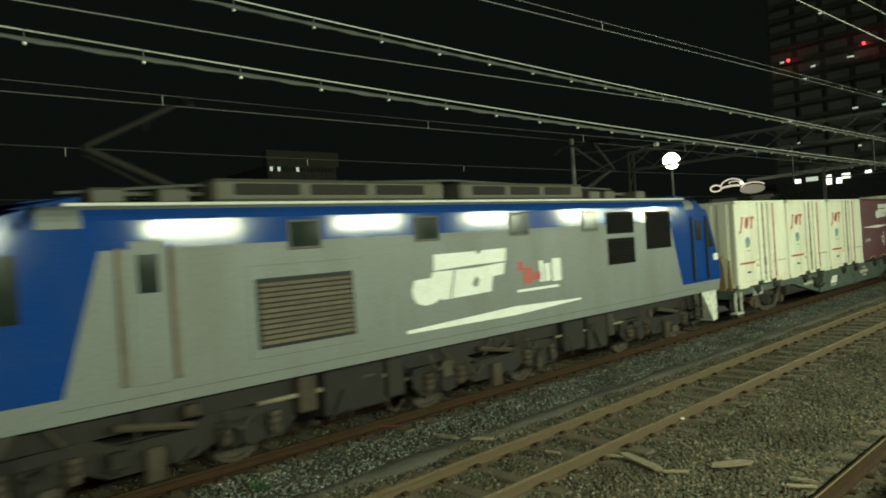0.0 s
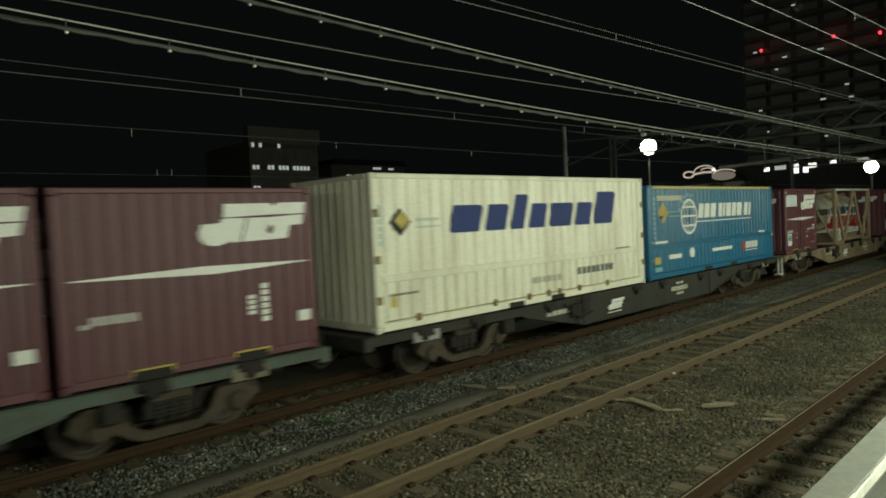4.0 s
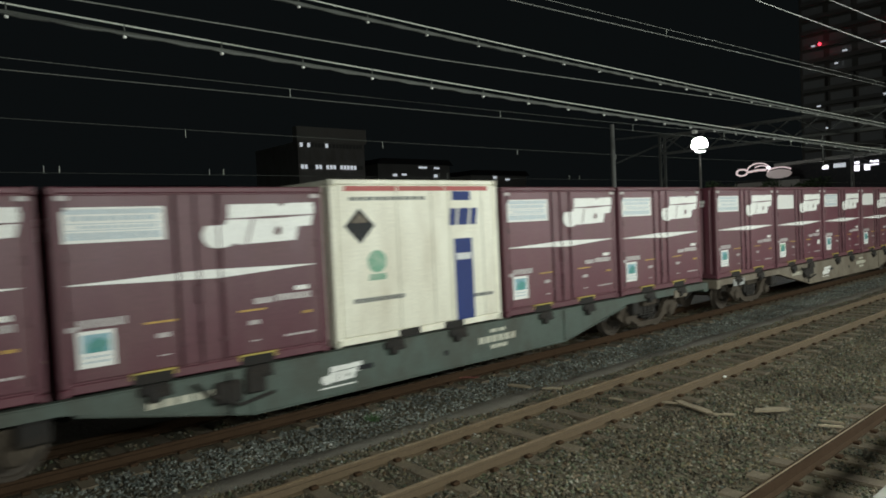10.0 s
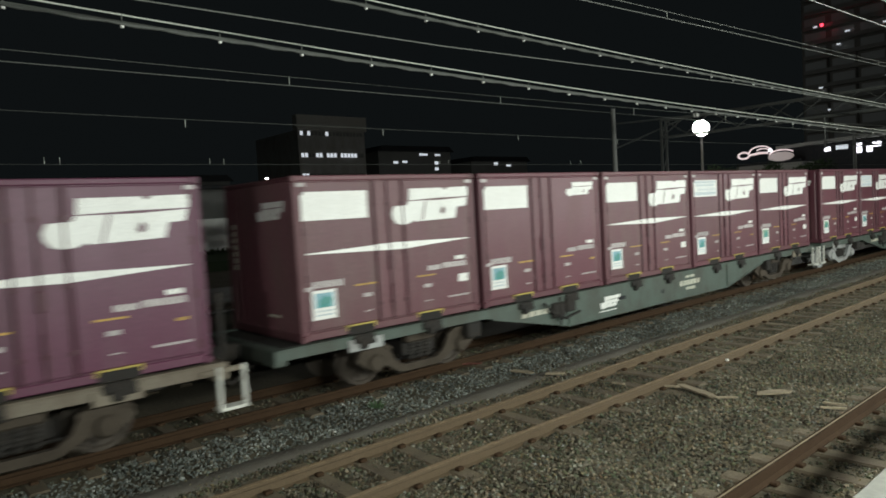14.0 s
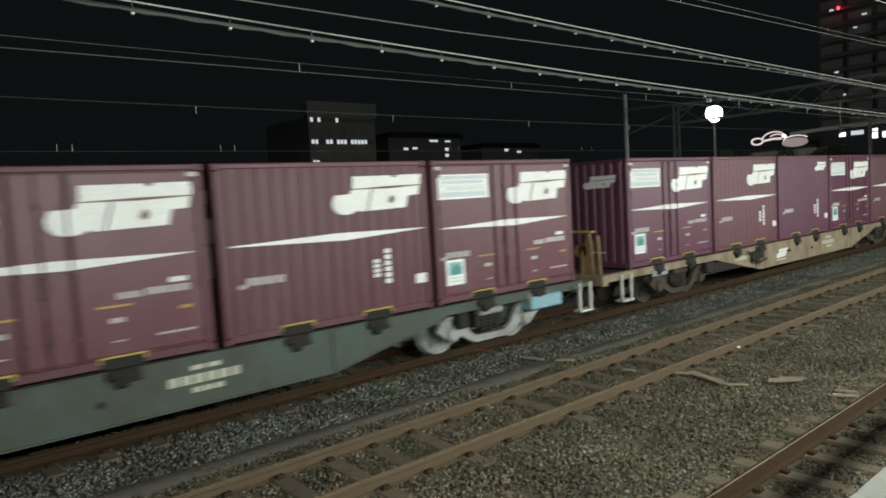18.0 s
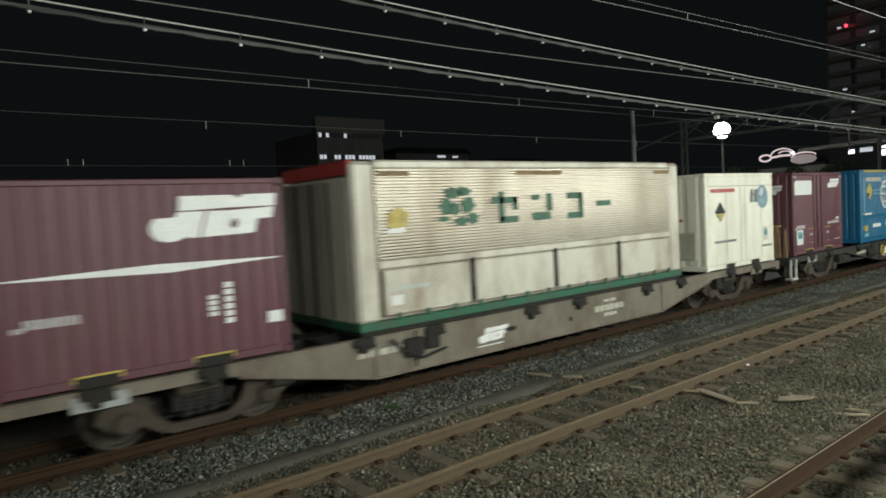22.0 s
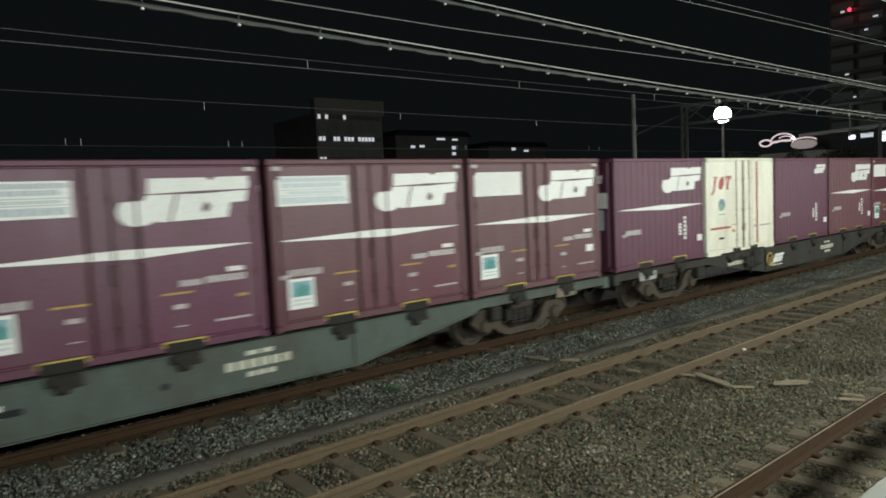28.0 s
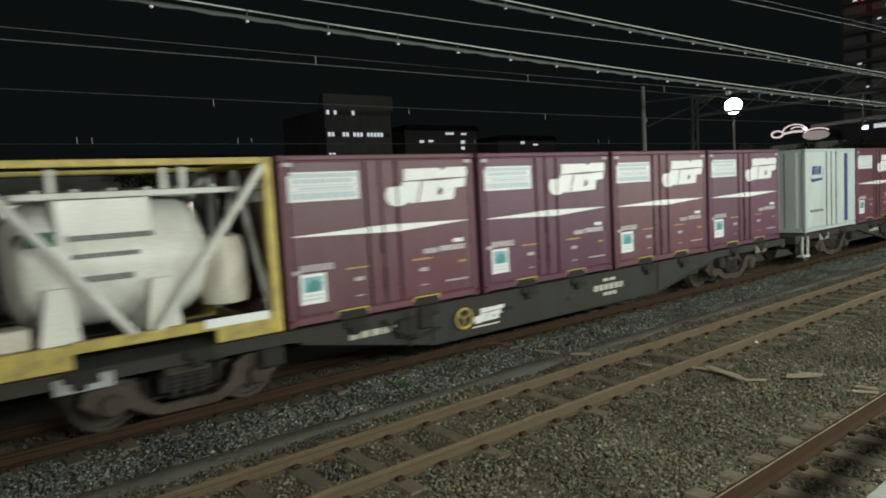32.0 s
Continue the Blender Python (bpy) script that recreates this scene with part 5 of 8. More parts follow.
def container_silver(name, label):
    """Long wing-roof container in ribbed aluminium over four white drop panels."""
    t = thing(name, label, "freight container")
    L, H = 9.08, 2.76
    part("inner_body", Geo().box(0.1, L - 0.1, 0.12, W12 - 0.07, 0.2, H - 0.06), "silver", t)
    for x in (0.0, L - 0.42):
        part("corner_pillar", Geo().box(x, x + 0.42, 0.0, 0.2, 0.18, H - 0.02, 0.06), "panel", t, "rounded pale corner pillar")
        part("corner_pillar", Geo().box(x, x + 0.42, W12 - 0.2, W12, 0.18, H - 0.02, 0.06), "panel", t)
    part("ribbed_sheet", Geo().waves(1.16, 2.62, 0.43, L - 0.42, 0.008, 0.085, 28, 0.12, "h"), "silver", t, "horizontally ribbed aluminium sheet")
    part("top_rail", Geo().box(0.42, L - 0.42, 0.0, 0.1, 2.62, H, 0.03), "panel", t)
    for a, b in ((0.5, 1.1), (3.6, 4.9), (8.1, 8.7)):
        part("rubber_strip", Geo().box(a, b, 0.004, 0.02, 2.5, 2.58), "post", t)
    part("mid_rail", Geo().box(0.42, L - 0.42, -0.004, 0.09, 1.02, 1.16, 0.02), "panel", t)
    edges = [0.45, 2.4, 4.6, 6.65, L - 0.45]
    for a, b in zip(edges[:-1], edges[1:]):
        part("drop_panel", Geo().box(a + 0.06, b - 0.06, -0.004, 0.08, 0.26, 1.0, 0.02), "panel", t, "weathered white drop panel")
    for x in edges[1:-1]:
        p = part("panel_latch", Geo().box(x - 0.05, x + 0.05, -0.012, 0.05, 0.3, 1.06, 0.012), "under", t)
        part("latch_handle", Geo().tube((x, -0.03, 0.55), (x, -0.03, 0.95), 0.015, 6), "galv", p, "", True)
    part("green_sill", Geo().box(0.0, L, -0.006, 0.12, 0.06, 0.20, 0.012), "green", t, "dark green bottom sill")
    part("green_sill", Geo().box(0.0, L, W12 - 0.12, W12, 0.06, 0.20, 0.012), "green", t)
    for k in range(14):
        x = 0.7 + k * 0.6
        part("sill_hinge", Geo().box(x, x + 0.09, -0.03, 0.02, 0.17, 0.3, 0.02), "green", t)
    part("under_sill", Geo().box(0.05, L - 0.05, 0.02, W12 - 0.02, 0.0, 0.06), "under", t)
    for x, s in ((0.0, 1), (L, -1)):
        e = part("end_wall", Geo().box(min(x, x + 0.1 * s), max(x, x + 0.1 * s), 0.2, W12 - 0.2, 0.2, H - 0.25, 0.01), "cream_dim", t, "grimy end doors in dimmed cream")
        for y in (0.75, 1.3, 1.85):
            part("end_rib", Geo().box(min(x - 0.012 * s, x), max(x - 0.012 * s, x), y, y + 0.06, 0.22, H - 0.3, 0.005), "under", e)
        part("red_rail", Geo().box(min(x - 0.01 * s, x + 0.12 * s), max(x - 0.01 * s, x + 0.12 * s), 0.1, W12 - 0.1, H - 0.22, H + 0.01, 0.02), "red", t, "dull red end rail")
        part("green_end", Geo().box(min(x, x + 0.1 * s), max(x, x + 0.1 * s), 0.13, W12 - 0.13, 0.06, 0.2, 0.01), "green", t)
    part("roof", Geo().box(0.1, L - 0.1, 0.1, W12 - 0.1, H - 0.06, H - 0.02), "silver", t)
    g = Geo()
    for cx, cz, rx, rz, turn in ((2.02, 2.20, 0.20, 0.10, 0.2), (1.86, 1.98, 0.14, 0.16, 0.5), (2.28, 2.22, 0.16, 0.09, -0.5), (2.36, 1.98, 0.17, 0.15, 0.3),
                                 (2.06, 1.92, 0.12, 0.12, 0.0), (2.46, 1.74, 0.13, 0.11, -0.3), (2.20, 1.70, 0.15, 0.08, 0.3), (1.80, 1.76, 0.12, 0.05, -0.6)):
        ring = [(0.0, 1.0), (0.45, 0.7), (0.9, 0.75), (0.8, 0.2), (1.0, -0.4), (0.5, -0.6), (0.1, -1.0), (-0.4, -0.7), (-0.9, -0.6), (-0.75, 0.1), (-0.95, 0.6), (-0.4, 0.65)]
        c, d = math.cos(turn), math.sin(turn)
        g.extrude([(cx + rx * (a * c - b * d), cz + rz * (a * d + b * c)) for a, b in ring], -0.006, 0.02, "y")
    part("green_emblem", g, "green", t, "green leafy emblem as plain shapes")
    g = [Geo(), Geo(), Geo(), Geo()]
    g[0].box(2.95, 3.6, -0.006, 0.02, 1.98, 2.1).box(3.12, 3.24, -0.006, 0.02, 1.66, 2.2).box(3.12, 3.6, -0.006, 0.02, 1.62, 1.74).box(3.48, 3.6, -0.006, 0.02, 1.85, 2.1)
    g[1].box(4.0, 4.2, -0.006, 0.02, 2.02, 2.12).box(4.42, 4.56, -0.006, 0.02, 1.8, 2.14).box(4.02, 4.5, -0.006, 0.02, 1.64, 1.78)
    g[2].box(5.03, 5.5, -0.006, 0.02, 2.02, 2.14).box(5.38, 5.5, -0.006, 0.02, 1.64, 2.14).box(5.03, 5.5, -0.006, 0.02, 1.62, 1.74)
    g[3].box(5.95, 6.42, -0.006, 0.02, 1.84, 1.95)
    for q in g:
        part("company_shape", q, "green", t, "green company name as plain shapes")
    part("yellow_mark", Geo().extrude([(0.62, 1.72), (0.75, 1.6), (1.0, 1.72), (1.05, 1.9), (0.85, 2.0), (0.65, 1.9)], -0.006, 0.02, "y"), "yellow", t)
    part("white_mark", plate(0.62, 0.95, 1.58, 1.66, -0.008, 0.02), "white", t)
    part("white_mark", plate(0.62, 0.85, 0.42, 0.58, -0.008, 0.0), "white", t)
    part("data_bar", bars(Geo(), 0.62, 1.4, 0.66, 0.72, 6, 0.8, -0.008, 0.0), "reefer", t)
    return t


def tank_twenty(name, label):
    """Twenty-foot tank container: striped barrel in an open frame with diagonal braces."""
    t = thing(name, label, "tank container")
    L, H, W = 5.86, 2.52, 2.44
    r, cy, cz = 0.86, W / 2, 1.42

    def band(a0, a1, mat, lab, rr):
        g = Geo()
        xs = [(0.75, 0.55), (0.82, 0.8), (0.98, 0.95), (1.2, 1.0), (L - 0.85, 1.0), (L - 0.6, 0.95), (L - 0.44, 0.8), (L - 0.37, 0.55)]
        n = 14
        vs, fs = [], []
        for x, k in xs:
            for j in range(n + 1):
                a = radians(a0 + (a1 - a0) * j / n)
                vs.append((x, cy - rr * k * math.sin(a), cz + rr * k * math.cos(a)))
        m = n + 1
        for i in range(len(xs) - 1):
            fs += [(i * m + j, i * m + j + 1, (i + 1) * m + j + 1, (i + 1) * m + j) for j in range(n)]
        g.add(vs, fs)
        return part("barrel_band", g, mat, t, lab, True)
    prof = [(0.1, 0.72), (0.55, 0.76), (0.75, 0.85), (0.82, 1.0), (0.85, 1.2), (0.85, L - 0.85), (0.82, L - 0.62), (0.75, L - 0.47), (0.55, L - 0.38), (0.1, L - 0.34)]
    part("barrel", Geo().lathe(prof, 40, (0, cy, cz), "x"), "tank_steel", t, "grimy stainless barrel", True)
    for s in (1, -1):
        band(s * 72, s * 95, "tank_blue", "blue barrel band", 0.862)
        band(s * 95, s * 100, "cream", "thin cream barrel band", 0.862)
        band(s * 100, s * 152, "tank_red", "red lower barrel", 0.862)
    part("walkway", Geo().box(1.1, L - 0.8, cy - 0.3, cy + 0.3, cz + 0.86, cz + 0.9, 0.01), "frame_tan", t)
    for x in (1.6, L / 2, L - 1.6):
        part("ring", Geo().lathe([(0.86, x - 0.03), (0.885, x - 0.03), (0.885, x + 0.03), (0.86, x + 0.03)], 36, (0, cy, cz), "x"), "tank_steel", t, "", True)
    part("manhole", Geo().lathe([(0.28, cz + 0.82), (0.28, cz + 1.0), (0.1, cz + 1.03)], 16, (L / 2, cy, 0), "z"), "frame_tan", t, "", True)
    for x in (0.0, L - 0.14):
        for y in (0.0, W - 0.14):
            part("frame_post", Geo().box(x, x + 0.14, y, y + 0.14, 0, H, 0.015), "frame_tan", t)
        part("end_beam", Geo().box(x, x + 0.12, 0.14, W - 0.14, H - 0.12, H, 0.01), "frame_tan", t)
        part("end_beam", Geo().box(x, x + 0.12, 0.14, W - 0.14, 0.0, 0.14, 0.01), "frame_tan", t)
        part("end_brace", Geo().tube((x + 0.07, 0.1, 0.1), (x + 0.07, W * 0.5, H - 0.1), 0.045, 6).tube((x + 0.07, W - 0.1, 0.1), (x + 0.07, W * 0.5, H - 0.1), 0.045, 6), "frame_tan", t)
    for y in (0.02, W - 0.12):
        part("top_beam", Geo().box(0.14, L - 0.14, y, y + 0.1, H - 0.1, H - 0.005, 0.012), "frame_grey" if y < 1 else "frame_tan", t, "pale top beam")
        part("bottom_beam", Geo().box(0.14, 1.3, y, y + 0.1, 0.0, 0.16, 0.012).box(L - 1.3, L - 0.14, y, y + 0.1, 0.0, 0.16, 0.012).box(1.25, L - 1.25, y, y + 0.1, 0.12, 0.27, 0.012), "frame_tan", t)
        zt = H - 0.08
        for a, b in (((0.12, zt), (1.45, 0.2)), ((1.55, 0.2), (3.0, zt)), ((3.15, zt), (4.45, 0.2)), ((4.6, 0.2), (L - 0.12, zt))):
            part("brace", Geo().tube((a[0], y + 0.05, a[1]), (b[0], y + 0.05, b[1]), 0.068, 8), "frame_tan", t, "", True)
    for x in (1.25, L - 1.55):
        s = part("saddle", Geo().box(x, x + 0.36, 0.27, W - 0.27, 0.70, 1.26, 0.03), "tank_red", t, "red saddle")
        part("saddle_foot", Geo().box(x + 0.02, x + 0.34, 0.26, W - 0.26, 0.50, 0.70, 0.02), "white", s, "white-painted saddle foot")
        part("saddle_leg", Geo().box(x + 0.06, x + 0.16, 0.3, W - 0.3, 0.1, 0.5, 0.01).box(x + 0.22, x + 0.3, 0.3, W - 0.3, 0.1, 0.5, 0.01), "frame_tan", s)
    vb = part("valve_box", Geo().box(0.55, 0.95, 0.04, 0.36, 0.17, 0.62, 0.02), "cream_dim", t, "grimy cream valve box")
    part("box_latch", Geo().box(0.58, 0.64, 0.022, 0.04, 0.3, 0.36, 0.004).box(0.82, 0.88, 0.022, 0.04, 0.4, 0.5, 0.004), "under", vb)
    part("drum", Geo().lathe([(0.05, 0.80), (0.25, 0.82), (0.27, 0.86), (0.27, 1.36), (0.24, 1.40), (0.05, 1.41)], 18, (0.40, 1.2, 0), "z"), "panel", t, "white drum on the tank's end", True)
    part("drum_shelf", Geo().box(0.08, 0.75, 0.85, 1.6, 0.74, 0.80, 0.01), "frame_tan", t)
    part("control_box", Geo().box(0.42, 0.74, 0.42, 0.78, 1.36, 1.62, 0.02), "galv", t, "grey control box")
    part("control_box", Geo().box(0.38, 0.72, 0.42, 0.74, 0.98, 1.28, 0.02), "panel", t, "white control box")
    part("valve", Geo().tube((0.35, 1.2, 0.25), (0.35, 1.2, 0.9), 0.09, 10).tube((0.2, 1.2, 0.6), (0.55, 1.2, 0.6), 0.12, 10), "tank_red", t, "", True)
    part("pipe", Geo().tube((1.6, 0.2, 0.5), (L - 1.6, 0.2, 0.5), 0.04, 8), "frame_grey", t, "", True)
    part("plate_mark", bars(Geo(), 3.05, 3.4, 1.34, 1.48, 3, 0.8, 0.345, 0.36), "white", t)
    hz = part("hazard_diamond", diamond(1.45, 0, 0.26, -0.01, 0.0), "yellow", t, "yellow and black hazard diamond", False, pose(0, 0.62, 2.06, -50, 0, 0))
    part("diamond_mark", Geo().extrude([(1.36, 0.12), (1.45, 0.2), (1.56, -0.06), (1.47, -0.12)], -0.014, -0.009, "y"), "black", hz)
    part("writing", bars(bars(Geo(), 2.9, 3.9, 1.70, 1.76, 8, 0.8, 0.36, 0.42), 4.3, 4.9, 1.66, 1.76, 4, 0.85, 0.37, 0.42), "white", t, "pale writing bars")
    part("writing", bars(bars(Geo(), 1.75, 2.3, 1.95, 2.0, 4, 0.8, 0.50, 0.60), 1.75, 2.2, 2.05, 2.1, 3, 0.8, 0.57, 0.66), "galv", t, "grey writing bars")
    castings(t, L, W, H, "frame_tan")
    return t


def tank_twelve(name, label):
    """Short white tank in a yellow frame with grey diagonal braces."""
    t = thing(name, label, "tank container")
    L, H, W = 3.62, 2.48, 2.44
    cy, cz, r = W / 2, 1.18, 0.85
    prof = [(0.08, 0.42), (0.5, 0.45), (0.72, 0.55), (0.82, 0.72), (r, 0.95), (r, L - 1.25), (0.82, L - 1.02), (0.72, L - 0.85), (0.5, L - 0.75), (0.08, L - 0.72)]
    b = part("barrel", Geo().lathe(prof, 40, (0, cy, cz), "x"), "tank_white", t, "white barrel", True)
    part("manhole_box", Geo().box(0.95, 2.1, cy - 0.75, cy + 0.5, cz + 0.35, cz + 0.92, 0.04), "tank_white", t, "white hatch box")
    for y in (0.3, W - 0.36):
        part("handrail", Geo().box(0.5, L - 0.4, y, y + 0.06, 2.02, 2.1, 0.01), "frame_grey", t)
    for k in range(6):
        x = 0.75 + k * 0.42
        part("grating_bar", Geo().box(x, x + 0.05, 0.3, W - 0.3, 2.1, 2.14), "frame_grey", t)
    for x in (0.9, 2.2, 2.45):
        part("rail_post", Geo().box(x, x + 0.08, 0.3, 0.36, 2.1, H - 0.08, 0.01), "frame_grey", t)
    part("writing", bars(bars(bars(Geo(), 1.1, 2.1, 1.5, 1.57, 9, 0.85, 0.405, 0.42), 1.1, 1.9, 1.28, 1.34, 7, 0.85, 0.36, 0.375), 1.2, 1.8, 0.98, 1.06, 5, 0.85, 0.37, 0.385), "galv", t, "grey writing bars")
    part("green_plate", plate(0.62, 0.95, 1.46, 1.64, 0.405, 0.43), "green", t)
    for x in (0.0, L - 0.13):
        for y in (0.0, W - 0.13):
            part("frame_post", Geo().box(x, x + 0.13, y, y + 0.13, 0, H, 0.015), "yellow" if y < 1 else "frame_grey", t, "yellow corner post" if y < 1 else "")
        part("end_beam", Geo().box(x, x + 0.1, 0.13, W - 0.13, H - 0.11, H, 0.01), "yellow", t)
        part("end_beam", Geo().box(x, x + 0.1, 0.13, W - 0.13, 0.0, 0.13, 0.01), "yellow", t)
        part("end_brace", Geo().tube((x + 0.06, 0.1, 0.1), (x + 0.06, W * 0.5, H - 0.1), 0.06, 6).tube((x + 0.06, W - 0.1, 0.1), (x + 0.06, W * 0.5, H - 0.1), 0.06, 6), "frame_grey", t)
    for y in (0.01, W - 0.11):
        part("top_beam", Geo().box(0.13, L - 0.13, y, y + 0.1, H - 0.09, H, 0.01), "yellow", t)
        part("bottom_beam", Geo().box(0.13, 0.95, y, y + 0.1, 0.0, 0.3, 0.012).box(0.95, L - 0.95, y, y + 0.1, 0.18, 0.32, 0.012).box(L - 0.95, L - 0.13, y, y + 0.1, 0.0, 0.3, 0.012), "yellow", t, "yellow bottom beam")
        part("brace", Geo().tube((0.1, y + 0.05, H - 0.1), (1.65, y + 0.05, 0.3), 0.06, 8), "frame_grey", t, "pale grey brace", True)
        part("brace", Geo().tube((1.95, y + 0.05, 0.3), (L - 0.1, y + 0.05, H - 0.1), 0.06, 8), "frame_grey", t, "pale grey brace", True)
    for x in (0.75, 1.95):
        part("saddle", Geo().extrude([(x - 0.1, 0.28), (x + 0.35, 0.28), (x + 0.28, 0.95), (x + 0.02, 0.95)], 0.22, W - 0.22, "y"), "tank_white", t)
    part("end_vessel", Geo().lathe([(0.05, 0.3), (0.32, 0.36), (0.34, 0.5), (0.34, 1.1), (0.28, 1.3), (0.1, 1.36)], 18, (L - 0.55, 0.7, 0.1), "z"), "panel", t, "grimy white small vessel", True)
    part("valve_box", Geo().box(0.2, 0.55, 0.1, 0.5, 0.3, 0.55, 0.02), "panel", t)
    part("white_plate", plate(L - 1.1, L - 0.2, 0.22, 0.34, -0.004, 0.012), "white", t)
    for k in range(6):
        part("ladder_rung", Geo().tube((0.06, 1.5, 0.35 + 0.3 * k), (0.06, 1.95, 0.35 + 0.3 * k), 0.016, 6), "frame_grey", t, "", True)
    castings(t, L, W, H, "yellow")
    return t


# ---- freight wagons ----
WHEEL_R = 0.43
SPINNING = []
TRAIN = []


def wheelset_mesh(mat):
    g = Geo()
    for s in (-1, 1):
        y = s * 0.56
        g.lathe([(0.06, y - s * 0.07), (0.40, y - s * 0.07), (0.455, y - s * 0.065), (0.45, y - s * 0.045), (WHEEL_R, y - s * 0.03), (WHEEL_R - 0.005, y + s * 0.06), (0.375, y + s * 0.062), (0.355, y + s * 0.03), (0.16, y + s * 0.01), (0.15, y + s * 0.07), (0.06, y + s * 0.075)], 28)
    g.tube((0, -0.95, 0), (0, 0.95, 0), 0.075, 12)
    for s in (-1, 1):
        for k in range(4):
            a = math.pi * k / 2
            g.box(0.27 * math.cos(a) - 0.03, 0.27 * math.cos(a) + 0.03, s * 0.585 - 0.012, s * 0.585 + 0.012, 0.27 * math.sin(a) - 0.03, 0.27 * math.sin(a) + 0.03)
    return g.mesh("wheelset", M[mat], True)


def bogie(parent, x, mat):
    """Two-axle bogie with cast side frames; the wheelsets turn in it."""
    b = part("bogie", Geo().box(-0.35, 0.35, -1.0, 1.0, 0.42, 0.66, 0.02).tube((0, 0, 0.6), (0, 0, 0.84), 0.25, 14), "under", parent, "brake-dusted two-axle bogie", False, pose(x, 0, 0))
    outline = [(-1.3, 0.50), (-1.12, 0.36), (-1.0, 0.27), (-0.88, 0.27), (-0.76, 0.36), (-0.5, 0.21), (-0.36, 0.17), (0.36, 0.17), (0.5, 0.21), (0.76, 0.36), (0.88, 0.27), (1.0, 0.27), (1.12, 0.36), (1.3, 0.50),
               (1.25, 0.66), (1.1, 0.73), (0.8, 0.73), (0.68, 0.66), (0.54, 0.40), (0.36, 0.29), (-0.36, 0.29), (-0.54, 0.40), (-0.68, 0.66), (-0.8, 0.73), (-1.1, 0.73), (-1.25, 0.66)]
    for s in (-1, 1):
        f = part("side_frame", Geo().extrude(outline, s * 0.94, s * 1.04, "y"), mat, b, "cast side frame")
        for k in (-1, 1):
            fl = Geo().extrude([(k * 1.27, 0.62), (k * 1.1, 0.74), (k * 0.8, 0.74), (k * 0.62, 0.64), (k * 0.62, 0.59), (k * 0.8, 0.69), (k * 1.1, 0.69), (k * 1.27, 0.57)], s * 1.04, s * 1.075, "y")
            part("frame_flange", fl, mat, b)
        for ax in (-0.95, 0.95):
            part("axle_box", Geo().lathe([(0.05, s * 1.10), (0.12, s * 1.10), (0.145, s * 1.07), (0.15, s * 0.95)], 16, (ax, 0, WHEEL_R)).box(ax - 0.17, ax + 0.17, min(s * 0.93, s * 1.03), max(s * 0.93, s * 1.03), WHEEL_R - 0.06, WHEEL_R + 0.22, 0.02), mat, b, "", True)
        for dx in (-0.17, 0.0, 0.17):
            part("spring", Geo().lathe([(0.065, 0.34), (0.08, 0.37), (0.065, 0.4), (0.08, 0.43), (0.065, 0.46), (0.08, 0.49), (0.065, 0.52), (0.08, 0.55), (0.065, 0.58), (0.08, 0.61), (0.065, 0.64)], 10, (dx, s * 0.97, 0), "z"), "under", b, "", True)
        part("bolster_end", Geo().box(-0.3, 0.3, min(s * 0.9, s * 1.08), max(s * 0.9, s * 1.08), 0.64, 0.82, 0.03), mat, b)
        part("brake_rod", Geo().tube((-0.6, s * 0.78, 0.33), (0.6, s * 0.78, 0.33), 0.025, 6), "under", b, "", True)
        for ax in (-0.45, 0.45):
            part("brake_shoe", Geo().box(ax - 0.05, ax + 0.05, min(s * 0.5, s * 0.66), max(s * 0.5, s * 0.66), 0.3, 0.6, 0.02), "under", b)
    me = wheelset_mesh("wheel" if mat == "bogie" else "bogie_g")
    for ax in (-0.95, 0.95):
        w = part("wheelset", me, None, b, "dusty steel wheelset", False, pose(ax, 0, WHEEL_R))
        SPINNING.append((w, ax))
    return b


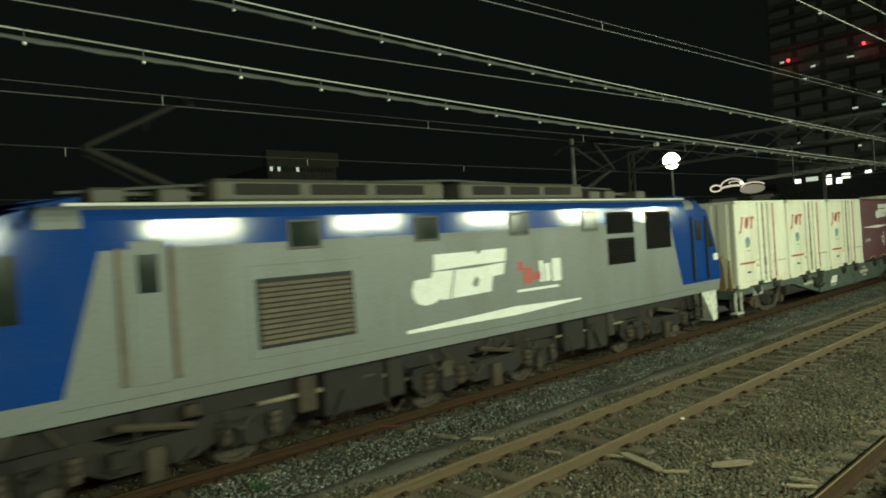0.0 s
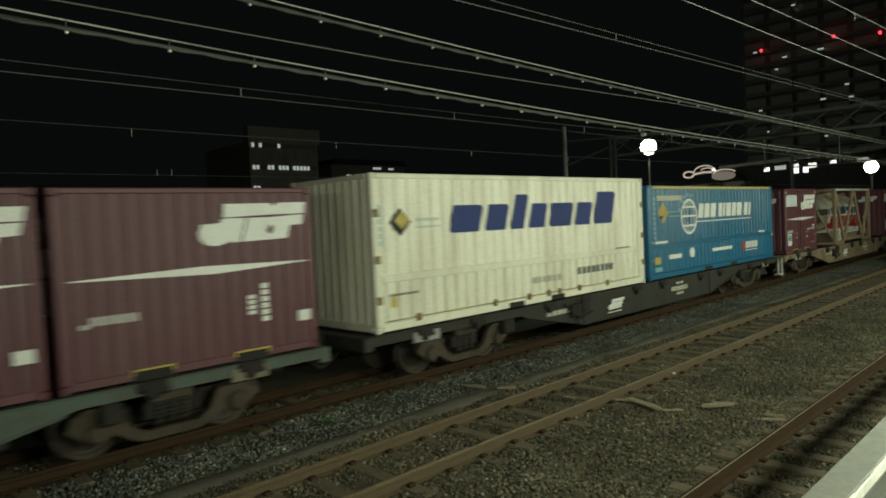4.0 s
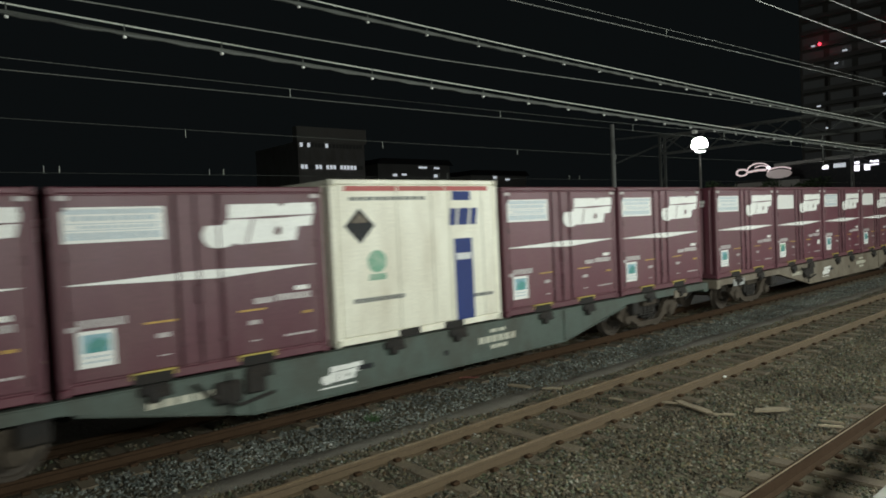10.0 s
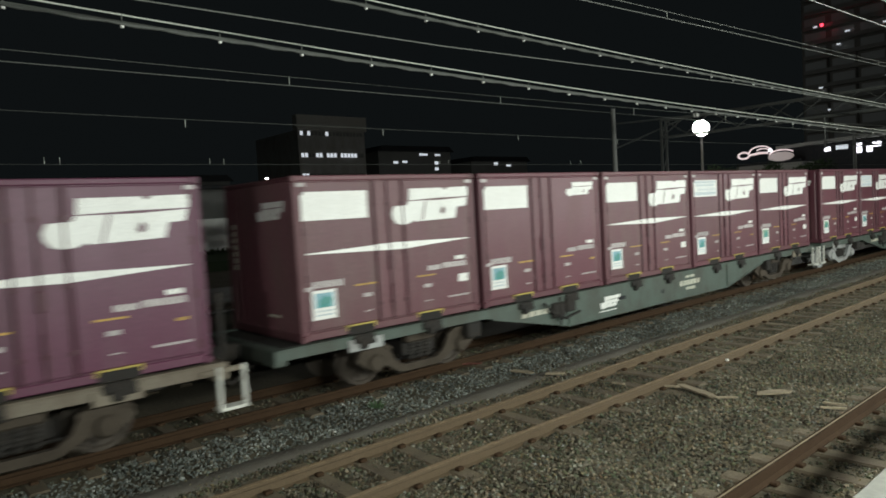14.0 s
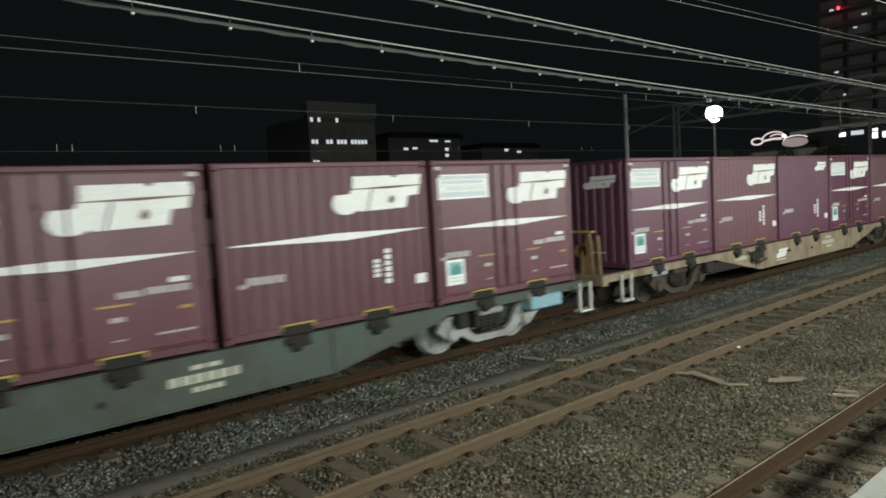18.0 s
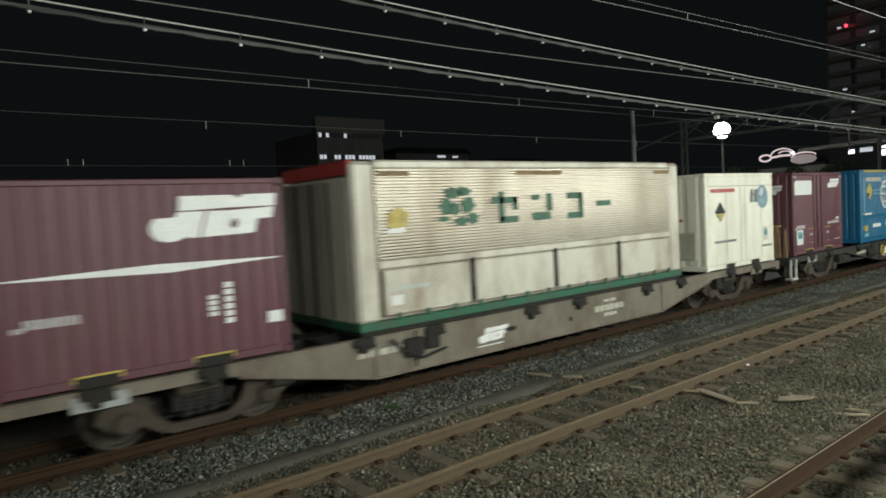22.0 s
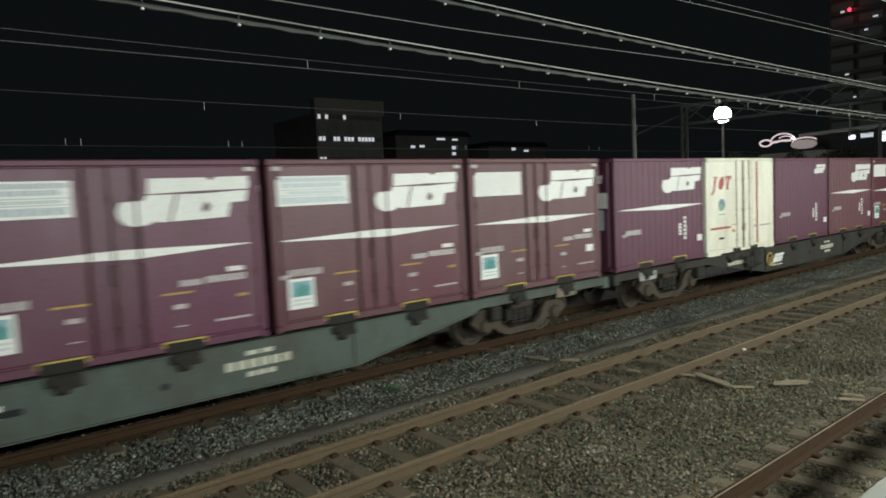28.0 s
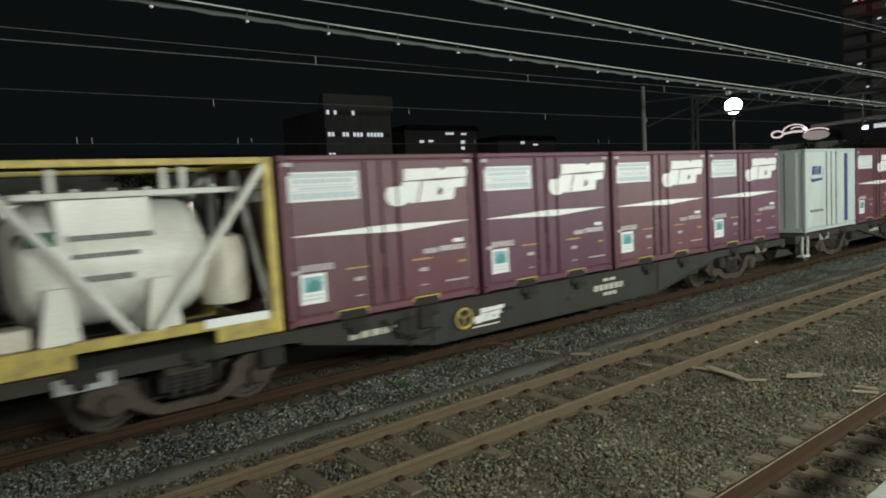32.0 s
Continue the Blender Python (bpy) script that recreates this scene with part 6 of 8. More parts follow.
def freight_wagon(name, sill, bog, label, ov, posts=True, disc_wheel=False, blue_sheet=False, steps=(True, True), end_post=False, early=0.0, late=0.0):
    """Bogie flat wagon for containers: x = 0 is where the first container starts, y = 0 the track's centre; ov is the overhang before it, early and late how much its sill's slope is moved and drawn out."""
    t = thing(name, label, "freight wagon", "container wagons of the train")
    h, e0, e1 = 1.27, -max(0.08, ov - 0.36), 18.82
    k0, k1 = 3.9 - early, 6.12 - early + late
    k2 = 12.95 - late
    outline = [(e0, 0.82), (k0 - 0.15, 0.82), (k0, 0.79), (k1, 0.335), (k2, 0.335), (15.1, 0.79), (15.25, 0.82), (e1, 0.82), (e1, 0.965), (e0, 0.965)]
    for s in (-1, 1):
        sl = part("side_sill", Geo().extrude(outline, s * h, s * (h - 0.03), "y"), sill, t, "fish-bellied side sill")
        part("top_flange", Geo().box(e0, e1, min(s * (h + 0.02), s * (h - 0.12)), max(s * (h + 0.02), s * (h - 0.12)), 0.965, 0.99, 0.006), sill, sl)
        for a, b in (((k0, 0.79), (k1, 0.335)), ((k1, 0.335), (k2, 0.335)), ((k2, 0.335), (15.1, 0.79))):
            part("bottom_flange", Geo().extrude([(a[0], a[1] - 0.022), (b[0], b[1] - 0.022), (b[0], b[1]), (a[0], a[1])], s * (h + 0.03), s * (h - 0.1), "y"), sill, sl)
        for x in (k1, k2):
            part("stiffener", Geo().extrude([(x - 0.03, 0.34), (x + 0.03, 0.34), (x + 0.03, 0.96), (x - 0.03, 0.96)], s * (h + 0.025), s * (h - 0.01), "y"), sill, sl)
    part("centre_beam", Geo().box(e0, e1, -0.25, 0.25, 0.62, 0.95, 0.01), "under", t)
    for x in (e0 - 0.08, e1 - 0.12):
        part("end_sill", Geo().box(x, x + 0.2, -1.285, 1.285, 0.74, 0.985, 0.02), sill, t)
    for k in range(11):
        x = 0.9 + k * 1.7
        part("cross_beam", Geo().box(x, x + 0.16, -1.23, 1.23, 0.78, 0.962, 0.01), "under", t)
    for a, b in ((e0 + 0.13, 2.9), (15.9, e1 - 0.13)):
        part("deck_plate", Geo().box(a, b, -1.2, 1.2, 0.963, 0.976), "under", t)
    for x in (2.34, 16.45):
        bogie(t, x, bog)
    gear = part("brake_valve", Geo().box(5.55, 5.95, -1.36, -1.2, 0.55, 0.86, 0.04).box(6.0, 6.3, -1.34, -1.2, 0.62, 0.95, 0.03), "under", t, "grimy brake valve boxes")
    part("valve_pipe", Geo().line([(5.3, -1.33, 0.9), (5.5, -1.35, 0.7), (5.9, -1.37, 0.52), (6.4, -1.35, 0.6)], 0.025, 6).tube((5.75, -1.36, 0.4), (5.75, -1.36, 0.98), 0.02, 6), "under", gear, "", True)
    for k in range(5):
        for dx in (0.9, 2.3):
            x = 3.77 * k + dx
            lk = part("container_lock", Geo().box(x - 0.06, x + 0.34, -1.33, -1.2, 0.86, 1.0, 0.03).box(x + 0.04, x + 0.2, -1.34, -1.22, 0.76, 0.88, 0.03), "under", t)
            part("lock_bolt", Geo().tube((x + 0.1, -1.35, 0.86), (x + 0.1, -1.2, 0.86), 0.07, 8).box(x + 0.12, x + 0.34, -1.34, -1.31, 0.83, 0.89, 0.01), "under", lk)
    for x, w in [q for q, on in (((-0.28, "step"), steps[0]), ((18.93, "step"), steps[1])) if on]:
        st = Geo().box(x - 0.2, x - 0.15, -1.33, -1.27, 0.33, 0.93, 0.008).box(x + 0.15, x + 0.2, -1.33, -1.27, 0.33, 0.93, 0.008).box(x - 0.2, x + 0.2, -1.36, -1.15, 0.33, 0.375, 0.008)
        sp = part("step", st, w, t, "white-edged shunter's step")
        part("step_bracket", Geo().box(min(x - 0.22, e1 - 0.3), max(x + 0.22, e0 + 0.3) if x < 5 else x + 0.22, -1.30, -1.22, 0.84, 0.91, 0.01) if x > 5 else Geo().box(x - 0.22, e0 + 0.35 if e0 + 0.35 > x + 0.22 else x + 0.22, -1.30, -1.22, 0.84, 0.91, 0.01), sill, sp)
    for cb, sg, reach in ((-ov, 1, ov + 0.3), (19.3, -1, 0.6)):
        part("coupler", Geo().box(min(cb, cb + reach * sg), max(cb, cb + reach * sg), -0.11, 0.11, 0.76, 0.98, 0.03).box(min(cb, cb + 0.22 * sg), max(cb, cb + 0.22 * sg), -0.2, 0.16, 0.74, 1.0, 0.05), "under", t, "dark knuckle coupler")
        part("air_hose", Geo().line([(cb + 0.5 * sg, -0.45, 0.8), (cb + 0.25 * sg, -0.45, 0.62), (cb + 0.08 * sg, -0.42, 0.5), (cb - 0.02 * sg, -0.38, 0.45)], 0.03, 6), "under", t, "", True)
    if posts:
        a = e0 - 0.02
        part("handrail", Geo().extrude([(-0.99, 0.98), (-0.75, 0.98), (-0.80, 1.7), (-0.85, 1.9), (-0.90, 1.9), (-0.95, 1.7)], a, a + 0.05, "x"), "post", t, "tapered tan handrail post")
        part("handrail", Geo().extrude([(-1.18, 0.98), (-1.06, 0.98), (-1.10, 1.84), (-1.14, 1.84)], a, a + 0.05, "x"), "post", t)
        part("handrail_bar", Geo().box(a - 0.03, a + 0.08, -1.0, -0.45, 1.9, 1.95, 0.012), "yellow", t, "worn yellow rail end")
        part("brake_wheel", Geo().lathe([(0.14, a), (0.17, a - 0.02), (0.17, a + 0.02), (0.14, a)], 14, (0, -0.7, 1.5), "x"), "post", t)
        part("brake_stand", Geo().box(a - 0.04, a + 0.04, -0.74, -0.66, 0.98, 1.5, 0.01), "post", t)
    if end_post:
        part("handrail", Geo().box(18.86, 18.93, -1.16, -1.08, 0.98, 1.92, 0.01), "under", t, "dark handrail post")
    if disc_wheel:
        rim = [(6.94 + 0.17 * math.cos(q), -1.33, 0.66 + 0.17 * math.sin(q)) for q in np.linspace(0, 2 * math.pi, 19)]
        hw = part("handwheel", Geo().line(rim, 0.022, 6), "yellow", t, "dull yellow brake handwheel", True)
        for q in (0.5, 2.6, 4.7):
            part("wheel_spoke", Geo().tube((6.94, -1.33, 0.66), (6.94 + 0.17 * math.cos(q), -1.33, 0.66 + 0.17 * math.sin(q)), 0.014, 6), "yellow", hw, "", True)
    if blue_sheet:
        part("blue_box", Geo().box(17.25, 18.15, -1.36, -1.0, 0.60, 0.86, 0.03), "sky", t, "pale blue box hung under the deck")
    yy = (-1.276, -1.269)
    part("logo", logo_geo(Geo(), 7.2, 0.50, 0.74, 0.27, *yy), "white", t, "small white logo shape")
    part("logo_line", Geo().box(7.17, 7.8, yy[0], yy[1], 0.44, 0.46), "white", t)
    part("class_mark", bars(Geo(), 4.7, 5.9, 0.68, 0.78, 6, 0.8, *yy), "cream_dim", t)
    part("class_mark", bars(bars(Geo(), 10.5, 11.5, 0.62, 0.74, 6, 0.75, *yy), 10.8, 11.25, 0.5, 0.57, 3, 0.75, *yy), "cream_dim", t)
    part("class_mark", bars(Geo(), 10.8, 11.25, 0.8, 0.86, 2, 0.75, *yy), "cream_dim", t)
    part("sill_slot", Geo().box(7.85, 8.15, -1.279, -1.265, 0.62, 0.7, 0.01), "black", t)
    part("sill_slot", Geo().lathe([(0.01, -1.28), (0.05, -1.28), (0.05, -1.26)], 12, (9.7, 0, 0.6)), "black", t)
    part("card_holder", Geo().box(0.75, 1.4, -1.30, -1.27, 0.74, 0.93, 0.01), "bogie_g", t, "pale card holder plate")
    part("card_holder", Geo().box(17.2, 17.8, -1.30, -1.27, 0.74, 0.93, 0.01), "steel_l", t)
    part("brake_cylinder", Geo().lathe([(0.05, 7.5), (0.2, 7.55), (0.2, 8.05), (0.05, 8.1)], 14, (0, -0.7, 0.55), "x"), "under", t, "", True)
    part("air_tank", Geo().lathe([(0.05, 9.7), (0.24, 9.8), (0.24, 10.9), (0.05, 11.0)], 16, (0, 0.6, 0.55), "x"), "under", t, "", True)
    part("brake_pipe", Geo().tube((2.8, -0.4, 0.6), (16.2, -0.4, 0.6), 0.025, 6), "under", t, "", True)
    for x, w in ((3.3, 0.35), (5.4, 0.3), (14.1, 0.4), (15.5, 0.25)):
        part("brake_box", Geo().box(x, x + w, -1.24, -0.8, 0.52, 0.8, 0.03), "under", t)
    return t


def on_rails(ob, u, y=0.0, z=1.0):
    TRAIN.append((ob, u, y, z))
    return ob


# first samples of every kind of load
doors_text = container_side_doors("freight_container", "maroon steel container with white sign panel, stripe and slanted logo", True, "sky")
doors_plain = container_side_doors("freight_container", "maroon steel container with blank white panel and tapering stripe", False, "leaf")
doors_bare = container_side_doors("freight_container", "faded maroon container with blank panel, small logo and no stripe", False, "sky", False, False)
doors_plum = container_side_doors("freight_container", "plum-coloured steel container with white sign panel and slanted logo", True, "sky", tone="plum")
doors_faded = container_side_doors("freight_container", "faded maroon container with blank white panel and tapering stripe", False, "sky", tone="faded")
ribbed_plum = container_ribbed("freight_container", "ribbed plum-coloured container with slanted white logo and stripe", tone="plum")
ribbed = container_ribbed("freight_container", "ribbed maroon container with slanted white logo and stripe")
ribbed_bare = container_ribbed("freight_container", "ribbed maroon container with small logo and no stripe", False, False, tone="plum")
cream_box = container_cream("freight_container", "cream insulated container with red stripe and lock bars")
white_blue = container_white_blue("freight_container", "white container with tall blue band and hazard diamond")
globe_box = container_globe("freight_container", "cream container with hazard diamond and blue globe mark")
reefer = container_reefer("freight_container", "pale grey refrigerated container with dark blue band")
blue_long = container_blue("freight_container", "long blue corrugated container with white globe and yellow top stripe")
white_long = container_long_white("freight_container", "long white corrugated container with dark blue brand word")
silver_long = container_silver("freight_container", "long silver ribbed container with green company shapes")
tank20 = tank_twenty("tank_container", "silver, blue and red tank in an open grimy frame")
tank12 = tank_twelve("tank_container", "white tank in a yellow frame with grey braces")
A, B, C, R, S = doors_text, doors_plain, doors_bare, ribbed, ribbed_bare
P, F, Q = doors_plum, doors_faded, ribbed_plum
used = set()
PITCH = 3.77
LOADS = {
    1: [(cream_box, 0), (cream_box, 1), (cream_box, 2), (R, 3), (R, 4)],
    2: [(white_long, "x", 0.0), (blue_long, "x", 9.41)],
    3: [(A, 0), (tank20, "x", 6.4), (B, 4)],
    4: [(A, 0), (A, 1), (white_blue, 2), (A, 3), (A, 4)],
    5: [(A, 0), (B, 1), (A, 2), (F, 3), (P, 4)],
    6: [(F, 0), (C, 1), (F, 2), (A, 3), (B, 4)],
    7: [(B, 0), (A, 1), (A, 2), (R, 3), (A, 4)],
    8: [(P, 0), (R, 1), (S, 2), (P, 3), (R, 4)],
    9: [(R, 0), (silver_long, "x", 4.8), (globe_box, 4)],
    10: [(C, 0), (blue_long, "x", 5.28), (B, 4)],
    11: [(F, 0), (B, 1), (P, 2), (A, 3), (F, 4)],
    12: [(Q, 0), (cream_box, 1), (S, 2), (R, 3), (B, 4)],
    13: [(tank12, "x", 0.05), (A, 1), (P, 2), (A, 3), (P, 4)],
    14: [(reefer, 0), (A, 1), (B, 2)],
}
# where the first container of each wagon stands along the train
STARTS = {1: 20.71, 2: 40.63, 3: 60.50, 4: 81.09, 5: 100.64, 6: 120.72, 7: 140.5, 8: 161.17, 9: 181.18, 10: 201.2, 11: 220.9, 12: 240.15, 13: 259.8, 14: 280.2}
WAGONS = {1: "steel_g", 2: "steel_d", 3: "steel_t", 4: "steel_g", 5: "steel_l", 6: "steel_g", 7: "steel_g", 8: "steel_t", 9: "steel_l",
          10: "steel_d", 11: "steel_g", 12: "steel_d", 13: "steel_d", 14: "steel_d"}
WAGON_LABEL = {"steel_g": "grey-green container flat wagon with fish-bellied sills", "steel_d": "dark grimy container flat wagon with fish-bellied sills",
               "steel_t": "tan container flat wagon with rusty sills", "steel_l": "light grey weathered container flat wagon"}
kinds = {}
for n, sill in WAGONS.items():
    bog = "bogie_g" if n == 7 else "bogie"
    kind = (sill, bog, n in (1, 4, 8, 9, 10))
    u = STARTS[n]
    ov = u - (STARTS[n - 1] + 19.3 if n > 1 else 20.03)
    w = freight_wagon("freight_wagon", sill, bog, WAGON_LABEL[sill], ov, kind[2], n >= 10, n == 7, (n in (1, 4, 7, 8, 9, 10, 14), n in (2, 3, 5, 6, 7)), n == 5, 1.1 if n in (3, 9) else 0.0, {10: 0.65, 11: 0.4, 12: 0.65, 13: 0.2}.get(n, 0.0))
    on_rails(w, u, Y_TRAIN, 0.0)
    for load in LOADS[n]:
        proto, at = load[0], (load[2] if load[1] == "x" else load[1] * PITCH)
        ob = proto if proto not in used else copy_thing(proto, pose(0, 0, 0))
        used.add(proto)
        on_rails(ob, u + at, 0.0, 1.0)


# ---- locomotive ----
def loco_window(t, x, z, w, h, name="window", label="dark window"):
    """Glass set in a slim rounded frame on the body side."""
    f = part(name, Geo().box(x - w / 2 - 0.04, x + w / 2 + 0.04, -1.452, -1.43, z - h / 2 - 0.04, z + h / 2 + 0.04, 0.02), "loco_roof", t, label)
    part("glass", Geo().box(x - w / 2, x + w / 2, -1.46, -1.45, z - h / 2, z + h / 2, 0.015), "dark_glass", f)
    return f


def louvre(t, x0, x1, z0, z1, n, label, mat="vent"):
    f = part("louvre", Geo().box(x0 - 0.05, x1 + 0.05, -1.446, -1.43, z0 - 0.05, z1 + 0.05, 0.01), "louvre_dark" if mat == "louvre_dark" else "black", t, label)
    for k in range(n):
        z = z0 + (z1 - z0) * (k + 0.1) / n
        h = (z1 - z0) / n * 0.62
        part("slat", Geo().extrude([(-1.447, z), (-1.476, z), (-1.45, z + h), (-1.444, z + h)], x0, x1, "x"), mat, f)


def locomotive():
    """Six-axle electric locomotive, 18.6 m; its front is at x = 0."""
    t = thing("locomotive", "grey and blue electric freight locomotive with pantographs", "locomotive")
    L, e = 18.6, 0.86
    side = [(-1.435, 1.17), (-1.435, 3.36), (-1.42, 3.42), (-1.37, 3.49), (-1.28, 3.54), (-1.1, 3.57), (1.1, 3.57), (1.28, 3.54), (1.37, 3.49), (1.42, 3.42), (1.435, 3.36), (1.435, 1.17)]
    part("body", Geo().extrude(side, 2.1, L - 2.1, "x"), "loco_grey", t, "grey body side")
    for flip in (0, 1):
        def X(x):
            return L - x if flip else x
        nose = [(X(2.1), 1.17), (X(e + 0.12), 1.17), (X(e), 1.5), (X(e), 1.9), (X(e + 0.55), 3.2), (X(e + 0.9), 3.42), (X(e + 1.3), 3.54), (X(2.1), 3.56)]
        g = Geo().extrude(nose, -1.40, 1.40, "y")
        part("cab", g, "loco_blue", t, "cab end")
        for s in (-1, 1):
            a, b = (-1.438, -1.395) if s < 0 else (1.395, 1.438)
            grey = Geo().extrude([(X(2.1), 1.17), (X(e + 0.12), 1.17), (X(e + 0.02), 1.44), (X(2.1), 1.44)], a, b, "y")
            part("cab_sole_bar", grey, "loco_grey", t)
            k = 0.6 if flip else 0.0
            blue = Geo().extrude([(X(2.25 + k), 1.443), (X(e), 1.443), (X(e), 1.9), (X(e + 0.55), 3.2), (X(e + 0.62), 3.28), (X(2.78 + k), 3.28), (X(2.74 + k), 3.15)], s * 1.443, s * 1.40, "y")
            part("cab_side", blue, "loco_blue", t, "deep blue cab side")
        part("cab_front", Geo().extrude([(X(e - 0.02), 1.44), (X(e - 0.02), 1.92), (X(e + 0.53), 3.21), (X(e + 0.9), 3.44), (X(e + 0.95), 3.40), (X(e + 0.6), 3.19), (X(e + 0.06), 1.9), (X(e + 0.06), 1.44)], -1.39, 1.39, "y"), "loco_blue", t, "deep blue cab front")
        part("windscreen", Geo().extrude([(X(e + 0.13), 2.25), (X(e + 0.11), 2.26), (X(e + 0.47), 3.12), (X(e + 0.5), 3.11)], -1.2, 1.2, "y"), "dark_glass", t)
        part("nose_band", Geo().box(min(X(e - 0.03), X(e + 0.06)), max(X(e - 0.03), X(e + 0.06)), -1.40, 1.40, 1.95 if flip else 1.55, 2.12 if flip else 1.72, 0.01), "white", t, "white nose band")
        part("head_lamp", Geo().lathe([(0.02, X(e - 0.05)), (0.11, X(e - 0.05)), (0.12, X(e + 0.05))], 14, (0, -0.95, 1.8), "x"), "dark_glass", t)
        part("skirt", Geo().extrude([(X(e + 0.15), 1.165), (X(e + 0.15), 0.4), (X(e + 0.35), 0.36), (X(e + 0.95), 1.165)], -1.36, 1.36, "y"), "step" if flip else "steel_d", t, "grey snow skirt")
        part("coupler", Geo().box(min(X(0), X(0.7)), max(X(0), X(0.7)), -0.12, 0.12, 0.76, 1.0, 0.04), "under", t)
        part("cab_roof", Geo().extrude([(X(e + 0.75), 3.46), (X(e + 1.2), 3.60), (X(2.6), 3.66), (X(2.6), 3.54), (X(1.4), 3.5)], -1.2, 1.2, "y"), "loco_blue", t)
    # blue cantrail band along the body, following the curve of the side
    band = [(-1.439, 3.02), (-1.439, 3.36), (-1.424, 3.422), (-1.374, 3.494), (-1.36, 3.48), (-1.41, 3.41), (-1.425, 3.35), (-1.425, 3.02)]
    part("blue_band", Geo().extrude(band, 2.55, L - 2.55, "x"), "loco_blue", t, "blue band under the roof")
    part("gutter", Geo().box(2.4, L - 2.4, -1.36, -1.24, 3.535, 3.575, 0.01), "frame_grey", t, "pale roof gutter")
    part("roof", Geo().box(2.2, L - 2.2, -1.0, 1.0, 3.561, 3.60, 0.01), "loco_roof", t, "dark roof")
    for a, b in ((4.3, 8.5), (8.9, 12.6)):
        h = part("roof_hood", Geo().box(a, b, -0.95, 0.95, 3.60, 3.93, 0.05), "roof_eq", t, "roof equipment hood")
        for k in range(3):
            w = (b - a - 0.6) / 3
            part("hood_grille", Geo().box(a + 0.3 + k * w, a + 0.3 + k * w + w * 0.85, -0.965, -0.94, 3.70, 3.86, 0.01), "under", h)
    for px, s in ((3.85, 1), (14.3, -1)):
        p = part("pantograph", Geo().box(px - 0.8, px + 0.8, -0.6, -0.5, 3.72, 3.78, 0.01).box(px - 0.8, px + 0.8, 0.5, 0.6, 3.72, 3.78, 0.01).box(px - 0.8, px - 0.7, -0.6, 0.6, 3.72, 3.78, 0.01).box(px + 0.7, px + 0.8, -0.6, 0.6, 3.72, 3.78, 0.01), "roof_eq", t, "single-arm pantograph")
        for ix, iy in ((-0.7, -0.55), (0.7, -0.55), (-0.7, 0.55), (0.7, 0.55)):
            part("insulator", Geo().lathe([(0.05, 3.6), (0.09, 3.62), (0.05, 3.65), (0.09, 3.68), (0.05, 3.72)], 10, (px + ix, iy, 0), "z"), "step", p, "", True)
        part("lower_arm", Geo().tube((px + 0.6 * s, 0, 3.78), (px - 0.85 * s, 0, 4.42), 0.045, 8), "under", p, "", True)
        part("control_rod", Geo().tube((px + 0.3 * s, 0.12, 3.76), (px - 0.8 * s, 0.12, 4.34), 0.018, 6), "under", p, "", True)
        part("upper_arm", Geo().tube((px - 0.85 * s, -0.1, 4.42), (px + 0.25 * s, -0.3, 5.0), 0.03, 8).tube((px - 0.85 * s, 0.1, 4.42), (px + 0.25 * s, 0.3, 5.0), 0.026, 8), "under", p, "", True)
        part("collector_head", Geo().line([(px + 0.25 * s, -0.9, 4.88), (px + 0.25 * s, -0.65, 5.03), (px + 0.25 * s, 0.65, 5.03), (px + 0.25 * s, 0.9, 4.88)], 0.026, 6), "under", p, "", True)
    part("roof_cable", Geo().line([(2.5, -0.7, 3.75), (4.0, -0.7, 3.85), (9, -0.6, 4.0), (14, -0.7, 3.85)], 0.02, 6), "galv", t, "", True)
    for x in (2.8, 3.6, 12.9, 13.5, 14.8):
        part("roof_box", Geo().box(x, x + 0.4, -0.9, -0.4, 3.60, 3.8, 0.03), "roof_eq", t)
    # side fittings
    fr = part("grille_frame", Geo().box(4.45, 6.25, -1.444, -1.43, 1.5, 2.72, 0.008), "loco_grey", t)
    louvre(t, 4.6, 6.05, 1.66, 2.50, 12, "bronze louvre grille")
    for x in (5.35, 7.6, 9.85, 12.05):
        loco_window(t, x, 3.11, 0.46, 0.34)
    louvre(t, 12.7, 13.65, 2.86, 3.22, 6, "dark upper louvre", "louvre_dark")
    louvre(t, 12.7, 13.65, 2.2, 2.66, 7, "dark lower louvre", "louvre_dark")
    louvre(t, 14.25, 15.25, 2.45, 3.22, 10, "dark tall louvre", "louvre_dark")
    d = part("body_door", Geo().box(3.02, 3.42, -1.442, -1.42, 1.42, 3.12, 0.012), "loco_grey", t, "grey body door")
    part("door_glass", Geo().box(3.1, 3.34, -1.447, -1.44, 2.5, 2.95, 0.01), "dark_glass", d)
    for x in (2.9, 3.5):
        part("door_rail", Geo().box(x - 0.035, x + 0.035, -1.475, -1.44, 1.45, 3.05, 0.015), "vent", t, "brown door handrail")
    d = part("cab_door", Geo().box(16.4, 16.95, -1.452, -1.43, 1.5, 3.18, 0.012), "loco_blue", t, "blue cab door")
    part("door_glass", Geo().box(16.5, 16.82, -1.458, -1.45, 2.5, 3.0, 0.01), "dark_glass", d)
    for x in (16.3, 17.02):
        part("door_rail", Geo().tube((x, -1.48, 1.5), (x, -1.48, 3.1), 0.028, 8), "black", t, "dark door handrail", True)
    part("cab_window", Geo().extrude([(17.06, 2.3), (17.46, 2.3), (17.16, 3.02), (17.06, 3.02)], -1.452, -1.43, "y"), "dark_glass", t, "dark cab side window")
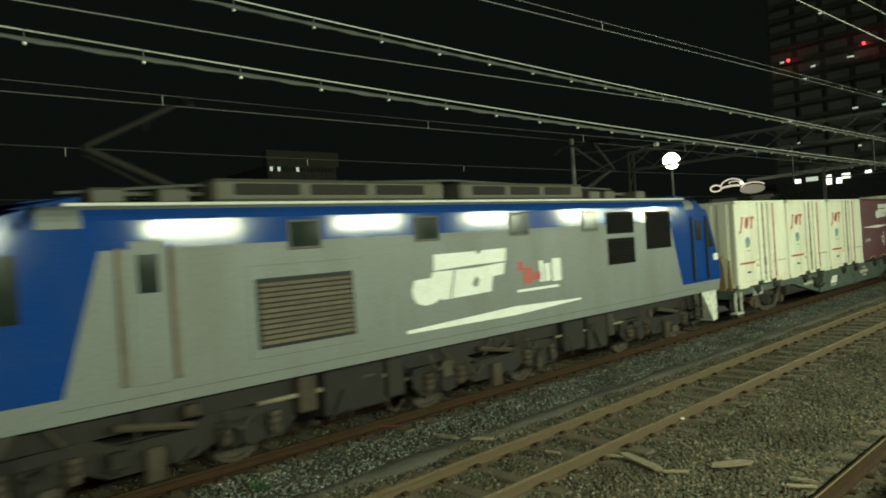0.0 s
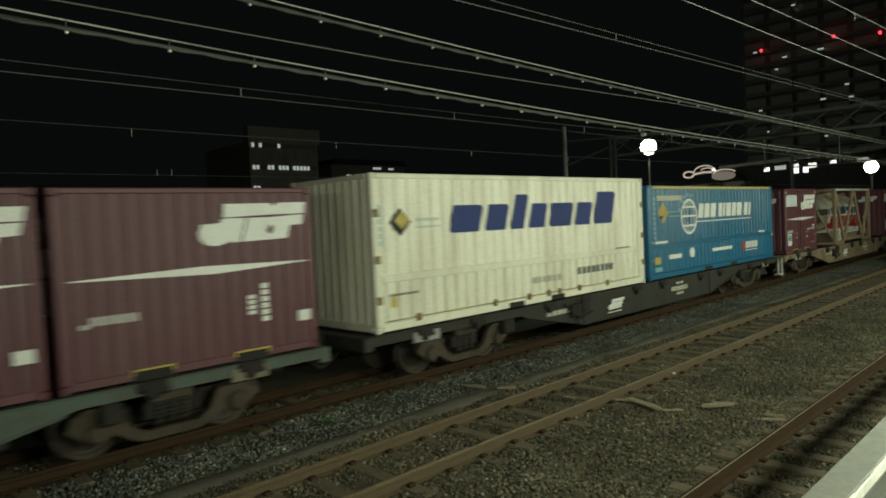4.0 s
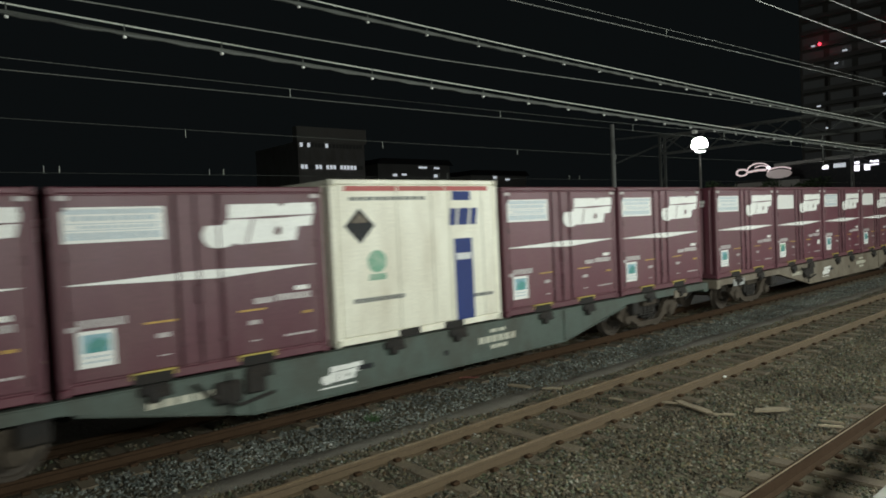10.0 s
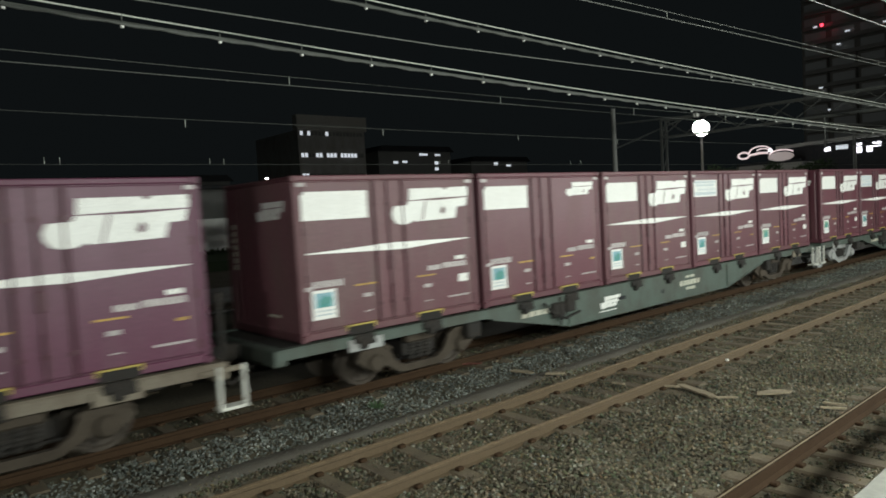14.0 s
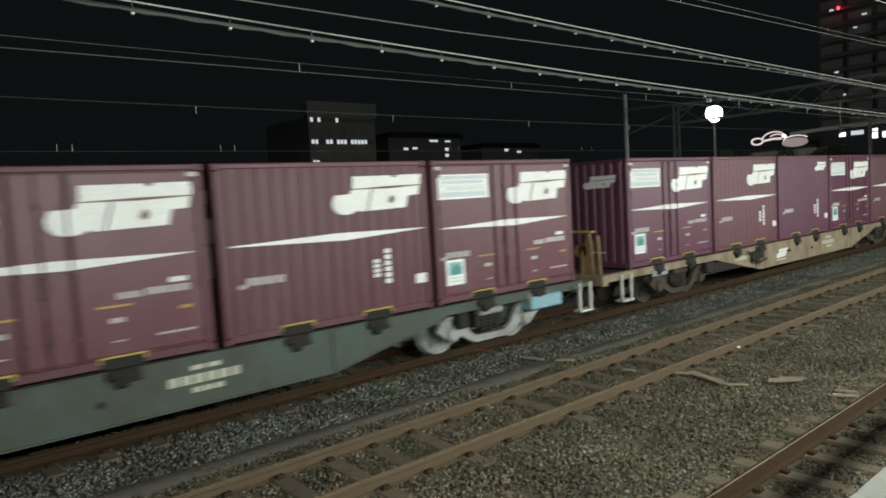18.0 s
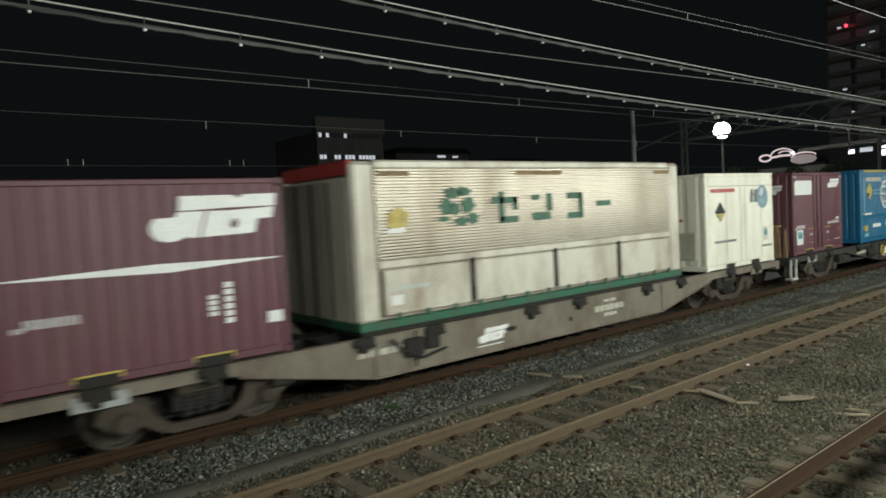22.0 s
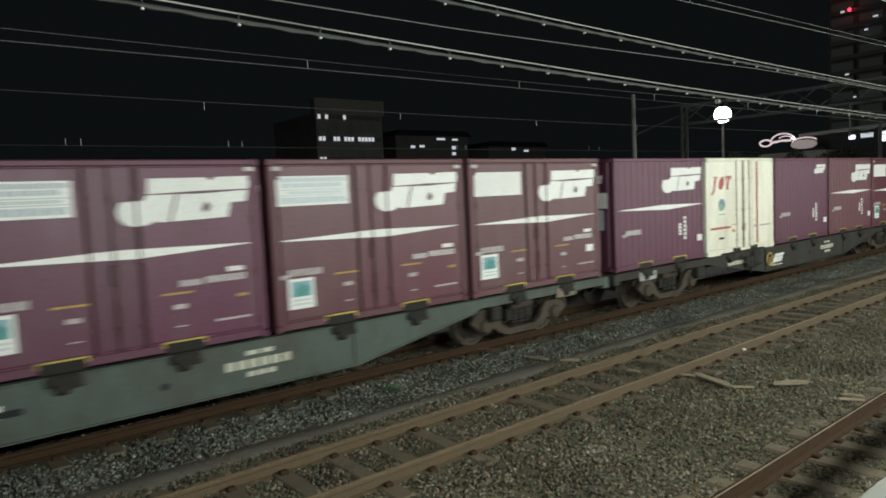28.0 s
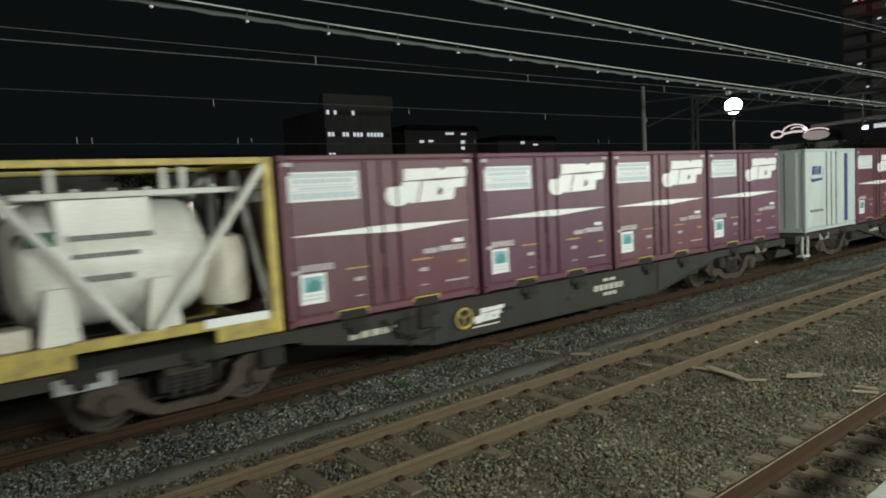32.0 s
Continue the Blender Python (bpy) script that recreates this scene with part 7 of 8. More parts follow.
    part("cab_window", Geo().extrude([(1.2, 2.3), (1.9, 2.3), (1.9, 3.02), (1.5, 3.02)], -1.452, -1.43, "y"), "dark_glass", t, "dark cab side window")
    part("white_plate", Geo().box(17.4, 17.64, -1.449, -1.43, 1.95, 2.12), "white", t)
    part("logo", logo_geo(Geo(), 7.2, 1.87, 2.25, 0.84, -1.442, -1.43), "white", t, "large white slanted logo shape")
    red = Geo().box(9.75, 9.9, -1.442, -1.43, 2.25, 2.42).box(9.9, 10.15, -1.442, -1.43, 2.0, 2.3).box(10.15, 10.38, -1.442, -1.43, 2.05, 2.2)
    part("red_letters", red, "red", t, "red nickname as plain shapes")
    wl = Geo().box(10.35, 10.46, -1.442, -1.43, 2.0, 2.4).box(10.5, 10.68, -1.442, -1.43, 2.0, 2.34).box(10.74, 11.0, -1.442, -1.43, 1.98, 2.42).box(9.7, 10.9, -1.442, -1.43, 1.86, 1.91)
    part("white_letters", wl, "white", t, "white nickname as plain shapes")
    part("stripe", Geo().extrude([(7.05, 1.47), (9.6, 1.46), (11.6, 1.54), (11.6, 1.57), (9.6, 1.62), (7.05, 1.52)], -1.442, -1.43, "y"), "white", t, "white tapering stripe")
    part("seam", Geo().box(2.2, L - 2.2, -1.437, -1.43, 1.30, 1.31), "loco_roof", t)
    # running gear
    part("underframe", Geo().box(1.6, L - 1.6, -1.1, 1.1, 0.86, 1.169), "under", t)
    me = wheelset_mesh("wheel")
    for bx in (3.25, 9.3, 15.35):
        b = part("bogie", Geo().box(-1.7, 1.7, -0.95, 0.95, 0.55, 0.72, 0.03), "under", t, "grimy motor bogie", False, pose(bx, 0, 0))
        for s in (-1, 1):
            pts = [(-1.95, 0.55), (-1.75, 0.35), (-1.0, 0.35), (-0.8, 0.5), (-0.5, 0.36), (0.5, 0.36), (0.8, 0.5), (1.0, 0.35), (1.75, 0.35), (1.95, 0.55), (1.9, 0.82), (0.7, 0.86), (0.4, 0.72), (-0.4, 0.72), (-0.7, 0.86), (-1.9, 0.82)]
            part("side_frame", Geo().extrude(pts, s * 1.0, s * 1.1, "y"), "under", b)
            for ax in (-1.25, 1.25):
                part("axle_box", Geo().lathe([(0.05, s * 1.2), (0.15, s * 1.2), (0.18, s * 1.15), (0.18, s * 1.05)], 16, (ax, 0, 0.5)).box(ax - 0.24, ax + 0.24, min(s * 1.03, s * 1.14), max(s * 1.03, s * 1.14), 0.36, 0.7, 0.03), "under", b, "", True)
                for q in (-0.36, 0.36):
                    part("spring", Geo().lathe([(0.09, 0.42), (0.11, 0.47), (0.09, 0.52), (0.11, 0.57), (0.09, 0.62), (0.11, 0.67), (0.09, 0.72)], 10, (ax + q, s * 1.1, 0), "z"), "bogie", b, "", True)
                part("sand_pipe", Geo().tube((ax * 1.42, s * 0.9, 0.8), (ax * 1.36, s * 0.62, 0.12), 0.03, 6), "under", b, "", True)
            part("damper", Geo().tube((-0.45, s * 1.16, 0.95), (0.5, s * 1.16, 0.78), 0.05, 8), "bogie", b, "", True)
            part("brake_lever", Geo().box(-0.12, 0.12, min(s * 1.06, s * 1.2), max(s * 1.06, s * 1.2), 0.2, 0.62, 0.03), "bogie", b)
        for ax in (-1.25, 1.25):
            w = part("wheelset", me, None, b, "dusty steel wheelset", False, pose(ax, 0, WHEEL_R))
            SPINNING.append((w, ax))
    for a, b, z, m in ((5.6, 6.7, 0.45, "under"), (6.75, 7.1, 0.5, "under"), (11.2, 11.9, 0.5, "under"), (12.0, 12.7, 0.42, "under"), (5.2, 5.5, 0.6, "bogie"), (12.75, 13.0, 0.6, "steel_d")):
        part("equipment_box", Geo().box(a, b, -1.25, -0.6, z, 1.1, 0.03), m, t)
    part("pipe_run", Geo().tube((4.6, -1.18, 0.86), (7.0, -1.18, 0.86), 0.035, 8).tube((11.0, -1.18, 0.84), (13.4, -1.18, 0.84), 0.03, 8), "steel_l", t, "pale pipe run", True)
    # pipes, boxes and levers hung along the running gear
    pick = np.random.default_rng(21)
    for k in range(54):
        x, z = 1.7 + 15.2 * k / 54 + float(pick.uniform(-0.1, 0.1)), float(pick.uniform(0.3, 0.95))
        y = -float(pick.uniform(1.14, 1.3))
        w, hgt = float(pick.uniform(0.05, 0.3)), float(pick.uniform(0.05, 0.3))
        m = ("bogie", "under", "under", "under", "bogie", "wheel")[int(pick.integers(6))]
        if k % 3 == 0:
            part("hose", Geo().line([(x, y, z + 0.2), (x + 0.05, y - 0.02, z), (x + 0.2, y, z - 0.1), (x + 0.4, y + 0.05, z + 0.05)], 0.018, 6), m, t, "", True)
        elif k % 3 == 1:
            part("gear_box", Geo().box(x, x + w, y, y + 0.2, z, min(1.12, z + hgt), 0.02), m, t)
        else:
            part("lever", Geo().tube((x, y, z - 0.1), (x + float(pick.uniform(-0.3, 0.3)), y, min(1.1, z + 0.3)), 0.022, 6), m, t, "", True)
    for x in (0.9, 1.0, 16.4):
        part("cab_step", Geo().box(x, x + 0.4, -1.38, -1.2, 0.5, 0.54).box(x, x + 0.4, -1.38, -1.2, 0.75, 0.79).box(x, x + 0.03, -1.36, -1.3, 0.5, 1.17).box(x + 0.37, x + 0.4, -1.36, -1.3, 0.5, 1.17), "under", t)
    return t


on_rails(locomotive(), 1.43, Y_TRAIN, 0.0)


# ---- overhead line ----
def hung_cable(z_at, y, x0, x1, first, spacing, label):
    """A bright strand with a dark cable slung below it on short hangers."""
    t = thing("hung_cable", label, "overhead cable", "cables slung on hangers")
    n = 70
    xs = np.linspace(x0, x1, n)
    part("strand", Geo().line([(x, y, z_at(x)) for x in xs], 0.010, 6), "strand", t, "bright steel strand", True)
    g = Geo()
    xf = np.arange(x0, x1, spacing / 4)
    g.line([(x, y + 0.01, z_at(x) - 0.075 - 0.012 * math.sin(2 * math.pi * (x - first) / spacing) ** 2) for x in xf], 0.021, 6)
    g.line([(x, y - 0.02, z_at(x) - 0.095 - 0.018 * math.sin(2 * math.pi * (x - first) / spacing + 1) ** 2) for x in xf], 0.016, 5)
    part("cable", g, "cable", t, "dark slung cable", True)
    me = Geo().box(-0.007, 0.007, -0.01, 0.01, -0.105, 0.012, 0.003).mesh("hanger", M["cable"])
    # white block for the glint at each hanger's foot
    tip = Geo().box(-0.018, 0.018, -0.022, 0.022, -0.142, -0.106, 0.006).mesh("hanger_tip", M["white"])
    x = first - spacing * math.floor((first - x0) / spacing)
    k = 0
    while x < x1 and k < 60:
        part("hanger_tip", tip, None, part("hanger", me, None, t, "", False, pose(x, y, z_at(x))))
        x += spacing
        k += 1
    return t


hung_cable(lambda x: 4.70 + 0.59 * math.exp(-x / 13.5), -1.0, -5, 70, 2.30, 1.10, "bright strand carrying a dark cable on hangers")
hung_cable(lambda x: 5.70 + 0.36 * math.exp(-x / 8.0), -1.0, -2, 70, 5.57, 1.087, "higher strand carrying a dark cable on hangers")


def contact_line(label, y, contact, upper, x0=-30, x1=120, droppers=(), r=0.0075, tick=0.0, mat="wire"):
    t = thing("overhead_wire", label, "overhead wire", "overhead line wires")
    xs = np.linspace(x0, x1, 60)
    part("contact_wire", Geo().line([(x, y, contact(x)) for x in xs], r, 6), mat, t, "", True)
    if upper:
        part("upper_wire", Geo().line([(x, y, upper(x)) for x in xs], r * 0.7, 6), mat, t, "thin upper wire", True)
    for x in droppers:
        lo, hi = contact(x) - tick, upper(x) if upper else contact(x)
        part("dropper", Geo().tube((x, y, lo), (x, y, hi), 0.006, 6), "strand" if tick else "wire", t)
    return t


contact_line("contact wire with thin upper wire over the freight track", Y_TRAIN, lambda x: 5.07, lambda x: 5.21 + 0.0004 * (x - 7) ** 2, droppers=[5.5 + 5 * k for k in range(-4, 12)], mat="wire_dim")
contact_line("plain contact wire over the middle track", Y_WIRE, lambda x: 4.90 + 0.02 * min(max(x - 6, 0), 8), None, mat="wire_dim")
contact_line("sagging messenger wires over the middle track", Y_WIRE + 0.01, lambda x: 5.72 + 0.0235 * x, lambda x: 5.86 + 0.0215 * x, droppers=(10.9, 22.0), r=0.008, mat="wire_dim")
contact_line("contact wire over the track beyond", Y_FAR, lambda x: 5.07 - 0.010 * x + 0.0003 * x * x, None, droppers=(5.12, 10.09, 15.1, 0.1, 20.2), tick=0.16, mat="cable")
contact_line("faint farther wire with short hangers", Y_FIFTH, lambda x: 4.45, None, droppers=(3.22, 3.54, 7.49, 7.1, 22.36, 23.03, 15.2, 15.6), r=0.006, tick=-0.16, mat="cable")
contact_line("wire over the near track", Y_NEAR, lambda x: 4.50 + 0.0175 * x, None, x1=60, r=0.0045, mat="wire_dim")
contact_line("higher wire over the near track", Y_NEAR + 0.02, lambda x: 4.70 + 0.029 * x, None, x1=60, r=0.0045, mat="wire_dim")
contact_line("topmost wire over the near track", Y_NEAR - 0.02, lambda x: 4.90 + 0.0488 * x, None, x1=60, droppers=(10.5,), r=0.0045, tick=0.1, mat="wire_dim")


def steel_pole(x, y, h, r, label):
    t = thing("line_pole", label, "pole", "line poles", m=pose(x, y, GROUND_Z))
    part("shaft", Geo().tube((0, 0, 0), (0, 0, h), r, 12, r * 0.8), "night_wall", t, "", True)
    part("base", Geo().box(-0.3, 0.3, -0.3, 0.3, 0, 0.4, 0.03), "concrete", t)
    part("bracket", Geo().tube((0, 0, h - 0.6), (0, -3.4, h - 0.75), 0.03, 6).tube((0, 0, h - 1.6), (0, -3.0, h - 0.8), 0.025, 6), "galv", t, "", True)
    part("insulator", Geo().lathe([(0.04, -3.4), (0.08, -3.45), (0.04, -3.5), (0.08, -3.55), (0.04, -3.6)], 10, (0, 0, h - 0.75), "y"), "step", t, "", True)
    return t


steel_pole(22.9, 7.0, 6.7, 0.11, "slim grey steel pole behind the train")


def gantry(x, y0, y1, z, depth, label):
    """Lattice beam across the tracks on two lattice legs."""
    t = thing("line_gantry", label, "gantry", m=pose(x, 0, GROUND_Z))
    z -= GROUND_Z
    for dx in (-0.3, 0.3):
        for dz in (0, -depth):
            part("chord", Geo().box(dx - 0.05, dx + 0.05, y0, y1, z + dz - 0.05, z + dz + 0.05), "galv", t)
    n = int((y1 - y0) / 1.6)
    for k in range(n):
        a, b = y0 + (y1 - y0) * k / n, y0 + (y1 - y0) * (k + 1) / n
        part("lattice_bar", Geo().tube((-0.3, a, z), (-0.3, b, z - depth), 0.035, 6).tube((0.3, b, z), (0.3, a, z - depth), 0.035, 6), "galv", t)
    for y in (y0, y1):
        leg = Geo()
        for dx in (-0.3, 0.3):
            leg.box(dx - 0.06, dx + 0.06, y - 0.06, y + 0.06, 0, z)
        for k in range(7):
            leg.tube((-0.3, y, k * z / 7), (0.3, y, (k + 1) * z / 7), 0.03, 6)
        part("leg", leg, "galv", t)
    for y in (Y_MID + 0.3, Y_TRAIN + 0.3, Y_FAR + 0.3, Y_NEAR + 0.3):
        part("hanger_post", Geo().tube((0, y, z - depth), (0, y, 5.2), 0.04, 6).tube((0, y, 5.6), (0, y - 0.9, 5.4), 0.025, 6), "galv", t)
    return t


gantry(40, -13.0, 15.0, 7.85, 1.1, "grey lattice gantry spanning the tracks")
gantry(75, -13.0, 15.0, 7.9, 1.1, "farther grey lattice gantry spanning the tracks")


def floodlight(x, y, z, s, n, label):
    """Mast with a ring of floodlights round its head."""
    t = thing("floodlight_mast", label, "floodlight", "floodlight masts", m=pose(x, y, GROUND_Z))
    z -= GROUND_Z
    part("mast", Geo().tube((0, 0, 0), (0, 0, z), 0.14, 10, 0.1), "night_wall", t, "", True)
    part("ring", Geo().lathe([(0.16, z - 0.9), (0.3, z - 0.9), (0.3, z - 0.8), (0.16, z - 0.8)], 20, (0, 0, 0), "z"), "black", t, "", True)
    a = math.atan2(-8.86 - y, -x)
    for k in range(n):
        b = 2 * math.pi * k / max(1, n - 1)
        rr = 0.0 if k == n - 1 else 0.36 * s
        up, across = rr * math.sin(b), rr * math.cos(b)
        m = Matrix.Translation((0.35 * math.cos(a) - across * math.sin(a), 0.35 * math.sin(a) + across * math.cos(a), z + up)) @ Matrix.Rotation(a, 4, "Z") @ Matrix.Rotation(radians(98), 4, "Y") @ Matrix.Scale(s * 0.62, 4)
        lamp = part("lamp_housing", Geo().lathe([(0.1, -0.3), (0.2, -0.2), (0.34, 0.0), (0.34, 0.06)], 16, (0, 0, 0), "z"), "black", t, "", True, m)
        part("lens", Geo().lathe([(0.02, 0.22), (0.12, 0.21), (0.24, 0.15), (0.33, 0.058)], 16, (0, 0, 0), "z"), "lit", lamp, "glowing white lens", True)
    return t


# s oversizes the lens, so its shape takes in the lamp's glare
floodlight(61.8, 24.0, 9.3, 3.7, 1, "tall floodlight mast with glaring white lamps")
floodlight(76.8, 8.3, 6.3, 2.9, 1, "shorter floodlight mast with white lamps")


# ---- buildings and trees behind the tracks ----
def tower():
    """High-rise block whose balconied face looks along the tracks."""
    t = thing("apartment_tower", "dark high-rise apartment block with balcony rows and red beacons", "building", m=pose(150, 0, GROUND_Z))
    y0, y1, F, n = 2.0, 48.2, 2.95, 25
    part("wall", Geo().box(0, 26, y0, y1, 0, n * F + 2), "tower", t, "tiled wall")
    part("parapet", Geo().box(-0.4, 26.4, y0 - 0.4, y1 + 0.4, n * F + 2, n * F + 3.4), "tower_slab", t)
    # every pane glows a little in place of city light on the wall
    win = Geo().box(-0.05, 0.03, -2.0, 2.0, 0.1, 2.2).mesh("window", M["lit_dim"])
    bays = 9
    bw = (y1 - y0) / bays
    for k in range(3, 20):
        z = k * F
        part("balcony", Geo().box(-1.5, 0, y0 + 0.6, y1 - 0.9, z - 0.2, z).box(-1.5, -1.38, y0 + 0.6, y1 - 0.9, z, z + 0.55), "tower_slab", t, "concrete balcony row")
        for j in range(bays):
            part("window", win, None, t, "", False, pose(-0.02, y0 + (j + 0.5) * bw, z + 0.15))
            part("balcony_divider", Geo().box(-1.45, -0.02, y0 + (j + 1) * bw - 0.08, y0 + (j + 1) * bw + 0.08, z + 0.001, z + 2.5), "tower", t) if j < bays - 1 and 10 > k > 4 else None
    for y, z, w in ((37.3, 43.5, 1.0), (32.5, 33.7, 1.6), (39.2, 33.5, 1.2), (40.8, 31.3, 0.9), (28.1, 26.0, 1.0), (32.3, 23.8, 1.3), (27.4, 23.5, 1.2), (44.2, 23.3, 1.0), (31.9, 16.5, 0.8), (42.8, 18.7, 0.7), (45.0, 35.6, 1.0)):
        part("lit_balcony", Geo().box(-1.58, -1.52, y - w * 0.36, y + w * 0.36, z - 0.15, z + 0.16), "lit_cool", t, "small cool balcony light")
    for y, z in ((43.4, 35.3), (29.9, 35.2), (22.2, 34.1)):
        part("beacon", Geo().lathe([(0.02, -0.35), (0.26, -0.2), (0.3, 0.15), (0.1, 0.35)], 12, (-2.6, y, z + 0.2), "z"), "lit_red", t, "red warning beacon", True)
    return t


tower()


def office():
    t = thing("office_block", "dark office block with one lit window row", "building", m=pose(0, 80, GROUND_Z))
    part("wall", Geo().box(49.2, 61.0, 0, 14, 0, 16.2), "concrete", t)
    part("roof_sign", Geo().box(49.0, 61.3, -0.3, 1.0, 16.2, 18.4), "tower", t, "dim roof parapet")
    w = Geo().box(-0.21, 0.21, -0.1, 0.05, 0, 0.6).mesh("window", M["lit_cool"])
    d = Geo().box(-0.21, 0.21, -0.1, 0.05, 0, 0.6).mesh("window", M["night_wall"])
    lit = {3: (0, 1, 4, 5, 7, 8, 9, 11, 12, 13, 14, 15), 4: (0, 2, 7), 2: (0, 1)}
    for k in range(5):
        for j in range(18):
            part("window", w if j in lit.get(k, ()) else d, None, t, "", False, pose(49.8 + j * 0.62, 0, 2.9 + k * 3.05 + (0.3 if k == 4 else 0.1)))
    return t


office()


def low_building(x0, x1, y, h, lights, name="house", label="dark low building with a few lit windows"):
    t = thing(name, label, "building", "low buildings behind the tracks", m=pose(0, y, GROUND_Z))
    part("wall", Geo().box(x0, x1, 0, 10, 0, h), "night_wall", t)
    part("roof", Geo().extrude([(x0 - 0.5, h), (x1 + 0.5, h), (x1 - 0.6, h + 0.9), (x0 + 0.6, h + 0.9)], -0.5, 10.5, "y"), "black", t, "dark roof")
    for lx, lz, w, hh in lights:
        part("window", Geo().box(lx - w / 2, lx + w / 2, -0.08, 0.02, lz - hh / 2, lz + hh / 2, 0.01), "lit_cool", t, "lit window")
    return t


low_building(63.5, 79, 80, 13.2, [(72.9, 12.75, 1.8, 0.35), (76.0, 12.7, 1.2, 0.3), (66.9, 11.4, 0.9, 0.4), (68.8, 11.5, 1.0, 0.35), (75.7, 11.3, 0.8, 0.6), (75.7, 10.3, 0.8, 0.5)])
low_building(84, 99, 80, 11.6, [(90.3, 11.2, 1.0, 0.5), (93.7, 10.9, 1.2, 0.4)])
low_building(22, 40, 84, 9.0, [(27.0, 8.0, 0.6, 0.5)])

shop = thing("shop_building", "low dark building with glowing windows and a slatted upper facade", "building", m=pose(0, 40, GROUND_Z))
part("wall", Geo().box(-4, 36, 0, 9, 0, 5.6), "night_wall", shop)
part("roof", Geo().box(-4.5, 36.5, -0.8, 9.5, 5.6, 5.9, 0.05), "black", shop)
slat = Geo().box(-4, 14.6, -0.14, -0.06, -0.04, 0.04).mesh("facade_slat", M["concrete"])
for k in range(16):
    part("facade_slat", slat, None, shop, "", False, pose(0, 0, 3.75 + 0.115 * k))
part("wall_panel", Geo().box(17.6, 23.7, -0.06, 0.0, 0.4, 3.45, 0.01), "white", shop, "pale wall panel")
part("wall_panel", Geo().box(7.4, 12.5, -0.05, 0.0, 0.4, 3.3, 0.01), "post", shop, "brown wall panel")
for a, b, z0, z1, glass in ((12.9, 14.4, 1.35, 3.35, "lit_flat"), (14.5, 15.9, 1.35, 3.35, "lit_window"), (24.0, 25.8, 1.3, 3.55, "lit_window"),
                            (4.3, 7.1, 0.9, 3.8, "lit_flat"), (31.5, 33.3, 1.05, 3.45, "lit_flat"), (33.5, 35.3, 1.05, 3.45, "lit_window")):
    w = part("window", Geo().box(a - 0.08, b + 0.08, -0.1, 0.02, z0 - 0.08, z1 + 0.08, 0.02), "galv", shop)
    zm = z0 + 0.44 * (z1 - z0)
    part("pane", Geo().box(a, b, -0.13, -0.09, z0, zm - 0.035), glass, w, "glowing pane")
    part("pane", Geo().box(a, b, -0.13, -0.09, zm + 0.035, z1), glass, w, "glowing pane")
structure("service_road", Geo().box(-60, 120, 13.2, 21.8, GROUND_Z - 0.2, GROUND_Z + 0.06, 0.02), "concrete", "pale concrete service road behind the tracks", "road")

# guard rail along the service road: a folded beam on short posts
guard = thing("guard_rail", "white steel guard rail on short posts behind the tracks", "guard rail", m=pose(0, 11.0, GROUND_Z))
part("beam", Geo().extrude([(0.0, 0.42), (-0.05, 0.45), (-0.05, 0.50), (-0.01, 0.53), (-0.05, 0.57), (-0.05, 0.62), (0.0, 0.65), (0.012, 0.65), (0.012, 0.42)], -40, 110, "x"), "panel", guard, "folded white beam")
gp = Geo().tube((0, 0.07, -0.1), (0, 0.07, 0.66), 0.055, 8).mesh("post", M["panel"], True)
for k in range(72):
    part("post", gp, None, guard, "", False, pose(-35 + 2.0 * k + 0.08, 0, 0))

lamp_post = thing("street_lamp", "small bluish street lamp on a thin dark pole", "street lamp", m=pose(23.4, 39.0, GROUND_Z))
part("pole", Geo().tube((0, 0, 0), (0, 0, 6.2), 0.05, 8, 0.035).tube((0, 0, 6.2), (0, -0.4, 6.3), 0.03, 6), "night_wall", lamp_post, "", True)
part("lamp_head", Geo().lathe([(0.02, 6.18), (0.10, 6.2), (0.12, 6.27), (0.06, 6.34), (0.02, 6.35)], 12, (0, -0.42, 0), "z"), "lit", lamp_post, "glowing lamp head", True)


def leaf_cloud(g, c, r, n, size):
    for _ in range(n):
        p = Vector(rng.normal(0, 1, 3)).normalized() * r * float(rng.random()) ** 0.4
        p = Vector((c[0] + p.x, c[1] + p.y, c[2] + p.z * 0.8))
        a, b = Vector(rng.normal(0, 1, 3)).normalized() * size, Vector(rng.normal(0, 1, 3)).normalized() * size
        g.add([tuple(p), tuple(p + a), tuple(p + a * 0.6 + b), tuple(p + b * 0.7)], [(0, 1, 2, 3)])


def tree(x, y, h, spread, label):
    t = thing("tree", label, "tree", "dark trees by the station", m=pose(x, y, GROUND_Z))
    tr = Geo().tube((0, 0, 0), (0.1, 0, h * 0.55), 0.2, 10, 0.12)
    for k in range(6):
        a = k * 1.05
        tr.tube((0.1, 0, h * (0.35 + 0.03 * k)), (spread * 0.6 * math.cos(a), spread * 0.6 * math.sin(a), h * (0.65 + 0.04 * k)), 0.07, 6, 0.03)
    part("trunk", tr, "bark", t, "", True)
    g = Geo()
    for k in range(12):
        a = k * 2.4
        rr = spread * (0.25 + 0.55 * float(rng.random()))
        leaf_cloud(g, (rr * math.cos(a), rr * math.sin(a), h * (0.6 + 0.36 * float(rng.random()))), spread * 0.42, 110, 0.22)
    part("crown", g, "foliage", t, "dark leafy crown")
    return t


tree(80, 31.0, 6.4, 2.6, "dark leafy tree beside the glowing sign")
tree(82, 27.0, 6.2, 2.4, "dark leafy tree in front of the station roof")
tree(84, 22.5, 6.0, 2.4, "dark leafy tree under the station roof")
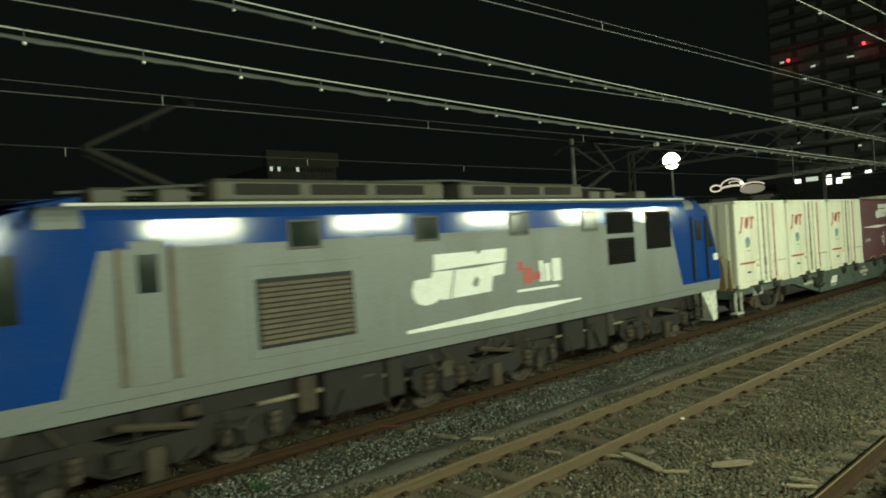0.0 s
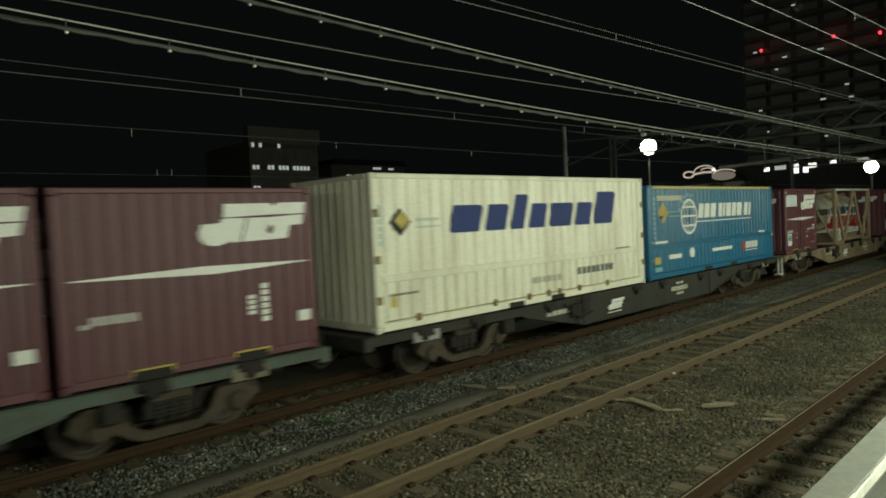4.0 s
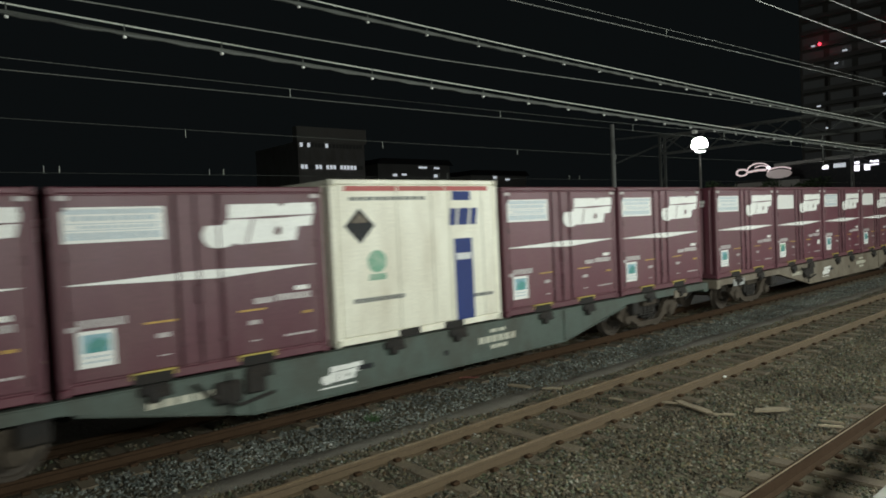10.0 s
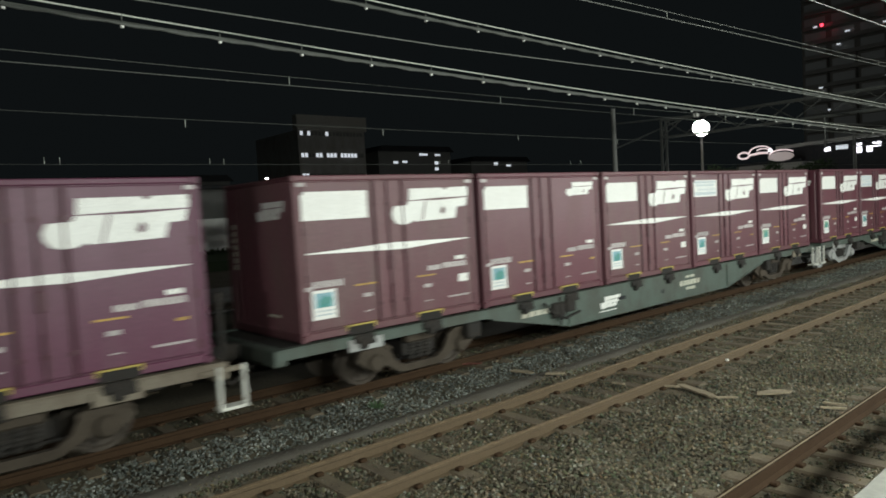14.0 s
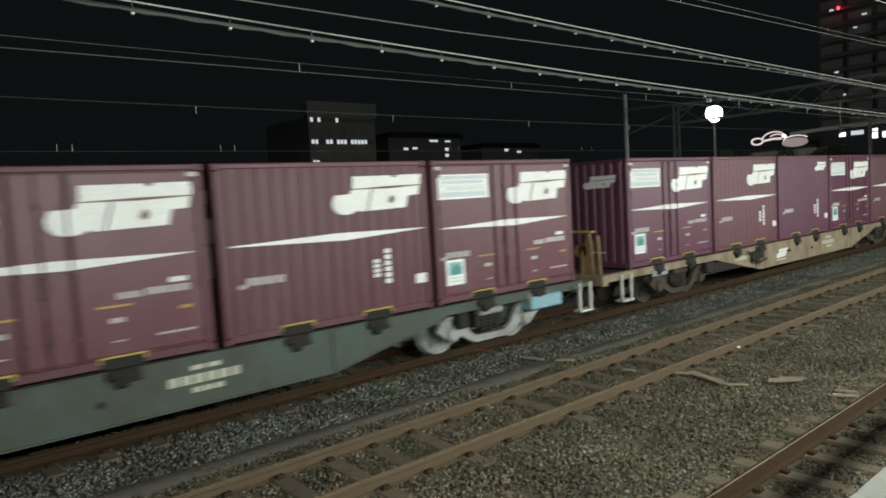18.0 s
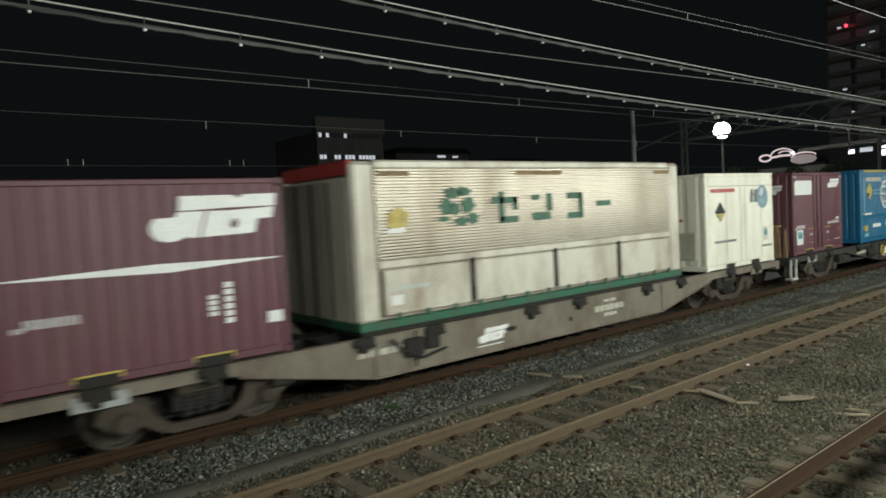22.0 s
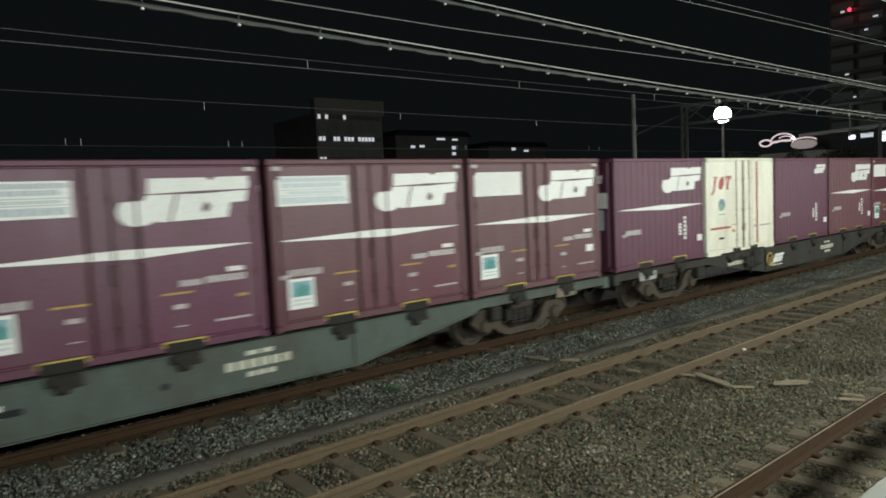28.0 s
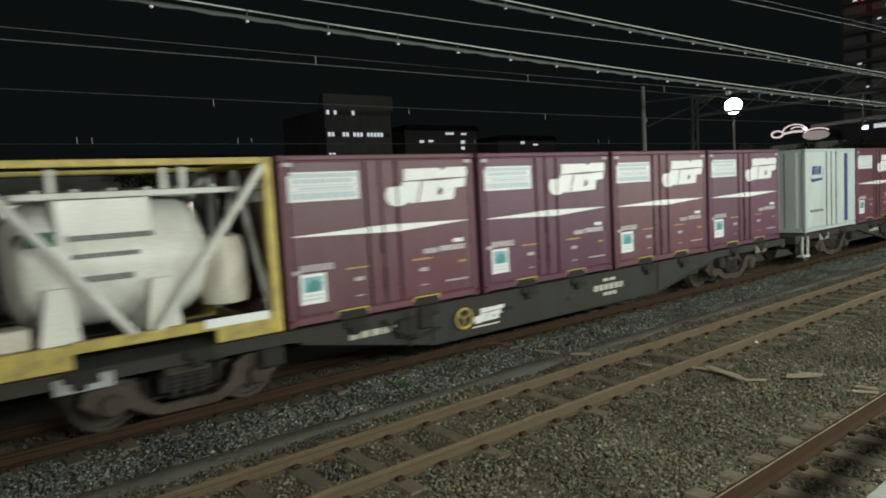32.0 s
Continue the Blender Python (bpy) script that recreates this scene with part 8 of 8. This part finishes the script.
tree(60, 55, 7.5, 3.0, "dark leafy tree behind the tracks")

tree(12.0, 38.0, 5.5, 1.5, "small round tree before the slatted facade")
tree(22.4, 38.0, 5.4, 1.9, "small round tree before the pale wall")
tree(27.3, 38.2, 5.6, 1.8, "small round tree between the shop windows")
tree(32.6, 37.8, 5.0, 1.6, "small round tree before the wide shop window")

hedge = Geo().extrude([(33.0, -0.2), (33.2, 0.45), (35.5, 0.75), (37.0, 0.95), (37.3, -0.2)], -10, 48, "x")
for k in range(150):
    leaf_cloud(hedge, (-8 + 0.37 * k, 36.4 + 0.3 * math.sin(k * 1.7), 0.75), 0.55, 55, 0.16)
tagged(part("hedge", hedge, "foliage"), "dark low hedge before the shop building", "hedge")

stn = thing("station_building", "dark station roof with a lit window row", "building", m=pose(95, 0, GROUND_Z))
part("wall", Geo().box(0, 8, 5, 30, 0, 8.8), "black", stn)
part("roof", Geo().extrude([(4.0, 9.5), (30.5, 8.6), (30.5, 9.0), (4.0, 10.0)], -1.2, 9, "x"), "tower_slab", stn, "long sloping roof edge")
for y, z, w, h in ((24.5, 8.05, 0.7, 0.5), (22.8, 8.15, 1.4, 0.55), (20.9, 7.85, 0.7, 1.2), (19.7, 7.6, 0.6, 0.7), (18.9, 8.1, 0.9, 0.6), (16.5, 8.3, 0.7, 0.4), (13.2, 8.3, 1.2, 0.4)):
    part("window", Geo().box(-0.12, 0.02, y - w / 2, y + w / 2, z - h / 2, z + h / 2, 0.01), "lit_bright", stn, "glaring lit window") if w < 1 else part("window", Geo().box(-0.12, 0.02, y - w / 2, y + w / 2, z - h / 2, z + h / 2, 0.01), "lit_cool", stn, "lit window")

sign = thing("roof_sign", "glowing pink and white curved roof sign", "sign", m=pose(90, 0, GROUND_Z))
part("sign_base", Geo().box(0.2, 4, 25.8, 34.2, 0, 6.6), "tower", sign)
def loop(cy, cz, ry, rz, a0=0, a1=360, n=14):
    return [(0, cy + ry * math.cos(radians(a0 + (a1 - a0) * k / n)), cz + rz * math.sin(radians(a0 + (a1 - a0) * k / n))) for k in range(n + 1)]


for pts, r in ((loop(33.1, 8.0, 0.75, 0.42), 0.13), (loop(30.9, 8.1, 1.5, 0.95, 5, 175), 0.10), ([(0, 32.2, 8.0), (0, 31.0, 8.15), (0, 29.9, 8.1)], 0.16), (loop(30.6, 8.35, 0.8, 0.35, 20, 200), 0.08), (loop(28.2, 7.75, 1.5, 0.55, -20, 160), 0.10)):
    part("neon_tube", Geo().line(pts, r, 6), "lit_pink", sign, "glowing curved tube", True)
part("bright_lamp", Geo().lathe([(0.02, -0.2), (0.2, -0.12), (0.22, 0.1), (0.05, 0.2)], 12, (-0.2, 29.5, 8.35), "z"), "lit_bright", sign, "bright white lamp", True)
part("sign_panel", Geo().extrude([(p[1], p[2]) for p in loop(28.3, 7.45, 1.6, 0.6)][:-1], -0.1, 0.1, "x"), "pink_dim", sign, "dim pink rounded panel")
part("sign_frame", Geo().box(-0.05, 0.3, 25.9, 34.0, 6.6, 6.95, 0.02), "black", sign)


# ---- what moves ----
def run_at(t):
    """Metres that the train has gone by: it slows a little all the time."""
    return -8.42 * t + 0.00975 * t * t


def motions():
    times = [float(k) for k in range(33)]
    for ob, u, y, z in TRAIN:
        walk(ob, [(t, pose(u + run_at(t), y, z)) for t in times])
    fine = [k / 15 for k in range(481)]
    turn = [math.degrees(run_at(t) / WHEEL_R) for t in fine]
    for w, ax in SPINNING:
        walk(w, [(t, pose(ax, 0, WHEEL_R, 0, a, 0)) for t, a in zip(fine, turn)])


motions()
